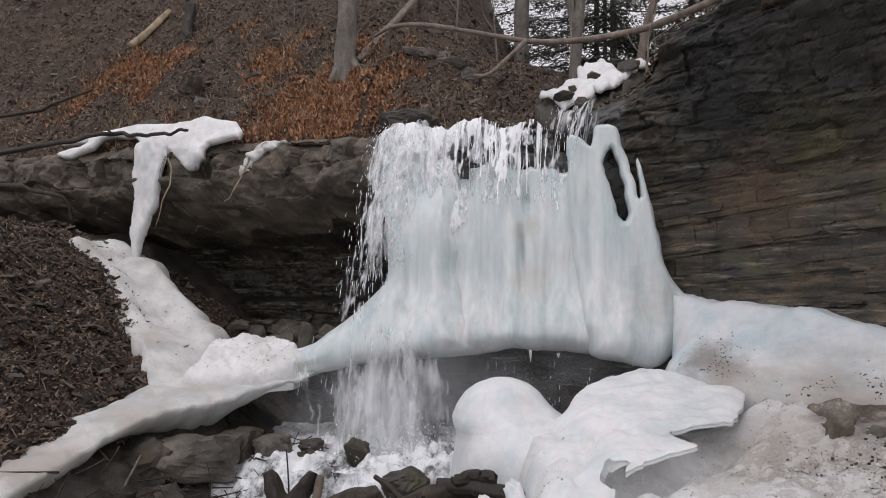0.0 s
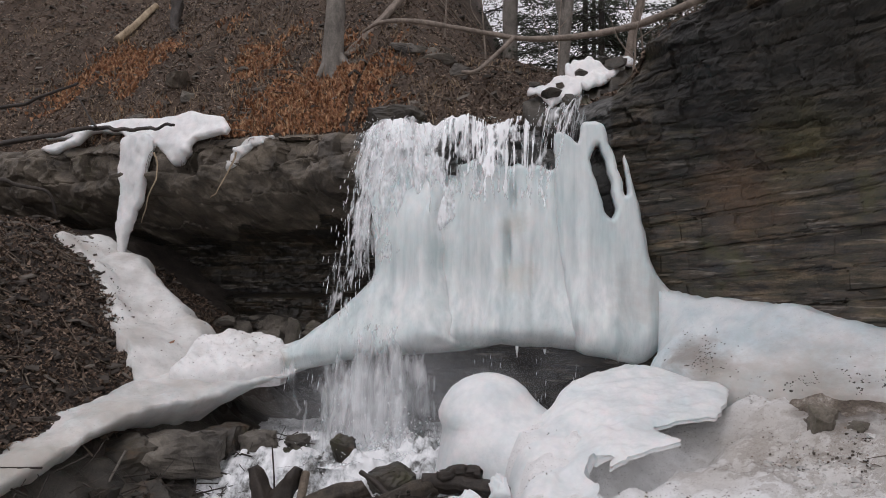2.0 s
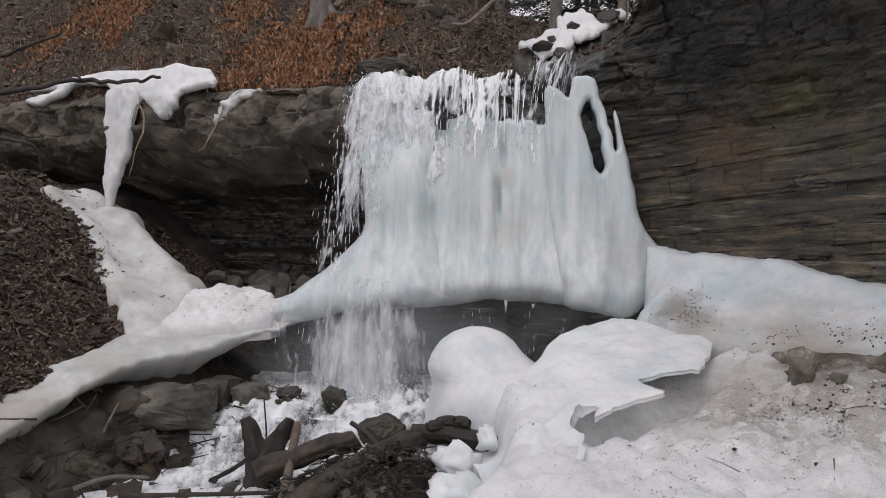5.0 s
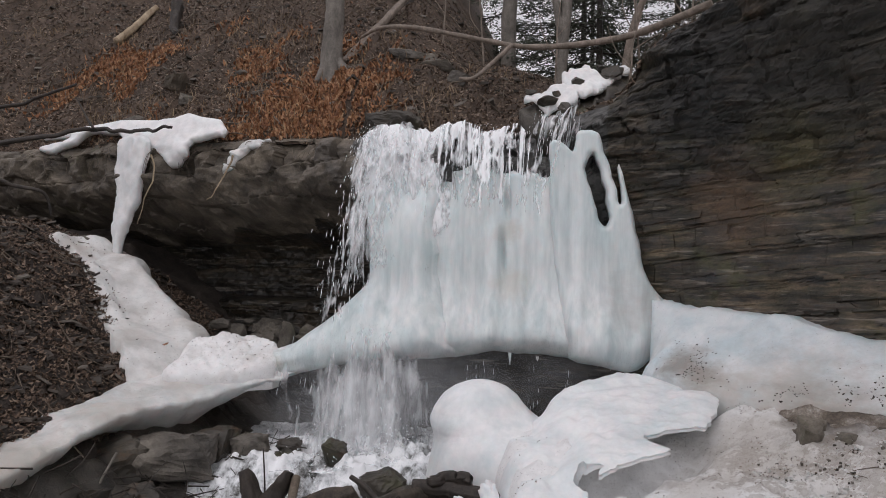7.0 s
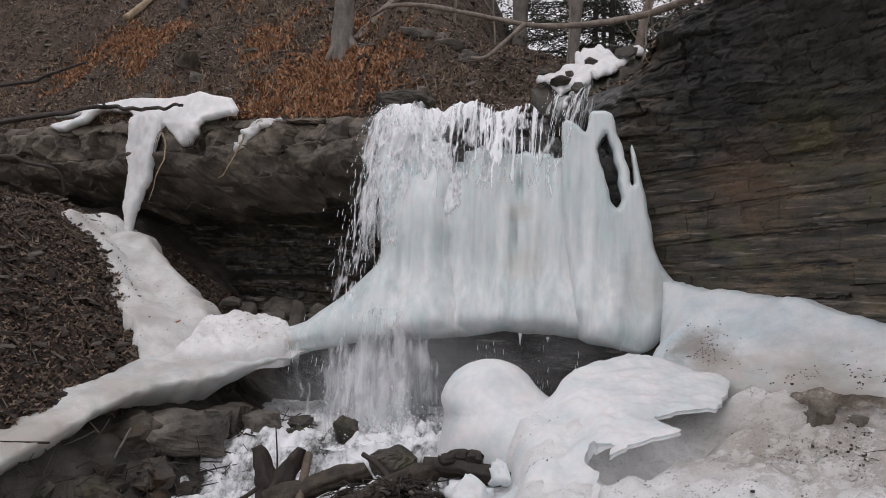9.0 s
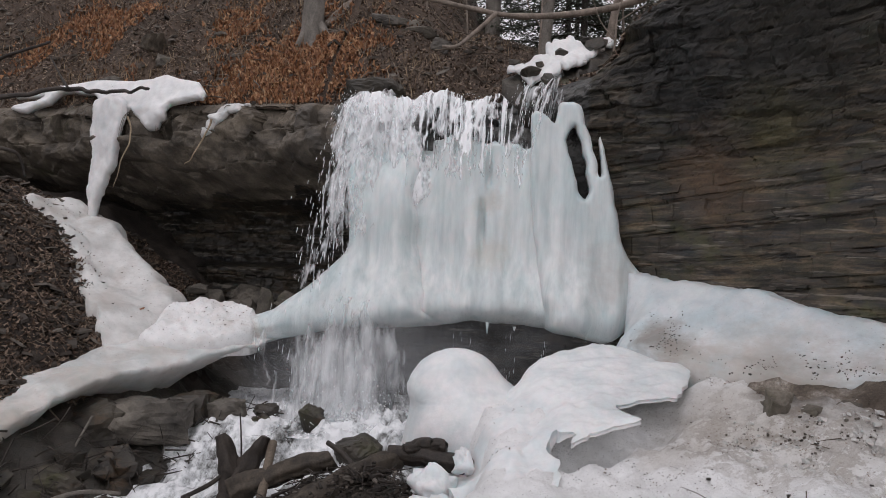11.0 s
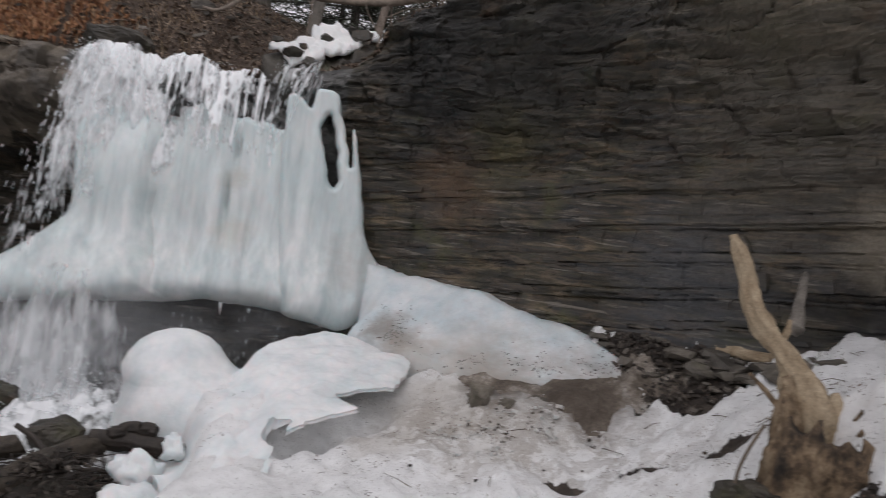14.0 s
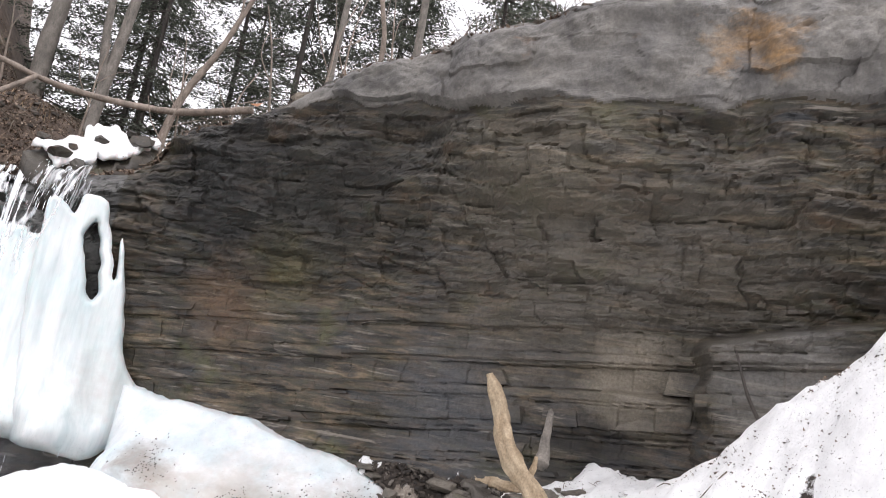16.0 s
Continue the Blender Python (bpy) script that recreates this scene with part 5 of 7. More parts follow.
lip_snow = sheet("snow_patch", [(1.23, 8.56), (1.39, 8.63), (1.58, 8.7), (1.73, 8.75), (1.68, 8.87), (1.74, 8.98), (1.91, 9.12), (2.08, 9.19), (2.17, 9.14), (2.24, 8.95), (2.28, 8.86), (2.4, 9.03), (2.57, 9.12), (2.59, 9.04), (2.44, 8.91),
                                (2.3, 8.8), (2.19, 8.65), (2.07, 8.57), (1.94, 8.47), (1.79, 8.39), (1.71, 8.31), (1.5, 8.26), (1.42, 8.19), (1.37, 8.31), (1.26, 8.47)],
                 lip_snow_place, SNOW, step=0.018, seed=11, ragged=0.045, per=4)
tagged(lip_snow, "bright snow patch on the stones above the waterfall lip", "snow")



def lip_rock_place(u, v, d):
    z = 3.62 + 0.75 * (v - 8.1) + 0.1 * (u - 1.2) - 0.13
    z = z + 0.06 * blocks(u, v, 0.3, 0.22, 163)[0] * sstep(0, 0.1, d) - 0.02
    return np.stack([u, v, z - 0.05 * (1 - sstep(0, 0.08, d))], -1), np.stack([u, v, z - 0.45], -1)


lip_rock = sheet("channel_rock", [(1.1, 8.5), (1.4, 8.68), (1.7, 8.9), (2.05, 9.25), (2.6, 9.2), (2.66, 8.95), (2.25, 8.6), (1.85, 8.32), (1.6, 8.14), (1.35, 8.12), (1.2, 8.3)], lip_rock_place, ROCK_WET, step=0.03, seed=12, ragged=0.04)
tagged(lip_rock, "dark wet rock under the snow above the lip", "rock")


# ---- loose stones ----
def stone(x, y, size, material, label, seed, sink=0.25, z=None, cuts=8, group="", turn=0.0, name="stone"):
    base = float(ground_height(x, y)) if z is None else z
    ob = crag(name, (x, y, base + size[2] * (1 - 2 * sink) * 0.5), size, material, seed, 10 + cuts)
    ob.rotation_euler = (0, 0, turn)
    return tagged(ob, label, "stone", group)


stone(-2.42, 7.0, (0.48, 0.34, 0.3), ROCK_LOOSE, "large brown angular stone on the stream bank", 201, z=-0.2, turn=0.5)
stone(-2.85, 6.75, (0.4, 0.3, 0.25), ROCK_WET, "dark wet mossy stone under the ice ledge", 202, z=-0.15)
stone(-2.1, 7.35, (0.3, 0.26, 0.2), ROCK_WET, "dark wet stone under the ice ledge", 203, z=-0.1)
stone(-2.55, 6.35, (0.32, 0.22, 0.2), ROCK_WET, "dark wet stone on the stream bank", 204, z=-0.42)
stone(-2.75, 5.95, (0.35, 0.26, 0.2), ROCK_WET, "dark wet mossy stone on the stream bank", 205, z=-0.45)
stone(-0.84, 7.0, (0.16, 0.14, 0.17), ROCK_WET, "wet brown stone standing in the plunge pool", 206, z=-0.12)
stone(-1.75, 7.35, (0.22, 0.2, 0.14), ROCK_LOOSE, "pale flat stone at the edge of the plunge pool", 207, z=-0.1)
stone(-1.35, 7.45, (0.16, 0.12, 0.1), ROCK_WET, "wet stone at the edge of the plunge pool", 208, z=-0.12)
stone(-0.35, 6.5, (0.24, 0.2, 0.14), ROCK_WET, "wet rounded stone washed by white water", 209, z=-0.25, cuts=22)
stone(-1.86, 5.65, (0.07, 0.07, 0.07), ROCK_WET, "small dark stone in the stream", 210, z=-0.52)
stone(-2.35, 5.75, (0.16, 0.12, 0.13), ROCK_WET, "brown wet stone in the stream", 211, z=-0.55)
stone(0.27, 7.1, (0.18, 0.15, 0.16), ROCK_WET, "wet stone beside the plunge pool", 212, z=-0.12)
stone(-0.4, 8.78, (0.45, 0.3, 0.2), ROCK_WET, "rounded dark wet boulder at the waterfall lip", 213, z=3.5, cuts=22)
stone(2.88, 5.22, (0.14, 0.11, 0.19), ROCK_LOOSE, "upright brown stone frozen into the mud", 214, z=0.46, cuts=6, turn=0.6)
stone(3.1, 5.1, (0.12, 0.09, 0.07), ROCK_LOOSE, "brown stone in the mud", 219, z=0.5, cuts=8)
stone(3.3, 5.05, (0.14, 0.1, 0.08), ROCK_LOOSE, "grey stone in the dirty snow", 216)
for k, (x, y, z, w, h) in enumerate([(1.87, 8.74, 4.12, 0.1, 0.08), (1.55, 8.45, 3.9, 0.07, 0.04), (1.26, 8.55, 3.95, 0.08, 0.05), (2.25, 9.09, 4.42, 0.08, 0.06), (1.6, 8.1, 3.6, 0.12, 0.1), (2.34, 8.86, 4.3, 0.15, 0.09), (1.42, 8.28, 3.76, 0.14, 0.07)]):
    stone(x, y, (w, w * 0.8, h), ROCK_WET, "dark stone poking through snow above the lip", 220 + k, z=z, turn=k * 1.1)
# rubble at the foot of the shale wall
rr = np.random.RandomState(4)
for k in range(34):
    f = rr.rand()
    x, y = 3.95 + 1.15 * f + rr.uniform(-0.25, 0.1), 5.55 - 1.75 * f + rr.uniform(-0.3, 0.1)
    w = rr.uniform(0.06, 0.2)
    stone(x, y, (w, w * rr.uniform(0.5, 0.9), w * rr.uniform(0.2, 0.45)), ROCK_LOOSE, "loose shale slab in the rubble under the wall", 300 + k, sink=0.2, group="rubble slabs", turn=rr.uniform(0, 3), name="shale_slab")
# wet stones along the left bank, under the ice ledge
for k in range(40):
    f = rr.rand()
    x, y = -3.1 + 1.6 * f + rr.uniform(-0.2, 0.45), 5.3 + 2.4 * f + rr.uniform(-0.3, 0.2)
    w = rr.uniform(0.06, 0.17)
    stone(x, y, (w, w * rr.uniform(0.6, 1), w * rr.uniform(0.4, 0.8)), ROCK_WET, "dark wet stone on the stream bank", 350 + k, sink=0.2, group="bank stones", turn=rr.uniform(0, 3))


# fallen slabs at the foot of the recess
for k, (x, y, z, size, tilt) in enumerate([(-2.55, 9.75, 0.62, (0.3, 0.24, 0.34), 0.2), (-2.15, 9.6, 0.55, (0.34, 0.22, 0.3), -0.4), (-1.75, 9.5, 0.62, (0.2, 0.16, 0.4), 0.5), (-1.4, 9.4, 0.6, (0.3, 0.2, 0.36), 0.1),
                                           (-2.0, 9.9, 0.85, (0.38, 0.26, 0.2), 0.3), (-1.05, 9.2, 0.5, (0.24, 0.2, 0.3), -0.2), (-2.75, 9.6, 0.95, (0.2, 0.16, 0.08), 0.6)]):
    stone(x, y, size, ROCK_LOOSE, "angular brown slab fallen at the foot of the recess", 820 + k, z=z + 0.05, turn=tilt, cuts=4)


def hill_stone(x_s, d, size, label, seed, mat=ROCK_LOOSE, lift=0.0):
    p = hill_point(np.array(x_s), np.array(d))
    ob = crag("stone", (p[0], p[1], p[2] + lift), size, mat, seed)
    ob.rotation_euler = (0.25, 0.1, seed * 0.7)
    return tagged(ob, label, "stone")


RIM_S = np.linspace(0.3, S_END - 0.5, 400)
RIM_P, RIM_B = wall_point(RIM_S, rim_height(RIM_S)), back_way(RIM_S)


def hill_sd(x, y):
    """Where on the hillside a plan point lies."""
    d = (x - RIM_P[:, 0]) * RIM_B[:, 0] + (y - RIM_P[:, 1]) * RIM_B[:, 1]
    miss = np.hypot(RIM_P[:, 0] + RIM_B[:, 0] * d - x, RIM_P[:, 1] + RIM_B[:, 1] * d - y) + np.where(d < -0.1, 99, 0)
    k = int(np.argmin(miss))
    return RIM_S[k], d[k]


def on_hill(x, y, lift=0.0):
    s, d = hill_sd(x, y)
    p = hill_point(np.array(s), np.array(d))
    return (float(p[0]), float(p[1]), float(p[2]) + lift)


for (x, y, size, label, mat) in [(-4.0, 11.42, (0.5, 0.28, 0.17), "dark flat ledge rock in the leafy hillside", ROCK_LEDGE), (-3.72, 11.1, (0.2, 0.15, 0.12), "brown stone in the leafy hillside", ROCK_LOOSE),
                                 (0.45, 10.15, (0.22, 0.16, 0.15), "pale tan flat stone in the hillside", ROCK_LOOSE), (0.1, 10.3, (0.34, 0.2, 0.11), "brown flat stone in the hillside", ROCK_LOOSE), (-0.3, 10.25, (0.3, 0.2, 0.09), "brown flat ledge stone in the hillside", ROCK_LOOSE), (0.0, 10.6, (0.24, 0.18, 0.1), "tan flat stone in the hillside", ROCK_LOOSE),
                                 (-2.9, 11.4, (0.24, 0.16, 0.08), "mossy flat stone in the leafy hillside", ROCK_LOOSE), (-4.5, 11.0, (0.25, 0.2, 0.1), "brown stone in the leafy hillside", ROCK_LOOSE)]:
    s, d = hill_sd(x, y)
    hill_stone(s, d, size, label, int(abs(x * 100 + y * 10)), mat)

# ---- water ----
water_r = np.random.RandomState(11)


def lip_xy(x):
    return x, float(np.interp(x, [-0.7, 0.7, 1.9], [8.42, 8.22, 7.98]))


def streaks(heap, count, x0, x1, vout, vside, t0, t1, length, radius, z0=3.46):
    """Falling strands: short pieces of the arcs that water takes from the lip."""
    for _ in range(count):
        x, y = lip_xy(water_r.uniform(x0, x1))
        vo, vs = water_r.uniform(*vout), water_r.normal(0, 1) * vside[1] + vside[0]
        a = water_r.uniform(t0, t1)
        b = min(a + water_r.uniform(*length), t1 + 0.1)
        t = np.linspace(a, b, 4)
        path = np.stack([x + (vs - 0.22 * vo) * t, y - vo * t, z0 + water_r.uniform(-0.05, 0.04) - 4.9 * t * t], -1)
        path[:, :2] += water_r.normal(0, 0.008, 2)
        path = path[path[:, 2] > -0.2]
        if len(path) < 2:
            continue
        r = water_r.uniform(*radius)
        v, f = tube_data(path, np.concatenate([[r * 0.3], np.full(len(path) - 2, r), [r * 0.4]]), 4)
        heap.add(v, f)


heap = Heap()
streaks(heap, 60, -0.64, 0.15, (0.5, 1.2), (-0.05, 0.12), 0.05, 0.5, (0.008, 0.03), (0.0015, 0.004))
streaks(heap, 420, -0.72, -0.5, (0.3, 1.1), (-0.3, 0.22), 0.1, 0.78, (0.004, 0.018), (0.0015, 0.0045))
streaks(heap, 160, -0.72, -0.3, (0.3, 0.9), (-0.15, 0.2), 0.0, 0.4, (0.004, 0.014), (0.002, 0.006))
streaks(heap, 140, 0.15, 1.0, (0.2, 0.6), (0.0, 0.08), 0.0, 0.36, (0.01, 0.04), (0.0015, 0.005))
streaks(heap, 30, 1.0, 1.3, (0.2, 0.5), (0.0, 0.06), 0.0, 0.36, (0.01, 0.04), (0.001, 0.003))
streaks(heap, 90, 1.3, 1.75, (0.3, 0.8), (-0.25, 0.16), 0.0, 0.36, (0.01, 0.04), (0.0015, 0.005), 3.62)
streaks(heap, 40, 0.3, 1.7, (0.3, 0.6), (0.0, 0.1), 0.74, 0.84, (0.004, 0.012), (0.0015, 0.0035))
streaks(heap, 90, -0.9, 0.1, (0.5, 1.1), (-0.25, 0.25), 0.72, 0.86, (0.004, 0.012), (0.0015, 0.004))
falling_water = heap.build("falling_water", WATER_DROP)
tagged(falling_water, "white strands and drops of falling water", "water", kind="stuff")


waterfall = thing("waterfall", "white foaming waterfall pouring over the rock lip into a pool", "waterfall", at=(-0.3, 7.6, -0.15))


def veil(name, label, x0, x1, vo, t0, t1, seed, z0=3.46, side=0.0, body=(0.4, 0.4, 0.4), fan=0.0, fray=0.45, lace=12.0, long=1.6, deep=0.4, mat=WATER_WHITE):
    """A sheet of broken white water: lacy strands that split and join, thin at the rims. body is how dense it is at the top, midway and at the bottom."""
    nu, nt = int(60 + 90 * (x1 - x0)), int(60 + 160 * (t1 - t0) / 0.86)
    u, f = np.meshgrid(np.linspace(0, 1, nu), np.linspace(0, 1, nt), indexing="ij")
    d0, d1 = 4.9 * t0 * t0, 4.9 * t1 * t1
    drop = d0 + (d1 - d0) * f
    t = np.sqrt(drop / 4.9)
    w = u * (x1 - x0)
    x = x0 + w
    y = np.interp(x, [-0.7, 0.7, 1.9], [8.42, 8.22, 7.98])
    v = vo * (1 + 0.35 * fbm(w * 5, seed, 0, 3, seed))
    warp = fbm(w * 7, drop * 2.5, seed, 3, seed + 1)
    px = x + (side + fan * (u - 0.5) * 2 - 0.22 * v) * t + 0.035 * warp * np.clip(t * 3, 0.3, 1)
    py = y - v * t + 0.07 * fbm(w * 8, drop * 1.4, seed + 4, 3, seed) * np.clip(t * 4, 0.2, 1)
    hump = 0.07 * fbm(x * 2.6, 1.0, 0, 3, 77) - (0.16 * np.clip(1 - (x + 0.74) / 0.2, 0, 1) ** 2 if x0 < -0.6 else 0)
    pz = z0 + hump + 0.05 * fbm(w * 7, 0, 0, 3, seed) - drop
    rim = np.minimum(u, 1 - u) * 2 + 0.25 * fbm(w * 4, drop * 2.2, 9.0, 3, seed + 6)
    mesh = 1 - 2.2 * np.abs(vnoise(w * lace + 0.9 * warp, drop * long + 0.5 * warp + seed, 1.0, seed + 2))
    mesh2 = 1 - 2.2 * np.abs(vnoise(w * lace * 2.1 + 1.1 * warp, drop * long * 1.9 + seed, 4.0, seed + 3))
    dense = np.interp(f, [0, 0.5, 1], body) + deep * (0.6 * mesh + 0.4 * mesh2 - 0.25) + 0.22 * fbm(w * 3.5, drop * 1.6, 6.0, 3, seed + 7) - 0.75 * (1 - sstep(0.0, fray, rim)) - 0.5 * sstep(0.9, 1.0, f)
    if t0 > 0.1:
        dense = dense - 0.6 * sstep(0.45, 0.0, f)
    faces = grid_faces(nu, nt)
    ob = mesh_object(name, np.stack([px, py, pz], -1).reshape(-1, 3), faces[dense.ravel()[faces].max(1) > -0.14], mat)
    ob.data.attributes.new("dense", "FLOAT", "POINT").data.foreach_set("value", dense.ravel().astype(np.float32))
    return under(waterfall, tagged(ob, label))


veil("water_veil", "dense white foaming water pouring over the ice", -0.74, 0.3, 0.4, 0.0, 0.56, 5, body=(0.95, 0.7, -0.05), fan=0.06, fray=0.25, lace=8, long=3.6, deep=0.3)
veil("water_veil", "foaming white water breaking over the lip", -0.76, 0.36, 0.5, 0.0, 0.42, 13, body=(0.6, 0.45, -0.1), fan=0.1, fray=0.4, lace=14, long=5.0, deep=0.5)
veil("water_veil", "white water arching out from the rock lip", -0.7, 0.2, 0.7, 0.0, 0.6, 7, body=(0.3, 0.4, -0.1), fan=0.14, lace=10, long=3.2, deep=0.5, mat=WATER_LACE)
veil("water_veil", "thin lacy water at the edge of the falls", -0.76, -0.42, 0.5, 0.03, 0.64, 16, side=-0.3, body=(0.5, 0.34, 0.0), fan=0.2, fray=0.8, lace=24, long=2.6, deep=0.75, mat=WATER_LACE)
veil("water_veil", "thin lacy water at the edge of the falls", -0.74, -0.4, 0.85, 0.05, 0.7, 19, side=-0.3, body=(0.4, 0.25, 0.0), fan=0.26, fray=0.8, lace=24, long=2.2, deep=0.8, mat=WATER_LACE)
veil("water_veil", "lacy white water breaking over the middle of the lip", 0.12, 1.08, 0.85, 0.0, 0.46, 8, body=(0.6, 0.42, -0.1), fray=0.3, lace=16, long=3.4, deep=0.7)
veil("water_veil", "fine white strands running down the wet rock", 0.2, 1.36, 0.6, 0.0, 0.46, 28, body=(0.4, 0.4, -0.1), fray=0.3, lace=26, long=1.6, deep=0.8)
veil("water_veil", "narrow white water strand over the corner of the lip", 1.28, 1.8, 0.85, 0.0, 0.46, 9, z0=3.66, side=-0.42, body=(0.42, 0.22, 0.0), fray=0.6, lace=26, long=3.4, deep=0.8, mat=WATER_LACE)
veil("water_veil", "thin white water strands beside the ice pillar", 1.4, 1.95, 0.3, 0.0, 0.4, 39, z0=3.7, side=-0.2, body=(0.3, 0.1, -0.05), fray=0.6, lace=30, long=2.0, deep=0.9, mat=WATER_LACE)
for k, (vo, xa, xb, much) in enumerate([(0.72, -1.0, 0.25, 0.56), (0.85, -0.75, 0.25, 0.6), (1.0, -0.75, 0.1, 0.6), (0.66, -1.35, -0.25, 0.5), (0.95, -0.5, 0.0, 0.75)]):
    veil("water_veil", "soft white water falling from the ice edge to the pool", xa, xb, vo, 0.7, 0.865, 31 + 3 * k, side=-0.14, body=(much, much, much + 0.15), fan=0.24, fray=0.9, lace=8, long=0.5, deep=0.55, mat=WATER_SOFT)


def spray(x0, x1, z0, z1, y, most, seed):
    """A thin drift of spray, densest in its middle and gone at its rims."""
    u, f = np.meshgrid(np.linspace(0, 1, 40), np.linspace(0, 1, 30), indexing="ij")
    px, pz = x0 + (x1 - x0) * u, z0 + (z1 - z0) * f
    py = y - 0.2 * (px + 0.4) + 0.1 * fbm(px * 1.5, pz * 1.5, seed, 3, seed)
    dense = most * np.clip(1 - np.hypot(u * 2 - 1, f * 2 - 1), 0, 1) ** 1.2
    faces = grid_faces(*u.shape)
    ob = mesh_object("water_spray", np.stack([px, py, pz], -1).reshape(-1, 3), faces[dense.ravel()[faces].max(1) > 0.004], WATER_MIST)
    ob.data.attributes.new("dense", "FLOAT", "POINT").data.foreach_set("value", dense.ravel().astype(np.float32))
    return under(waterfall, tagged(ob, "thin white spray drifting round the foot of the falls"))


for k, (x0, x1, z0, z1, y, most) in enumerate([(-2.2, 1.2, -0.6, 1.1, 7.6, 0.24), (-1.8, 0.9, -0.6, 1.2, 7.35, 0.3), (-0.6, 2.6, -0.3, 1.2, 7.75, 0.2)]):
    spray(x0, x1, z0, z1, y, most, 71 + k)


def splash_wall(label, x0, x1, y, height, seed):
    """A low ragged crown of spray round the place where the water lands."""
    u, f = np.meshgrid(np.linspace(0, 1, int(90 * (x1 - x0))), np.linspace(0, 1, 26), indexing="ij")
    w = u * (x1 - x0)
    crest = height * (0.55 + 0.6 * fbm(w * 5, seed, 0, 3, seed)) * np.sin(np.pi * np.clip(u, 0.02, 0.98)) ** 0.5
    px, pz = x0 + w + 0.03 * fbm(w * 8, f * 3, 0, 3, seed + 1), -0.2 + f * np.maximum(crest, 0.02)
    py = y - 0.12 * f ** 2 + 0.08 * fbm(w * 4, f, 0, 3, seed + 2)
    dense = 0.5 - 0.55 * f + 0.3 * fbm(w * 16, f * 2.5, 2.0, 3, seed + 3) - 0.6 * (1 - sstep(0, 0.15, np.minimum(u, 1 - u)))
    ob = mesh_object("water_splash", np.stack([px, py, pz], -1).reshape(-1, 3), grid_faces(*u.shape), WATER_WHITE)
    ob.data.attributes.new("dense", "FLOAT", "POINT").data.foreach_set("value", dense.ravel().astype(np.float32))
    return under(waterfall, tagged(ob, label))


for k, (x0, x1, y, h) in enumerate([(-1.2, 0.35, 7.55, 0.42), (-1.05, 0.35, 7.4, 0.34), (-1.25, 0.3, 7.25, 0.28), (-0.9, 0.2, 7.05, 0.18), (-1.5, -0.3, 6.85, 0.12)]):
    splash_wall("white spray thrown up where the water lands", x0, x1, y, h, 51 + 4 * k)

# the plunge pool, cascade and lower run
wx, wy = np.meshgrid(np.concatenate([np.arange(-14.0, -3.2, 0.3), np.arange(-3.2, 0.85, 0.025)]), np.concatenate([np.arange(-40.0, 4.0, 0.4), np.arange(4.0, 8.9, 0.025)]), indexing="ij")
run = wy + 0.35 * (wx + 1.6)
steep = sstep(7.25, 7.0, run) * sstep(6.1, 6.5, run)
churn = 0.4 + 1.8 * bump(wx, wy, -0.35, 7.35, 0.8, 0.6) + 0.5 * bump(wx, wy, -0.45, 7.0, 1.2, 0.9) + 0.9 * steep
wz = stream_level(wx, wy) + 0.02 + churn * (0.05 * fbm(wx * 4.5, wy * 4.5, 0, 4, 171) + 0.022 * fbm(wx * 15, wy * 12, 0, 3, 172))
wz = wz + steep * 0.035 * fbm(wx * 11 - wy * 3, wy * 2.2, 0, 3, 173) + 0.012 * np.abs(fbm(wx * 24, wy * 16, 0, 3, 174)) * np.clip(churn, 0, 1.5)
stream = mesh_object("stream", np.stack([wx, wy, wz], -1).reshape(-1, 3), grid_faces(*wx.shape), STREAM)
tagged(stream, "foaming white stream running over wet stones", "stream", kind="structure")

heap = Heap()
for _ in range(420):
    a = water_r.rand()
    if a < 0.6:
        x, y = water_r.normal(-0.35, 0.42), water_r.normal(7.45, 0.22)
        h = abs(water_r.normal(0, 0.2))
    elif a < 0.85:
        x, y = water_r.uniform(-1.9, -0.9), water_r.uniform(6.5, 7.0)
        h = abs(water_r.normal(0, 0.05))
    else:
        x, y = water_r.uniform(-1.4, 0.3), water_r.uniform(6.3, 7.0)
        h = abs(water_r.normal(0, 0.06))
    z = float(stream_level(x, y)) + h
    r = water_r.uniform(0.003, 0.009)
    t = water_r.normal(0, 1, 3)
    t /= np.linalg.norm(t)
    p = np.array([x, y, z])
    v, f = tube_data([p - t * r * 1.6, p, p + t * r * 1.6], [r * 0.3, r, r * 0.3], 4)
    heap.add(v, f)
splash = heap.build("splash_drops", WATER_DROP)
tagged(splash, "white splash drops over the plunge pool", "water", kind="stuff")

# ---- logs, poles and driftwood at the stream ----
def log(name, label, pts, r0, r1, mat, seed, sides=12, rough=0.12, wob=0.0):
    ob = tube(name, pts, r0, r1, mat, sides=sides if r0 < 0.04 else 30, rough=rough, per=6 if r0 < 0.04 else 14, seed=seed, wobble=wob if r0 < 0.04 else max(wob, 0.012), flute=0.0 if r0 < 0.04 else 0.16)
    return tagged(ob, label, "log" if r0 > 0.04 else "stick")


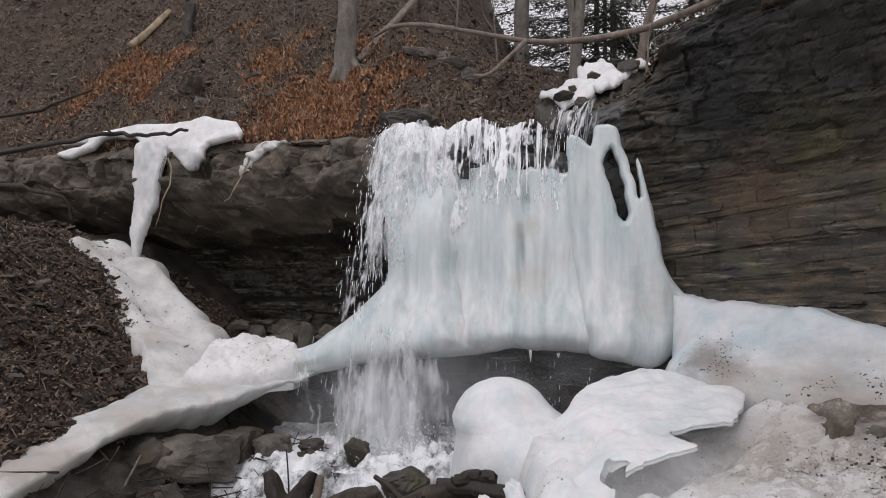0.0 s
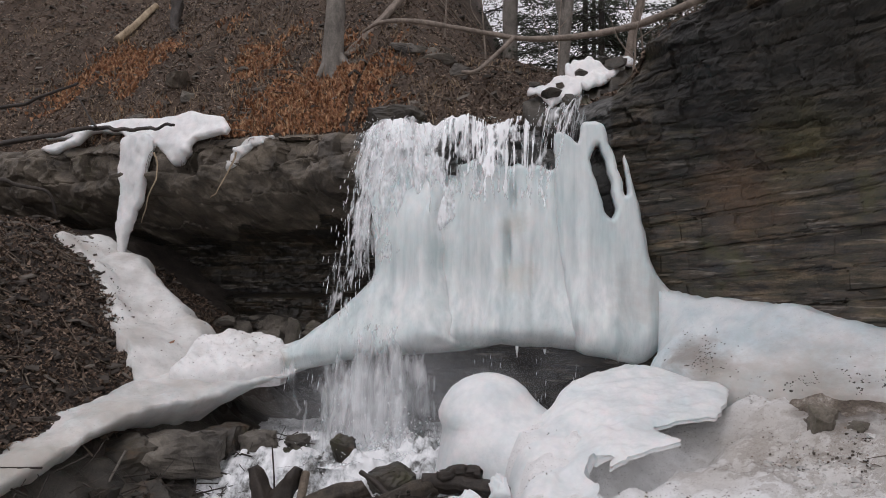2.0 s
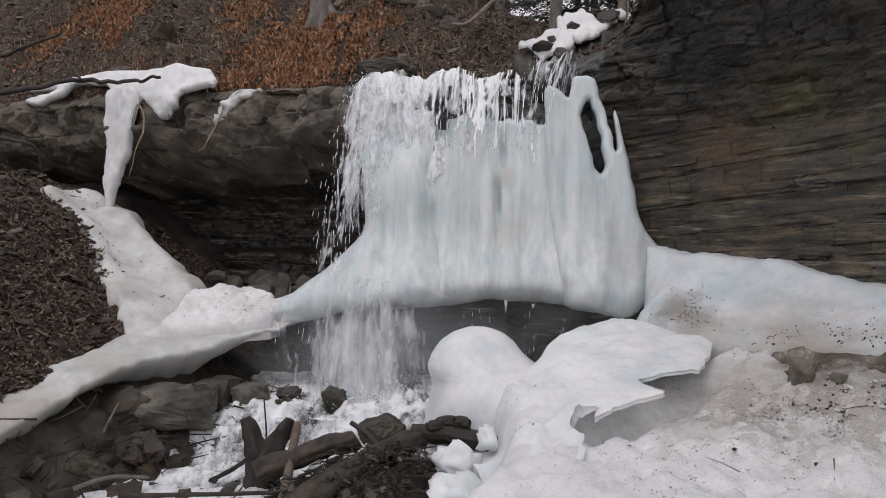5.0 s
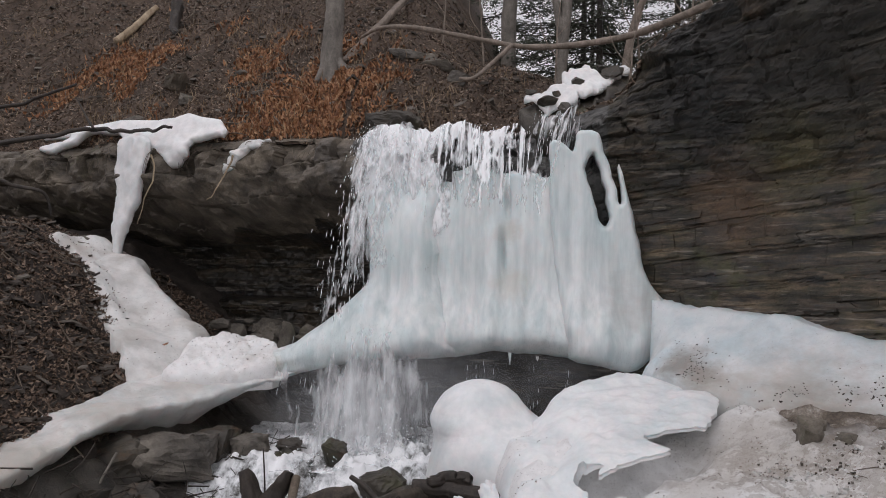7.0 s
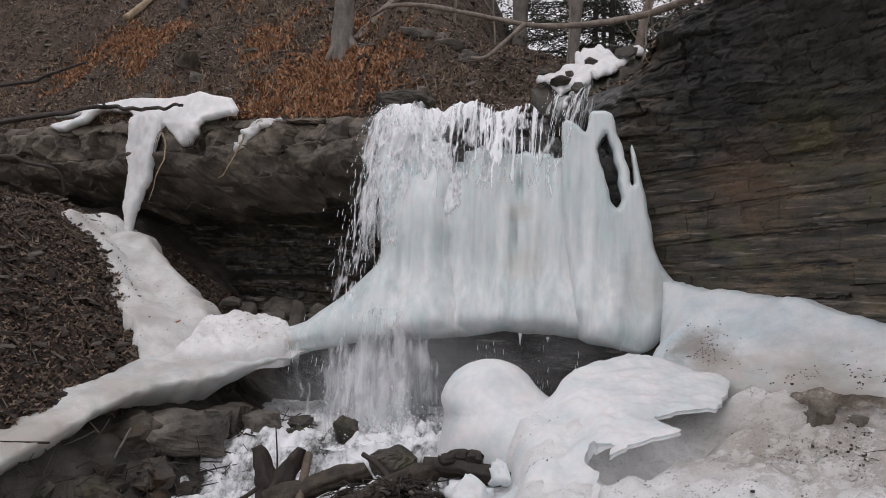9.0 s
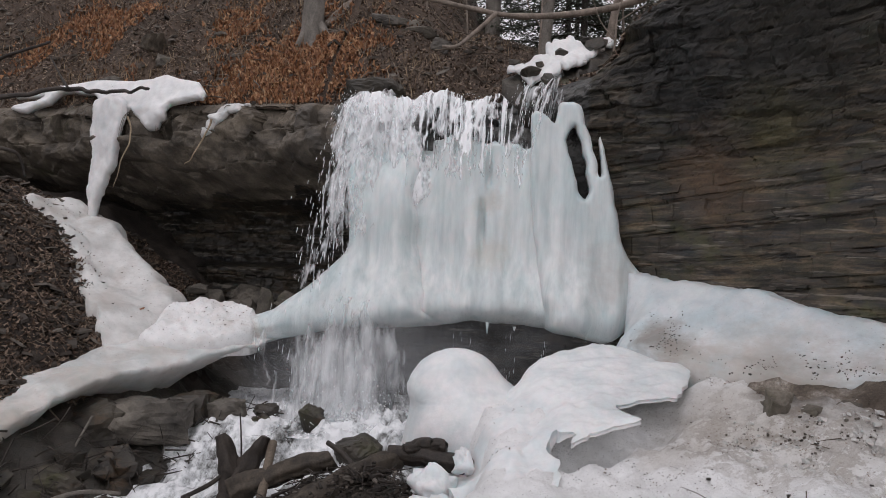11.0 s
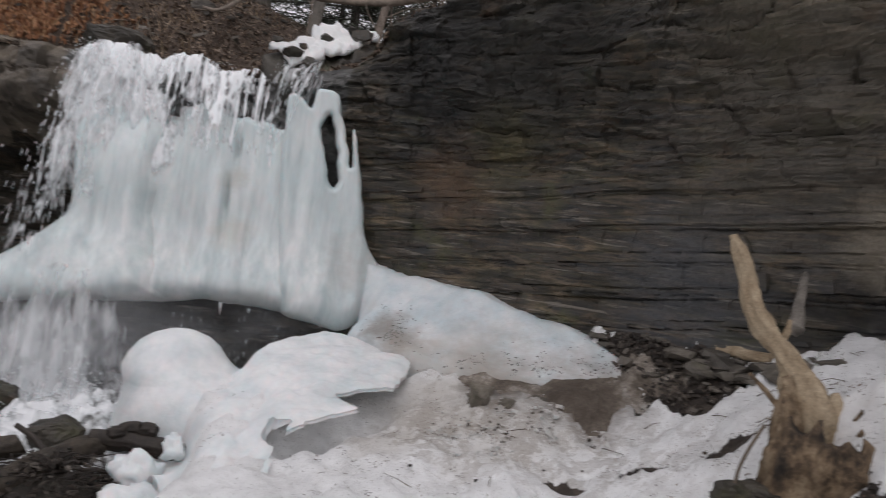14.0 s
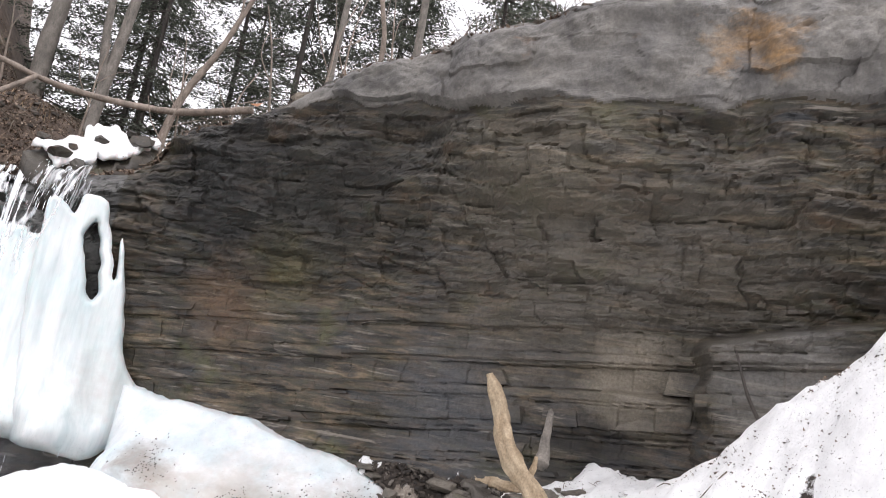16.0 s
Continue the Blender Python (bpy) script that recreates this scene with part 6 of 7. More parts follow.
log("log", "dark barked log jammed across the stream", [(-1.1, 4.9, -0.55), (-0.8, 5.2, -0.36), (-0.3, 5.6, -0.16), (0.05, 5.85, -0.1)], 0.12, 0.08, LOG_BROWN, 401)
log("log", "black wet log end beside the snow bank", [(-0.05, 5.86, -0.06), (0.3, 5.78, -0.07), (0.6, 5.66, -0.1), (0.74, 5.58, -0.13)], 0.07, 0.085, BARK_DARK, 402)
log("log", "short black broken log over the log jam", [(0.1, 5.8, 0.0), (0.28, 5.82, 0.03), (0.42, 5.78, 0.02)], 0.06, 0.05, BARK_DARK, 403)
tree_stub = thing("tree_stub", "black rotten forked tree stub standing in the stream", "stub", at=(-1.3, 5.92, -0.5))
under(tree_stub, tube("trunk", [(-1.3, 5.92, -0.62), (-1.3, 5.92, -0.36), (-1.36, 5.92, -0.14), (-1.44, 5.93, 0.05)], 0.14, 0.035, BARK_DARK, sides=18, rough=0.4, per=8, seed=404, flute=0.3))
under(tree_stub, tube("prong", [(-1.28, 5.92, -0.4), (-1.22, 5.93, -0.2), (-1.12, 5.96, -0.06), (-1.08, 5.98, 0.03)], 0.12, 0.04, BARK_DARK, sides=16, rough=0.45, per=8, seed=405, flute=0.3))
log("log", "dark rotten log in the driftwood", [(-1.3, 5.75, -0.35), (-0.9, 5.8, -0.22), (-0.5, 5.85, -0.12)], 0.1, 0.07, LOG_BROWN, 405, rough=0.3)
log("stick", "pale broken pole standing in the driftwood", [(-1.05, 5.3, -0.62), (-1.03, 5.65, -0.32), (-1.02, 5.99, -0.02)], 0.035, 0.04, TWIG, 406)
log("stick", "thin dark twig standing in the pool", [(-1.32, 6.2, -0.3), (-1.33, 6.22, -0.1), (-1.36, 6.27, 0.15)], 0.009, 0.006, BARK_DARK, 407)
log("stick", "straight dark pole lying across the stream", [(-2.22, 5.3, -0.37), (-1.7, 5.4, -0.4), (-1.05, 5.52, -0.43)], 0.02, 0.015, BARK_DARK, 408)
log("stick", "dark stick leaning in the driftwood", [(-0.56, 5.95, 0.0), (-0.4, 5.83, -0.08), (-0.22, 5.6, -0.22)], 0.022, 0.025, BARK_DARK, 409)
log("stick", "dark stick leaning into the cascade", [(-1.75, 6.0, -0.5), (-1.5, 5.9, -0.35), (-1.33, 5.85, -0.2)], 0.02, 0.016, BARK_DARK, 410)
log("stick", "grey stick in the lower stream", [(-2.6, 5.4, -0.35), (-2.4, 5.6, -0.33), (-2.2, 5.85, -0.42)], 0.02, 0.012, BARK, 411)
log("stick", "thin bent stick in the driftwood", [(-0.95, 4.95, -0.5), (-0.6, 5.1, -0.36), (-0.2, 5.25, -0.3)], 0.014, 0.01, TWIG, 412, wob=0.02)
log("stick", "thin grey stick against the ice ledge stones", [(-2.75, 6.15, -0.45), (-2.78, 6.3, -0.2), (-2.7, 6.45, 0.05)], 0.012, 0.01, BARK, 413, wob=0.02)
heap = Heap()
for k in range(380):
    x, y = rr.normal(-0.35, 0.5), rr.normal(5.5, 0.28)
    if x > bank_edge(y) - 0.1:
        continue
    a, l = rr.uniform(0, 6.3), rr.uniform(0.06, 0.3)
    z = float(ground_height(x, y)) + rr.uniform(0.02, 0.16)
    dz = rr.normal(0, 0.12) * l
    heap.tube(spline([(x - l / 2 * math.cos(a), y - l / 2 * math.sin(a), z - dz), (x + rr.normal(0, 0.03), y + rr.normal(0, 0.03), z + rr.normal(0, 0.015)), (x + l / 2 * math.cos(a), y + l / 2 * math.sin(a), z + dz)], 3), rr.uniform(0.003, 0.009) if k % 9 else 0.016, 0.002, 5)
tagged(heap.build("driftwood", BARK_DARK), "tangle of dark driftwood twigs in the log jam", "driftwood", kind="stuff")

for (x, y, z, r, lab, sd) in [(0.32, 5.35, -0.16, (0.2, 0.14, 0.14), "grey-white ice lump beside the driftwood", 421), (0.56, 5.5, -0.02, (0.1, 0.1, 0.11), "small white ice ball beside the log", 422),
                              (0.3, 4.95, -0.25, (0.28, 0.2, 0.2), "rounded ice lump at the edge of the snow bank", 423)]:
    tagged(blob("ice_lump", (x, y, z), r, ICE_SHELF, sd, 0.45, n=36, cuts=5), lab, "ice")

heap = Heap()
for k in range(130):
    f = rr.rand()
    x, y = -3.25 + 1.7 * f + rr.uniform(-0.25, 0.25), 5.2 + 2.3 * f + rr.uniform(-0.3, 0.2)
    a, l = rr.uniform(0, 6.3), rr.uniform(0.08, 0.45)
    z = float(ground_height(x, y)) + rr.uniform(0.03, 0.2)
    dz = rr.normal(0, 0.3) * l
    heap.tube(spline([(x - l / 2 * math.cos(a), y - l / 2 * math.sin(a), z - dz), (x + rr.normal(0, 0.02), y, z), (x + l / 2 * math.cos(a), y + l / 2 * math.sin(a), z + dz)], 2), rr.uniform(0.003, 0.011), 0.003, 5)
tagged(heap.build("bank_twigs", BARK_DARK), "tangle of dark twigs among the bank stones", "twigs", kind="stuff")

# ---- the upturned stump ----
stump = thing("tree_stump", "weathered pale root stump with a broken bent trunk on muddy snow", "stump", at=(3.95, 2.85, 0.7))
th, hh = np.meshgrid(np.linspace(0, 2 * np.pi, 72, endpoint=False), np.linspace(0, 1, 30), indexing="ij")
ct, st = np.cos(th), np.sin(th)
ragged_top = 1.02 + 0.12 * fbm(ct * 1.5, st * 1.5, 0, 3, 431) + 0.05 * vnoise(ct * 5, st * 5, 0, 432) + 0.08 * st
inside = hh > 0.72
f_out, f_in = np.clip(hh / 0.72, 0, 1), np.clip((hh - 0.72) / 0.28, 0, 1)
zz = np.where(inside, ragged_top - 0.3 * f_in, 0.42 + (ragged_top - 0.42) * f_out)
flute = 1 + 0.2 * fbm(ct * 1.6, st * 1.6, zz * 0.8, 3, 433) + 0.06 * vnoise(ct * 6, st * 6, zz * 1.2, 434) + 0.04 * vnoise(ct * 14, st * 14, zz * 2.5, 435) + 0.1 * fbm(ct * 3, st * 3, zz * 6, 3, 436)
rad = 0.27 * flute * np.interp(zz, [0.42, 0.6, 0.8, 1.0, 1.2], [1.05, 1.2, 1.15, 1.0, 0.95]) * np.where(inside, 1 - 0.16 - 0.8 * f_in ** 1.5, 1.0)
wad_v = np.stack([4.0 + 1.1 * rad * ct, 2.85 + 0.95 * rad * st, zz], -1)
ring = np.arange(72 * 30).reshape(72, 30)
nxt = np.roll(ring, -1, 0)
under(stump, mesh_object("root_wad", wad_v.reshape(-1, 3), np.stack([ring[:, :-1], nxt[:, :-1], nxt[:, 1:], ring[:, 1:]], -1).reshape(-1, 4), WOOD_STUMP))
trunk_path = spline([(4.0, 2.95, 0.8), (3.99, 3.0, 1.05), (3.97, 3.09, 1.22), (3.945, 3.2, 1.37), (3.905, 3.33, 1.48), (3.9, 3.45, 1.64), (3.945, 3.58, 1.84), (3.915, 3.66, 2.0), (3.89, 3.7, 2.1)], 8)
trunk_r = np.interp(trunk_path[:, 2], [0.8, 1.05, 1.17, 1.28, 1.4, 1.6, 1.8, 2.0, 2.1], [0.13, 0.135, 0.105, 0.08, 0.066, 0.066, 0.06, 0.045, 0.022])
v, f = tube_data(trunk_path, trunk_r, 24, 0.3, 5, 0, 0.22)
under(stump, tagged(mesh_object("trunk", v, f, WOOD_PALE), "pale barkless bent trunk"))
under(stump, tube("knot", [(3.99, 3.28, 1.42), (4.03, 3.27, 1.5), (4.04, 3.27, 1.58)], 0.03, 0.012, WOOD_PALE, sides=8, rough=0.4, seed=8))
under(stump, tube("splinter", [(4.1, 2.95, 0.85), (4.16, 2.98, 1.02), (4.2, 3.0, 1.12), (4.22, 3.02, 1.17)], 0.1, 0.02, WOOD_PALE, sides=8, rough=0.4, seed=6))
for pts, r in (([(4.2, 2.85, 1.08), (4.28, 2.72, 0.98), (4.32, 2.58, 0.72)], 0.045), ([(4.1, 2.75, 1.0), (4.22, 2.6, 0.9), (4.3, 2.5, 0.8)], 0.03), ([(3.76, 3.0, 1.05), (3.68, 3.06, 1.15), (3.6, 3.12, 1.24)], 0.022),
               ([(3.8, 2.7, 0.6), (3.72, 2.6, 0.5), (3.62, 2.55, 0.42)], 0.06), ([(4.05, 2.68, 0.62), (4.12, 2.55, 0.55), (4.15, 2.4, 0.6)], 0.06)):
    under(stump, tube("root", pts, r, r * 0.4, WOOD_STUMP, sides=9, rough=0.4, seed=int(r * 1000)))
tagged(crag("stone", (3.66, 3.0, 0.48), (0.32, 0.22, 0.18), ROCK_WET, 432, 26, 0.2), "dark wet stone under the stump", "stone")
log("stick", "thin pale stick leaning by the stump", [(3.52, 3.05, 0.45), (3.55, 3.05, 0.7), (3.7, 3.05, 0.95)], 0.012, 0.009, TWIG, 433)
log("stick", "pale grey driftwood slab below the wall", [(4.72, 4.75, 1.20), (4.83, 4.47, 1.20), (4.93, 4.20, 1.20)], 0.055, 0.045, WOOD_PALE, 434, rough=0.3)
log("stick", "grey forked branch leaning on the wall", [(4.3, 3.45, 1.5), (4.42, 3.55, 1.72), (4.5, 3.6, 1.9)], 0.045, 0.02, BARK, 435, rough=0.3)
log("stick", "thin dark stick standing in the snow", [(4.75, 2.05, 2.0), (4.72, 2.15, 2.2), (4.72, 2.25, 2.48)], 0.014, 0.007, BARK_DARK, 436)
log("stick", "dark twig lying on the snow", [(4.1, 2.0, 1.42), (4.15, 1.85, 1.45), (4.18, 1.7, 1.47)], 0.012, 0.007, BARK_DARK, 437)

# ---- trees ----
def tree_trunk(label, pts, r0, r1, mat=BARK, limbs=(), seed=0, name="tree"):
    ob = thing(name, label, "tree", at=tuple(pts[0]))
    under(ob, tube("trunk", pts, r0, r1, mat, sides=14, rough=0.12, seed=seed, per=6))
    for lp, lr in limbs:
        under(ob, tube("limb", lp, lr, lr * 0.4, mat, sides=7, rough=0.15, seed=seed + 1))
    return ob


hill_tree = tree_trunk("grey-barked leafless tree on the leafy hillside", [on_hill(-1.47, 10.5, -0.2), (-1.45, 10.5, 5.2), (-1.42, 10.48, 5.8), (-1.3, 10.45, 7.1), (-1.1, 10.5, 9.1)], 0.17, 0.11, seed=1)
for k, (dx, dy) in enumerate([(0.34, -0.22), (-0.32, -0.2), (0.05, -0.36), (-0.1, 0.3), (0.38, 0.12)]):
    under(hill_tree, tube("root", [(-1.46 + dx * 0.15, 10.5 + dy * 0.15, on_hill(-1.46, 10.5)[2] + 0.32), (-1.46 + dx * 0.5, 10.5 + dy * 0.5, on_hill(-1.46 + dx * 0.5, 10.5 + dy * 0.5)[2] + 0.07), on_hill(-1.46 + dx, 10.5 + dy, -0.04)], 0.1, 0.025, BARK, sides=9, seed=60 + k))
tree_trunk("tall grey tree trunk above the waterfall", [on_hill(1.45, 13.1, -0.3), (1.47, 13.1, 6.6), (1.6, 13.1, 9), (1.7, 13.2, 13)], 0.15, 0.11, seed=2)
x, y, z = on_hill(2.15, 11.6, -0.3)
tree_trunk("forked grey tree above the waterfall", [(x, y, z), (2.22, 11.6, 5.7), (2.3, 11.6, 6.6), (2.5, 11.6, 9.5), (2.6, 11.6, 12)], 0.1, 0.06, limbs=[([(2.22, 11.6, 5.6), (2.05, 11.6, 6.6), (1.98, 11.5, 8.5), (2.05, 11.4, 11)], 0.075)], seed=3)
tree_trunk("slender grey tree on the hilltop", [on_hill(0.35, 14.9, -0.3), (0.4, 14.9, 7.6), (0.62, 14.8, 10), (0.7, 14.8, 13)], 0.14, 0.09, seed=4)
tree_trunk("leaning pale trunk among the hemlocks", [on_hill(3.05, 10.85, -0.3), (3.15, 10.83, 5.6), (3.6, 10.7, 6.8), (4.1, 10.5, 8.6)], 0.075, 0.03, BRANCH, limbs=[([(3.6, 10.7, 6.8), (3.75, 10.7, 7.4), (3.7, 10.7, 8.2)], 0.03)], seed=5)
tree_trunk("grey trunk in the woods above the wall", [on_hill(5.0, 9.7, -0.3), (5.05, 9.7, 6.8), (5.15, 9.7, 9.5), (5.2, 9.7, 12)], 0.06, 0.045, seed=6)
tree_trunk("pale leaning sapling at the cliff edge", [on_hill(4.3, 6.9, -0.2), (4.28, 6.85, 5.9), (4.15, 6.9, 6.6), (4.0, 6.95, 8.0)], 0.04, 0.022, BRANCH, seed=7)
tree_trunk("dark trunk in the woods above the wall", [on_hill(5.95, 8.7, -0.3), (5.95, 8.7, 7.6), (5.9, 8.7, 9.5), (5.8, 8.7, 12)], 0.065, 0.05, BARK, seed=8)
tree_trunk("dark slanting trunk on the hilltop", [on_hill(-0.4, 12.3, -0.3), (-0.35, 12.3, 6.9), (-0.1, 12.2, 8.2), (0.2, 12.1, 10)], 0.1, 0.06, BARK_DARK, seed=9)
for k, (x, y, h, lx) in enumerate([(3.55, 8.0, 1.6, -0.35), (2.55, 8.9, 1.2, 0.2), (3.9, 7.6, 1.8, 0.3), (2.9, 9.4, 1.9, -0.2), (4.4, 8.2, 2.4, 0.3), (1.9, 10.6, 1.6, 0.1), (3.3, 9.0, 1.4, 0.35), (0.9, 11.6, 1.6, -0.15), (4.8, 7.3, 2.0, -0.2), (0.2, 11.4, 1.5, 0.1)]):
    b = on_hill(x, y, -0.1)
    tree_trunk("thin bare sapling at the cliff top", [b, (b[0] + lx * 0.3, b[1], b[2] + h * 0.4), (b[0] + lx * 0.5, b[1] + 0.05, b[2] + h * 0.7), (b[0] + lx, b[1], b[2] + h)], 0.018, 0.006, BRANCH,
               limbs=[([(b[0] + lx * 0.3, b[1], b[2] + h * 0.4), (b[0] + lx * 0.3 - 0.2, b[1], b[2] + h * 0.6), (b[0] - 0.25, b[1], b[2] + h * 0.85)], 0.01),
                      ([(b[0] + lx * 0.45, b[1], b[2] + h * 0.6), (b[0] + lx + 0.15, b[1], b[2] + h * 0.75), (b[0] + lx + 0.3, b[1], b[2] + h * 0.8)], 0.008)], seed=40 + k, name="sapling")


def hemlock_parts(seed, height, spread):
    """A hemlock: trunk, drooping limbs, and sprays of needles along them."""
    r = np.random.RandomState(seed)
    wood, green_v, green_f = Heap(), [], []
    wood.tube(spline([(0, 0, 0), (0.05, 0, height * 0.5), (0, 0.05, height)], 6), 0.075, 0.015, 8)
    n = 0
    for k in range(int(height * 13)):
        z = height * (0.06 + 0.92 * r.rand())
        reach = spread * 1.2 * (1.05 - z / height) * r.uniform(0.5, 1.1) + 0.15
        a = r.uniform(0, 6.283)
        tip = np.array([math.cos(a) * reach, math.sin(a) * reach, z - 0.22 * reach + r.uniform(-0.1, 0.1)])
        path = spline([(0, 0, z), tip * (0.5, 0.5, 1) + (0, 0, 0.12 * reach), tip], 3)
        wood.tube(path, 0.018, 0.004, 3)
        for q in range(int(170 * reach)):
            f = r.uniform(0.12, 1) ** 0.7
            p = np.array([np.interp(f, np.linspace(0, 1, len(path)), path[:, c]) for c in range(3)]) + r.normal(0, 1, 3) * (0.11, 0.11, 0.06)
            d = np.array([math.cos(a + r.normal(0, 0.8)), math.sin(a + r.normal(0, 0.8)), r.normal(-0.25, 0.2)]) * r.uniform(0.03, 0.075)
            w = np.array([-d[1], d[0], r.normal(0, 0.02)]) * 0.32
            green_v += [p - w, p + d * 0.6 - w * 0.8, p + d, p + w]
            green_f.append((n, n + 1, n + 2, n + 3))
            n += 4
    return wood, np.array(green_v), green_f


hemlock_kinds = []
for k, (h, sp) in enumerate([(9.0, 2.0), (7.5, 1.7), (6.0, 1.6)]):
    wood, gv, gf = hemlock_parts(500 + k, h, sp)
    ob = thing("hemlock_tree", "dark green hemlock tree in the woods above the cliff", "tree", "hemlocks above the cliff", at=(0, 0, 0))
    wood.build("trunk", BARK_DARK, ob)
    mesh_object("crown", gv, gf, NEEDLES, ob, smooth=False)
    hemlock_kinds.append(ob)
spots = [(3.4, 15.5, 0), (2.0, 17.5, 1), (5.0, 14.0, 1), (6.6, 13.0, 0), (4.3, 18.5, 0), (7.6, 11.5, 2), (8.6, 13.5, 0), (6.5, 17.0, 1), (9.8, 11.0, 1), (3.2, 13.2, 2), (0.6, 20.0, 0), (8.4, 9.6, 2), (11.5, 12.5, 0), (5.4, 11.6, 2)]
for k, (x, y, kind) in enumerate(spots):
    p = on_hill(x, y, -0.2)
    m = pose(p[0], p[1], p[2], 0, 0, 70 * k)
    if k < 3:
        hemlock_kinds[kind].matrix_basis = m if kind not in [q[2] for q in spots[:k]] else hemlock_kinds[kind].matrix_basis
    if kind in [q[2] for q in spots[:k]]:
        copy_thing(hemlock_kinds[kind], m)
    else:
        hemlock_kinds[kind].matrix_basis = m

# the long fallen branch across the channel, with its fork
fallen = thing("fallen_branch", "long pale fallen branch lying across the channel above the falls", "branch", at=(1.2, 9.7, 4.9))
under(fallen, tube("branch", [(3.55, 8.7, 5.18), (2.75, 9.3, 4.98), (1.95, 9.65, 4.93), (1.3, 9.75, 4.93), (0.7, 9.75, 5.02), (-0.2, 9.8, 5.18), (-0.7, 10.0, 5.24), (-1.0, 10.3, 5.2)], 0.052, 0.022, BRANCH, sides=10, rough=0.2, per=8, seed=3))
under(fallen, tube("fork", [(1.15, 9.75, 4.95), (0.9, 9.5, 4.65), (0.6, 9.25, 4.33), (0.4, 9.2, 4.3)], 0.035, 0.018, BRANCH, sides=8, rough=0.2, seed=4))
log("log", "pale broken log lying on the hillside", [on_hill(-5.95, 13.4, 0.08), on_hill(-5.8, 13.8, 0.12), on_hill(-5.6, 14.4, 0.1)], 0.07, 0.06, WOOD_PALE, 441)
log("log", "black burnt stub on the hillside", [on_hill(-4.85, 13.6, 0.4), on_hill(-4.8, 13.3, 0.15), on_hill(-4.7, 13.1, 0.02)], 0.12, 0.04, BARK_DARK, 442, rough=0.4)
log("log", "grey dead trunk leaning on the hilltop", [on_hill(-1.3, 10.8, 0.05), on_hill(-0.8, 11.4, 0.12), on_hill(-0.35, 12.0, 0.25)], 0.075, 0.05, BRANCH, 443)
log("stick", "dark bent branch lying across the snow cap", [(-6.3, 8.9, 3.1), (-5.4, 9.6, 3.45), (-4.7, 9.95, 3.68), (-4.1, 9.95, 3.66), (-3.5, 9.7, 3.7)], 0.04, 0.018, BARK_DARK, 444, wob=0.03)
log("stick", "dark forked twig standing over the snow cap", [(-4.65, 9.9, 3.68), (-4.8, 10.0, 3.85), (-5.0, 10.1, 4.15)], 0.02, 0.01, BARK_DARK, 445)
log("stick", "dark branch reaching from the slope", [(-4.9, 7.0, 2.56), (-4.44, 7.3, 2.6), (-4.27, 7.4, 2.55), (-4.03, 7.54, 2.49), (-3.97, 7.6, 2.26)], 0.03, 0.012, BARK_DARK, 446, wob=0.015)
log("stick", "dark branch lying on the leafy hillside", [(-7.2, 10.9, 4.1), (-6.35, 10.81, 4.2), (-5.89, 10.74, 4.32), (-5.29, 10.66, 4.52)], 0.03, 0.02, BARK_DARK, 447, wob=0.02)

# ---- litter on the slopes: leaves, shale chips, twigs, tufts ----
lit = np.random.RandomState(31)


def leaf_quads(points, normals_up, size, r, lift=0.01, tilt=0.5):
    """Small bent leaves at points."""
    n = len(points)
    a = r.uniform(0, 6.283, n)
    l = r.uniform(size[0], size[1], n)
    w = l * r.uniform(0.4, 0.8, n)
    t = r.normal(0, tilt, (n, 2))
    dx = np.stack([np.cos(a), np.sin(a), t[:, 0]], -1) * l[:, None] / 2
    dy = np.stack([-np.sin(a), np.cos(a), t[:, 1]], -1) * w[:, None] / 2
    up = np.array([0, 0, 1.0]) * (lift + l * 0.15)[:, None]
    p = points
    v = np.stack([p - dx + up, p - dy, p + dx + up, p + dy], 1).reshape(-1, 3)
    i = np.arange(n)[:, None] * 4
    f = np.concatenate([i + [0, 1, 2], i + [0, 2, 3]], 0)
    return v, f


def slope_points(n, x0, x1, y0, y1, keep):
    x, y = lit.uniform(x0, x1, n), lit.uniform(y0, y1, n)
    k = keep(x, y)
    x, y = x[k], y[k]
    return np.stack([x, y, ground_height(x, y)], -1)


leafy = lambda x, y: (slope_left(x, y) > 0.15) & (x < -2.7)
pts = slope_points(42000, -6.5, -2.6, 4.5, 10.5, leafy)
v, f = leaf_quads(pts, None, (0.02, 0.065), lit)
tagged(mesh_object("leaf_litter", v, f, LITTER, smooth=False), "brown wet leaf litter on the bank", "leaves", kind="stuff")


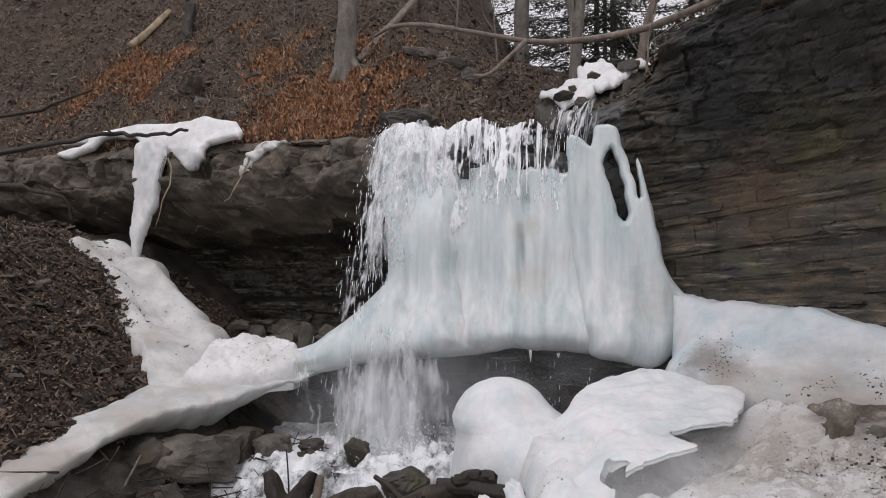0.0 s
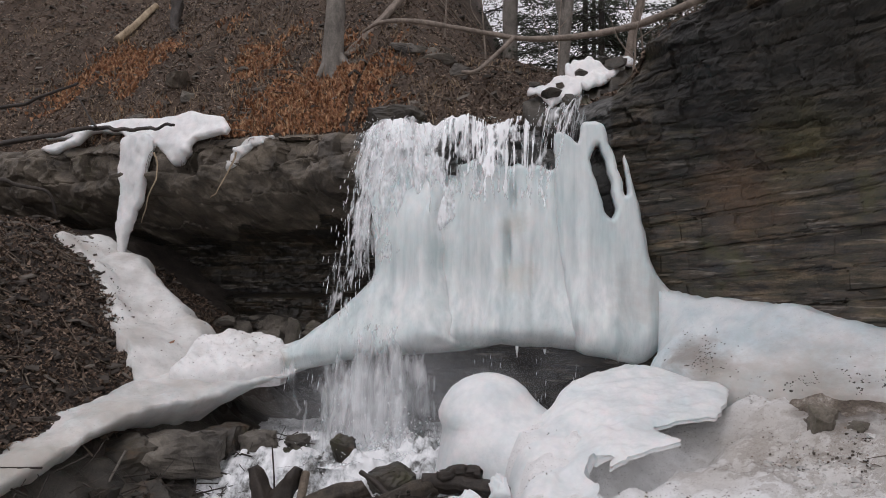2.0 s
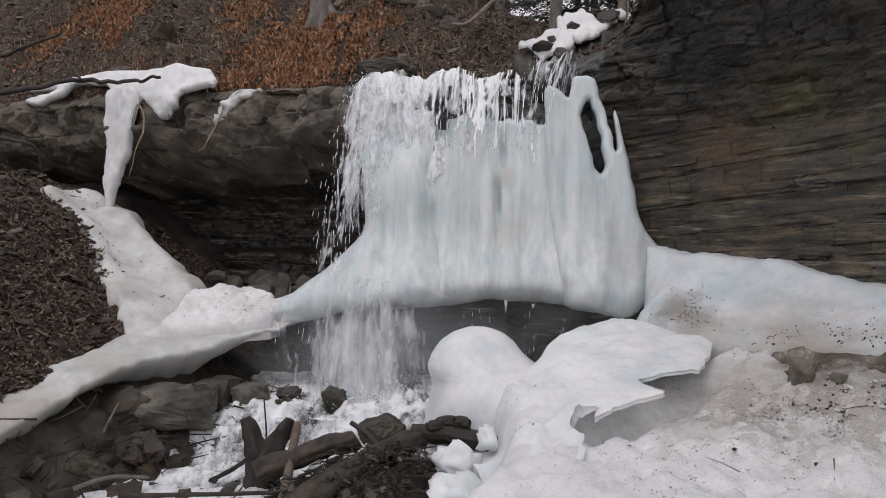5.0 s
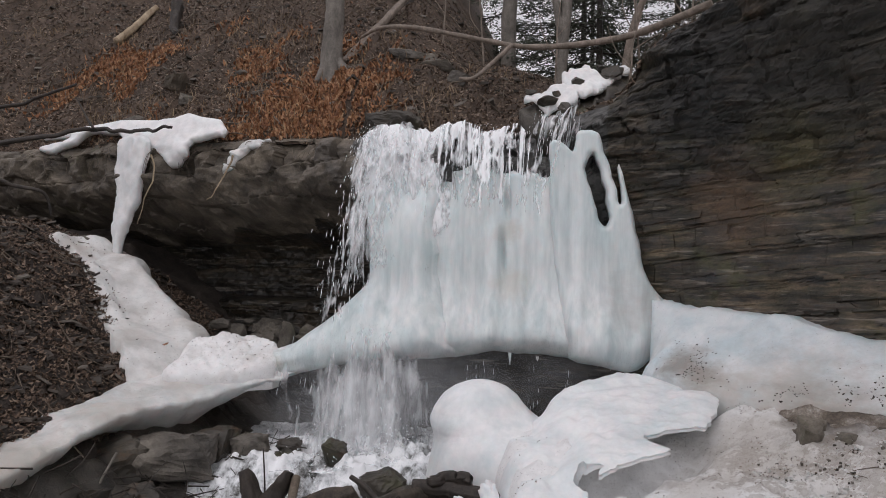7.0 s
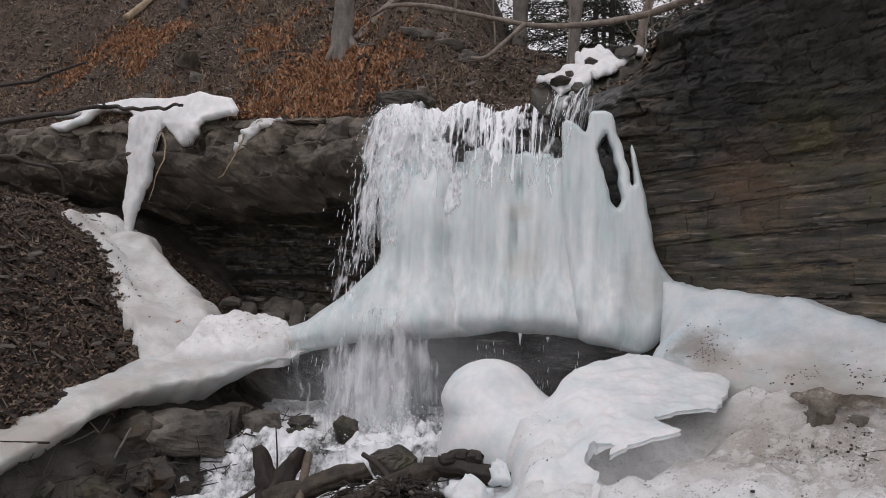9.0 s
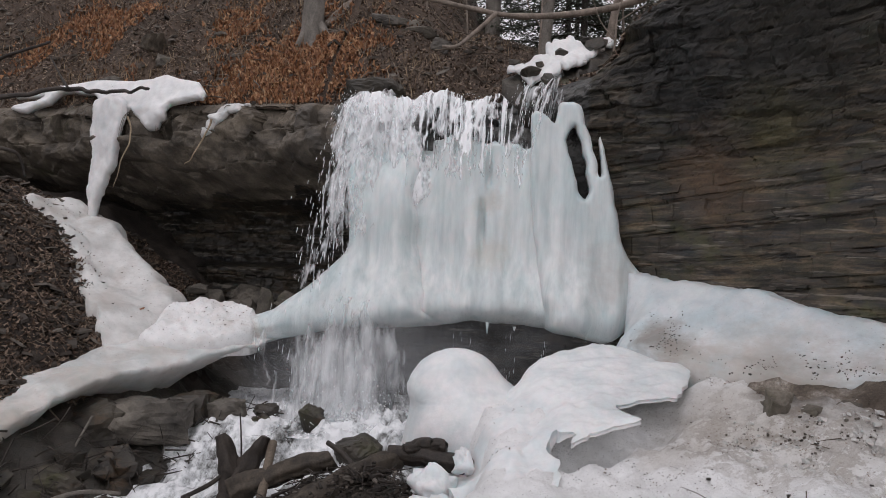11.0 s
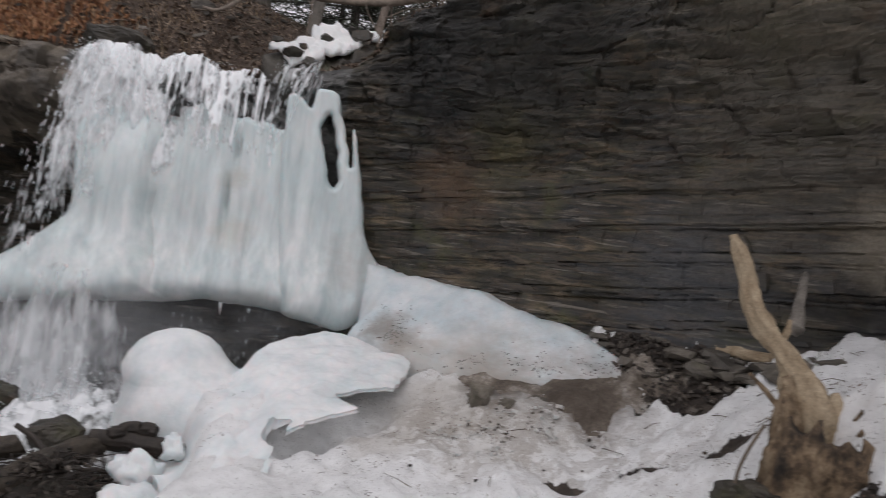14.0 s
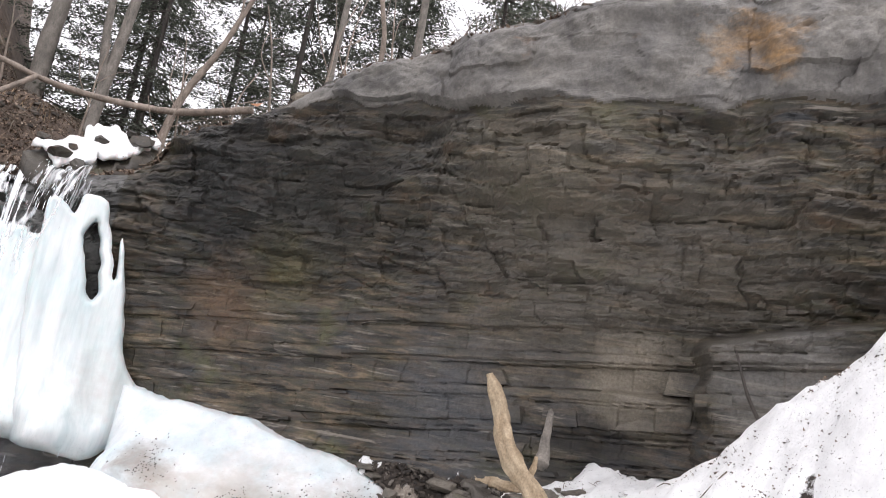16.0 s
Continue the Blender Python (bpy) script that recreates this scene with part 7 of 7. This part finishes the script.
def chips(points, size, r, thick=0.35):
    """Flat angular shale chips."""
    base = np.array([(-1, -0.8, 0), (0.9, -1, 0), (1, 0.7, 0), (-0.7, 1, 0)], float)
    n = len(points)
    a, l = r.uniform(0, 6.283, n), r.uniform(*size, n) / 2
    jit = 1 + 0.3 * r.uniform(-1, 1, (n, 4, 2))
    q = base[None, :, :2] * jit * l[:, None, None]
    q[..., 1] *= r.uniform(0.5, 1, n)[:, None]
    c, s = np.cos(a)[:, None], np.sin(a)[:, None]
    x, y = q[..., 0] * c - q[..., 1] * s, q[..., 0] * s + q[..., 1] * c
    tilt = r.normal(0, 0.25, (n, 2))
    z = x * tilt[:, :1] + y * tilt[:, 1:]
    low = np.stack([x, y, z - 0.01], -1) + points[:, None, :]
    top = np.stack([x * 0.94, y * 0.94, z + l[:, None] * thick], -1) + points[:, None, :]
    v = np.concatenate([low, top], 1).reshape(-1, 3)
    i = np.arange(n)[:, None] * 8
    f = np.concatenate([i + [4, 5, 6, 7], i + [0, 1, 5, 4], i + [1, 2, 6, 5], i + [2, 3, 7, 6], i + [3, 0, 4, 7]], 0)
    return v, f


pts = slope_points(1500, -6.5, -2.6, 4.5, 10.5, leafy)
v, f = chips(pts, (0.03, 0.12), lit)
tagged(mesh_object("shale_chips", v, f, SHALE, smooth=False), "grey-brown shale chips strewn over the bank", "stones", kind="stuff")
pts = slope_points(9000, 3.0, 5.6, 0.8, 6.0, lambda x, y: (np.maximum(np.maximum(bump(x, y, 3.55, 2.1, 0.6, 0.75), bump(x, y, 3.5, 5.2, 0.75, 0.2, -0.6)), bump(x, y, 4.3, 4.75, 1.0, 0.38, -0.95)) > 0.42))
v, f = chips(pts, (0.015, 0.07), lit)
tagged(mesh_object("shale_gravel", v, f, SHALE, smooth=False), "brown gravel and shale bits on bare ground", "gravel", kind="stuff")

# larger flat shale pieces and pale leaves on the bank
pts = slope_points(260, -6.5, -2.6, 4.5, 10.5, leafy)
pts[:, 2] += 0.02
v, f = chips(pts, (0.06, 0.2), lit, 0.14)
tagged(mesh_object("bank_slabs", v, f, SHALE_PALE, smooth=False), "flat grey-brown shale pieces lying on the leafy bank", "stones", kind="stuff")

# lumps of dirty ice in the mud
heap = Heap()
cube = np.array([(x, y, z) for x in (-1, 1) for y in (-1, 1) for z in (-1, 1)], float)
box = [(0, 1, 3, 2), (4, 6, 7, 5), (0, 4, 5, 1), (2, 3, 7, 6), (0, 2, 6, 4), (1, 5, 7, 3)]
for k in range(320):
    x = lit.uniform(2.4, 4.1)
    y = 4.9 - 0.25 * (x - 2.6) + lit.normal(0, 0.2)
    w = lit.uniform(0.004, 0.012) if k % 8 else lit.uniform(0.012, 0.024)
    v = cube * np.array([w, w * lit.uniform(0.5, 1), w * lit.uniform(0.4, 0.8)]) * (1 + 0.7 * lit.uniform(-1, 1, (8, 3)))
    a = lit.uniform(0, 6.28)
    v = np.stack([v[:, 0] * math.cos(a) - v[:, 1] * math.sin(a), v[:, 0] * math.sin(a) + v[:, 1] * math.cos(a), v[:, 2]], -1)
    heap.add(v + (x, y, float(ground_height(x, y)) + 0.045), box)
tagged(heap.build("ice_rubble", SNOW_GREY, smooth=False), "broken lumps of dirty ice and snow along the mud", "ice", kind="stuff")

pts = np.stack([lit.normal(-0.4, 0.5, 700), lit.normal(5.5, 0.28, 700), np.zeros(700)], -1)
pts = pts[pts[:, 0] < bank_edge(pts[:, 1]) - 0.05]
pts[:, 2] = ground_height(pts[:, 0], pts[:, 1]) + lit.uniform(0.0, 0.1, len(pts))
v, f = chips(pts, (0.015, 0.08), lit, 0.25)
tagged(mesh_object("bark_scraps", v, f, SHALE, smooth=False), "dark wet bark scraps in the log jam", "bark", kind="stuff")

# twigs on the bank
heap = Heap()
pts = slope_points(420, -6.3, -2.7, 5.0, 10.3, leafy)
for p in pts:
    a, l = lit.uniform(0, 6.283), lit.uniform(0.12, 0.6)
    q = np.array([[p[0] + (k - 1) * l / 2 * math.cos(a), p[1] + (k - 1) * l / 2 * math.sin(a)] for k in range(3)]) + lit.normal(0, 0.02, (3, 2))
    heap.tube([(x, y, float(ground_height(x, y)) + 0.02) for x, y in q], lit.uniform(0.003, 0.011), 0.003, 4)
tagged(heap.build("bank_twigs", TWIG), "dead twigs strewn over the leafy bank", "twigs", kind="stuff")

# the hillside
def hill_scatter(n, s0, s1, d0, d1, power=1.0):
    s = lit.uniform(s0, s1, n)
    d = d0 + (d1 - d0) * lit.rand(n) ** power
    return s, d, hill_point(s, d)


S_LEFT = s_near(-12.5, 12.5)
s, d, pts = hill_scatter(95000, S_LEFT, S_FALL1 + 0.8, 0.02, 7.0, 1.3)
v, f = leaf_quads(pts, None, (0.022, 0.065), lit, tilt=0.45)
tagged(mesh_object("hill_leaves", v, f, HILL_LEAVES, smooth=False), "brown fallen leaves over the hillside", "leaves", kind="stuff")
s, d, pts = hill_scatter(95000, s_near(-7.6, 11.2), S_FALL0 + 0.4, 0.05, 4.2)
patch = 0.5 * fbm(pts[:, 0] * 1.4, pts[:, 1] * 1.4, 4.0, 3, 191) + 1.15 * bump(pts[:, 0], pts[:, 1], -1.5, 9.6, 1.4, 1.1) + 0.9 * bump(pts[:, 0], pts[:, 1], -5.5, 12.6, 1.5, 0.55) + 0.75 * bump(pts[:, 0], pts[:, 1], -2.7, 11.3, 0.8, 0.9) + 0.6 * bump(pts[:, 0], pts[:, 1], -2.3, 9.9, 0.5, 0.4)
pts = pts[patch + 0.25 * lit.normal(0, 1, len(pts)) > 0.88]
v, f = leaf_quads(pts + np.array([0, 0, 0.02]), None, (0.03, 0.08), lit, lift=0.03, tilt=1.0)
tagged(mesh_object("russet_leaves", v, f, RUSSET, smooth=False), "russet dead fern leaves on the hillside", "leaves", kind="stuff")
s, d, pts = hill_scatter(1500, S_LEFT, S_FALL1 + 1.0, 0.05, 6.0)
v, f = chips(pts, (0.03, 0.15), lit)
tagged(mesh_object("hill_stones", v, f, SHALE_PALE, smooth=False), "small shale stones in the hillside", "stones", kind="stuff")

heap = Heap()
s, d, pts = hill_scatter(5200, S_LEFT + 0.5, S_FALL0 + 1.3, 0.0, 3.0)
keep = fbm(pts[:, 0] * 1.1, pts[:, 1] * 1.1, 9.0, 3, 195) + 0.8 * bump(pts[:, 0], pts[:, 1], -1.5, 9.3, 1.5, 0.9) > 0.25
for p in pts[keep][:2600]:
    h, lean = lit.uniform(0.06, 0.2), lit.normal(0, 0.06, 2)
    w = lit.uniform(0.003, 0.007)
    a = lit.uniform(0, 3.14)
    wx_, wy_ = w * math.cos(a), w * math.sin(a)
    top = (p[0] + lean[0] * 1.5, p[1] + lean[1] * 1.5 - 0.03, p[2] + h)
    mid = (p[0] + lean[0] * 0.5, p[1] + lean[1] * 0.5, p[2] + h * 0.6)
    heap.add([(p[0] - wx_, p[1] - wy_, p[2] - 0.01), (p[0] + wx_, p[1] + wy_, p[2] - 0.01), (mid[0] + wx_, mid[1] + wy_, mid[2]), (mid[0] - wx_, mid[1] - wy_, mid[2]), top], [(0, 1, 2, 3), (3, 2, 4)])
tagged(heap.build("dead_grass", STRAW, smooth=False), "tufts of dead straw-coloured grass on the hillside", "grass", kind="stuff")

heap = Heap()
s, d, pts = hill_scatter(620, S_LEFT, S_FALL1 + 1.5, 0.05, 6.0)
for si, di, p in zip(s, d, pts):
    l = lit.uniform(0.15, 0.9)
    ds, de = lit.normal(0, 1), lit.normal(0, 1)
    k = l / math.hypot(ds, de)
    q = hill_point(np.array([si, si + ds * k / 2, si + ds * k]), np.maximum(np.array([di, di + de * k / 2, di + de * k]), 0.02))
    q[:, 2] += np.array([0.02, 0.05, 0.03]) + lit.rand(3) * 0.05
    heap.tube(q, lit.uniform(0.004, 0.014), 0.003, 4)
tagged(heap.build("hill_twigs", TWIG), "dead sticks and roots lying on the hillside", "twigs", kind="stuff")

# litter, stones and sticks along the cliff top on the right
s, d, pts = hill_scatter(9000, S_FALL1 + 0.2, s_near(7.0, 0.5), 0.0, 2.2, 1.6)
v, f = leaf_quads(pts, None, (0.03, 0.09), lit, tilt=0.7)
tagged(mesh_object("rim_leaves", v, f, LITTER, smooth=False), "brown leaves along the cliff top", "leaves", kind="stuff")
heap = Heap()
s, d, pts = hill_scatter(900, S_FALL1 + 0.1, s_near(7.0, 0.5), 0.0, 0.6)
for p in pts:
    a, l = lit.uniform(0, 6.283), lit.uniform(0.05, 0.35)
    tip = p + (l * math.cos(a), l * math.sin(a), lit.uniform(-0.1, 0.25) * 0.8)
    heap.tube([p, (p + tip) / 2 + (0, 0, 0.03), tip], lit.uniform(0.002, 0.006), 0.0015, 3)
tagged(heap.build("rim_twigs", TWIG), "roots and dry stalks hanging over the cliff top", "twigs", kind="stuff")
for k in range(16):
    si, di = lit.uniform(S_TURN, s_near(6.5, 2.2)), lit.uniform(0.05, 0.5)
    w = lit.uniform(0.08, 0.22)
    hill_stone(si, di, (w, w * 0.7, w * 0.4), "mossy flat stone at the cliff top", 640 + k, ROCK_LEDGE, 0.02)

# roots that hang from the ledge
heap = Heap()
for k in range(70):
    s0 = lit.uniform(s_near(-6, 10.7), S_FALL0 - 0.3)
    z0 = float(rim_height(np.array(s0))) - lit.uniform(0.0, 0.2)
    p = wall_point(np.array(s0), np.array(z0), 0.03)
    l = lit.uniform(0.1, 0.5)
    dx = lit.normal(0, 0.12)
    heap.tube(spline([p, p + (dx * 0.4, -0.1, -l * 0.2), p + (dx, -0.12, -l * 0.6), p + (dx * 1.3, -0.1, -l)], 3), lit.uniform(0.003, 0.006), 0.0015, 4)
tagged(heap.build("hanging_roots", TWIG), "thin pale roots hanging from the ledge", "roots", kind="stuff")
for pts in ([(-2.5, 9.1, 3.2), (-2.55, 9.05, 3.0), (-2.7, 9.05, 2.75), (-2.8, 9.05, 2.62)], [(-3.8, 9.75, 3.3), (-3.72, 9.7, 3.0), (-3.85, 9.7, 2.7), (-3.95, 9.75, 2.35)]):
    log("root", "pale hanging root below the ledge", pts, 0.014, 0.004, WOOD_PALE, 450, sides=6, wob=0.02)

# bits on the snow and ice
pts = slope_points(13000, 0.2, 5.6, 1.2, 6.2, lambda x, y: (snow_right(x, y) > -0.15) & (x - bank_edge(y) > 0.1))
keep = fbm(pts[:, 0] * 1.3, pts[:, 1] * 1.3, 3.0, 3, 197) + 0.5 * (pts[:, 0] > 2.0) > 0.3
pts = pts[keep]
pts[:, 2] += 0.035
v, f = leaf_quads(pts, None, (0.004, 0.02), lit, lift=0.004, tilt=0.3)
tagged(mesh_object("snow_debris", v, f, LITTER, smooth=False), "dark leaf bits and needles scattered on the snow", "debris", kind="stuff")
heap = Heap()
pts = slope_points(60, 1.6, 5.4, 1.2, 5.0, lambda x, y: (snow_right(x, y) > 0.0) & (x - bank_edge(y) > 1.2))
for p in pts:
    a, l = lit.uniform(0, 6.283), lit.uniform(0.05, 0.25)
    heap.tube([(p[0], p[1], p[2] + 0.05), (p[0] + l / 2 * math.cos(a), p[1] + l / 2 * math.sin(a), float(ground_height(p[0] + l / 2 * math.cos(a), p[1] + l / 2 * math.sin(a))) + 0.06),
               (p[0] + l * math.cos(a), p[1] + l * math.sin(a), float(ground_height(p[0] + l * math.cos(a), p[1] + l * math.sin(a))) + 0.05)], 0.004, 0.002, 4)
tagged(heap.build("snow_twigs", TWIG), "small twigs lying on the snow", "twigs", kind="stuff")


def lone_leaf(x, y, z, size, label):
    v, f = leaf_quads(np.array([[x, y, z]]), None, (size, size), np.random.RandomState(int(x * 100) % 97), lift=0.01, tilt=0.4)
    tagged(mesh_object("leaf", v, f, RUSSET, smooth=False), label, "leaf")


lone_leaf(2.86, 4.95, 0.3, 0.1, "orange dead leaf on the dirty snow")
lone_leaf(-2.9, 8.1, 0.86, 0.1, "red-brown dead leaf on the ice apron")
lone_leaf(2.95, 7.0, 4.62, 0.14, "tan dead leaf at the cliff edge")

pts = slope_points(4200, 3.7, 5.4, 1.0, 3.6, lambda x, y: fbm(x * 3, y * 3, 5.0, 3, 199) + 0.3 * lit.normal(0, 1, len(x)) > 0.1)
pts[:, 2] += 0.04
v, f = leaf_quads(pts, None, (0.005, 0.024), lit, lift=0.006, tilt=0.4)
tagged(mesh_object("ridge_debris", v, f, LITTER, smooth=False), "dark bark and leaf bits along the snow ridge", "debris", kind="stuff")

# bits of leaf and bark on the apron and the snow block
bit_v, bit_f = [], []
for k in range(130):
    x, y = (lit.uniform(-2.65, -1.72), lit.uniform(7.68, 8.35)) if k < 60 else (lit.uniform(-3.9, -2.75), lit.uniform(7.7, 9.2))
    hit = bpy.data.objects["snow_block" if k < 60 else "ice_apron"].ray_cast(Vector((x, y, 5)), Vector((0, 0, -1)))
    if hit[0]:
        v, f = leaf_quads(np.array([[x, y, hit[1].z]]), None, (0.006, 0.026 if k % 5 else 0.05), lit, lift=0.006, tilt=0.3)
        bit_f += [tuple(int(i) + sum(len(q) for q in bit_v) for i in face) for face in f]
        bit_v.append(np.asarray(v))
tagged(mesh_object("leaf_bits", np.concatenate(bit_v), bit_f, LITTER, smooth=False), "dark leaf bits scattered on the snow block and ice apron", "debris", kind="stuff")

# dark grit and clods caught on the ice mound
grit = []
mound_ob = bpy.data.objects["ice_mound"]
for k in range(900):
    x, y = (lit.normal(2.42, 0.13), lit.normal(6.5, 0.16)) if k < 220 else (lit.uniform(2.5, 4.2), 0.0)
    y = y if k < 220 else 5.75 - 0.62 * (x - 2.7) + lit.normal(0, 0.14)
    hit = mound_ob.ray_cast(Vector((x, y, 5)), Vector((0, 0, -1)))
    if hit[0] and vnoise(x * 6, y * 6, 0, 207) > -0.1:
        grit.append((x, y, hit[1].z))
v, f = chips(np.array(grit), (0.004, 0.018), lit, 0.4)
tagged(mesh_object("mound_grit", v, f, SHALE, smooth=False), "dark grit and clods frozen onto the ice mound", "grit", kind="stuff")

# broken brown clods along the edge of the mud
pts = slope_points(900, 2.5, 4.3, 4.2, 5.5, lambda x, y: np.abs(y - 4.95 + 0.3 * (x - 2.8)) + 0.12 * lit.normal(0, 1, len(x)) < 0.22)
pts[:, 2] += 0.03
v, f = chips(pts, (0.005, 0.024), lit, 0.4)
tagged(mesh_object("mud_clods", v, f, SHALE_PALE, smooth=False), "brown clods and shale bits broken from the mud", "clods", kind="stuff")

# clods and small stones frozen into the snow
for k in range(22):
    x, y = lit.uniform(1.9, 4.3), lit.uniform(3.6, 5.6)
    if snow_right(np.array(x), np.array(y)) < 0.05:
        continue
    w = lit.uniform(0.01, 0.028)
    stone(x, y, (w, w * 0.8, w * 0.6), ROCK_WET, "small dark stone on the dirty snow", 600 + k, sink=0.0, group="stones on snow", z=float(ground_height(x, y)) + 0.03)

# ---- shale slabs that stand out of the wall, as pieces of it ----
def slab_mesh(seed):
    r = np.random.RandomState(seed)
    b = np.array([(x, y, z) for x in (-0.5, 0.5) for y in (-0.5, 0.5) for z in (-0.5, 0.5)], float)
    b += r.uniform(-0.09, 0.09, b.shape) * (1, 1, 0.6)
    me = bpy.data.meshes.new("shale_slab")
    me.from_pydata(b.tolist(), [], [(0, 1, 3, 2), (4, 6, 7, 5), (0, 4, 5, 1), (2, 3, 7, 6), (0, 2, 6, 4), (1, 5, 7, 3)])
    me.materials.append(ROCK_WALL)
    me.update()
    return me


kinds = [slab_mesh(700 + k) for k in range(9)]
pr = np.random.RandomState(77)
count = 0
for k in range(2, 36):
    s = S_FALL1 + 0.35 + pr.uniform(0, 0.5)
    while s < s_near(6.3, 2.6) and count < 290:
        w_len = 0.15 + 0.8 * pr.rand() ** 2
        thick = BED_TOP[k] - BED_TOP[k - 1]
        z = (BED_TOP[k] + BED_TOP[k - 1]) / 2 + 0.1 * (s - S_FALL1)
        if pr.rand() < 0.4 and 0.75 < z < 2.5 and thick > 0.03:
            c = wall_point(np.array(s + w_len / 2), np.array(z))
            p, n = brow_at(np.array(s + w_len / 2))
            ob = new("shale_slab", kinds[pr.randint(9)])
            ob.matrix_world = Matrix.Translation((c[0] - n[0] * 0.065, c[1] - n[1] * 0.065, z)) @ Matrix.Rotation(math.atan2(n[0], -n[1]), 4, "Z") @ Matrix.Rotation(-0.1, 4, "Y") @ Matrix.Diagonal((w_len, pr.uniform(0.1, 0.17), thick * pr.uniform(0.5, 1.0), 1))
            ob.parent = wall_right
            count += 1
        s += w_len * pr.uniform(1.0, 2.2)
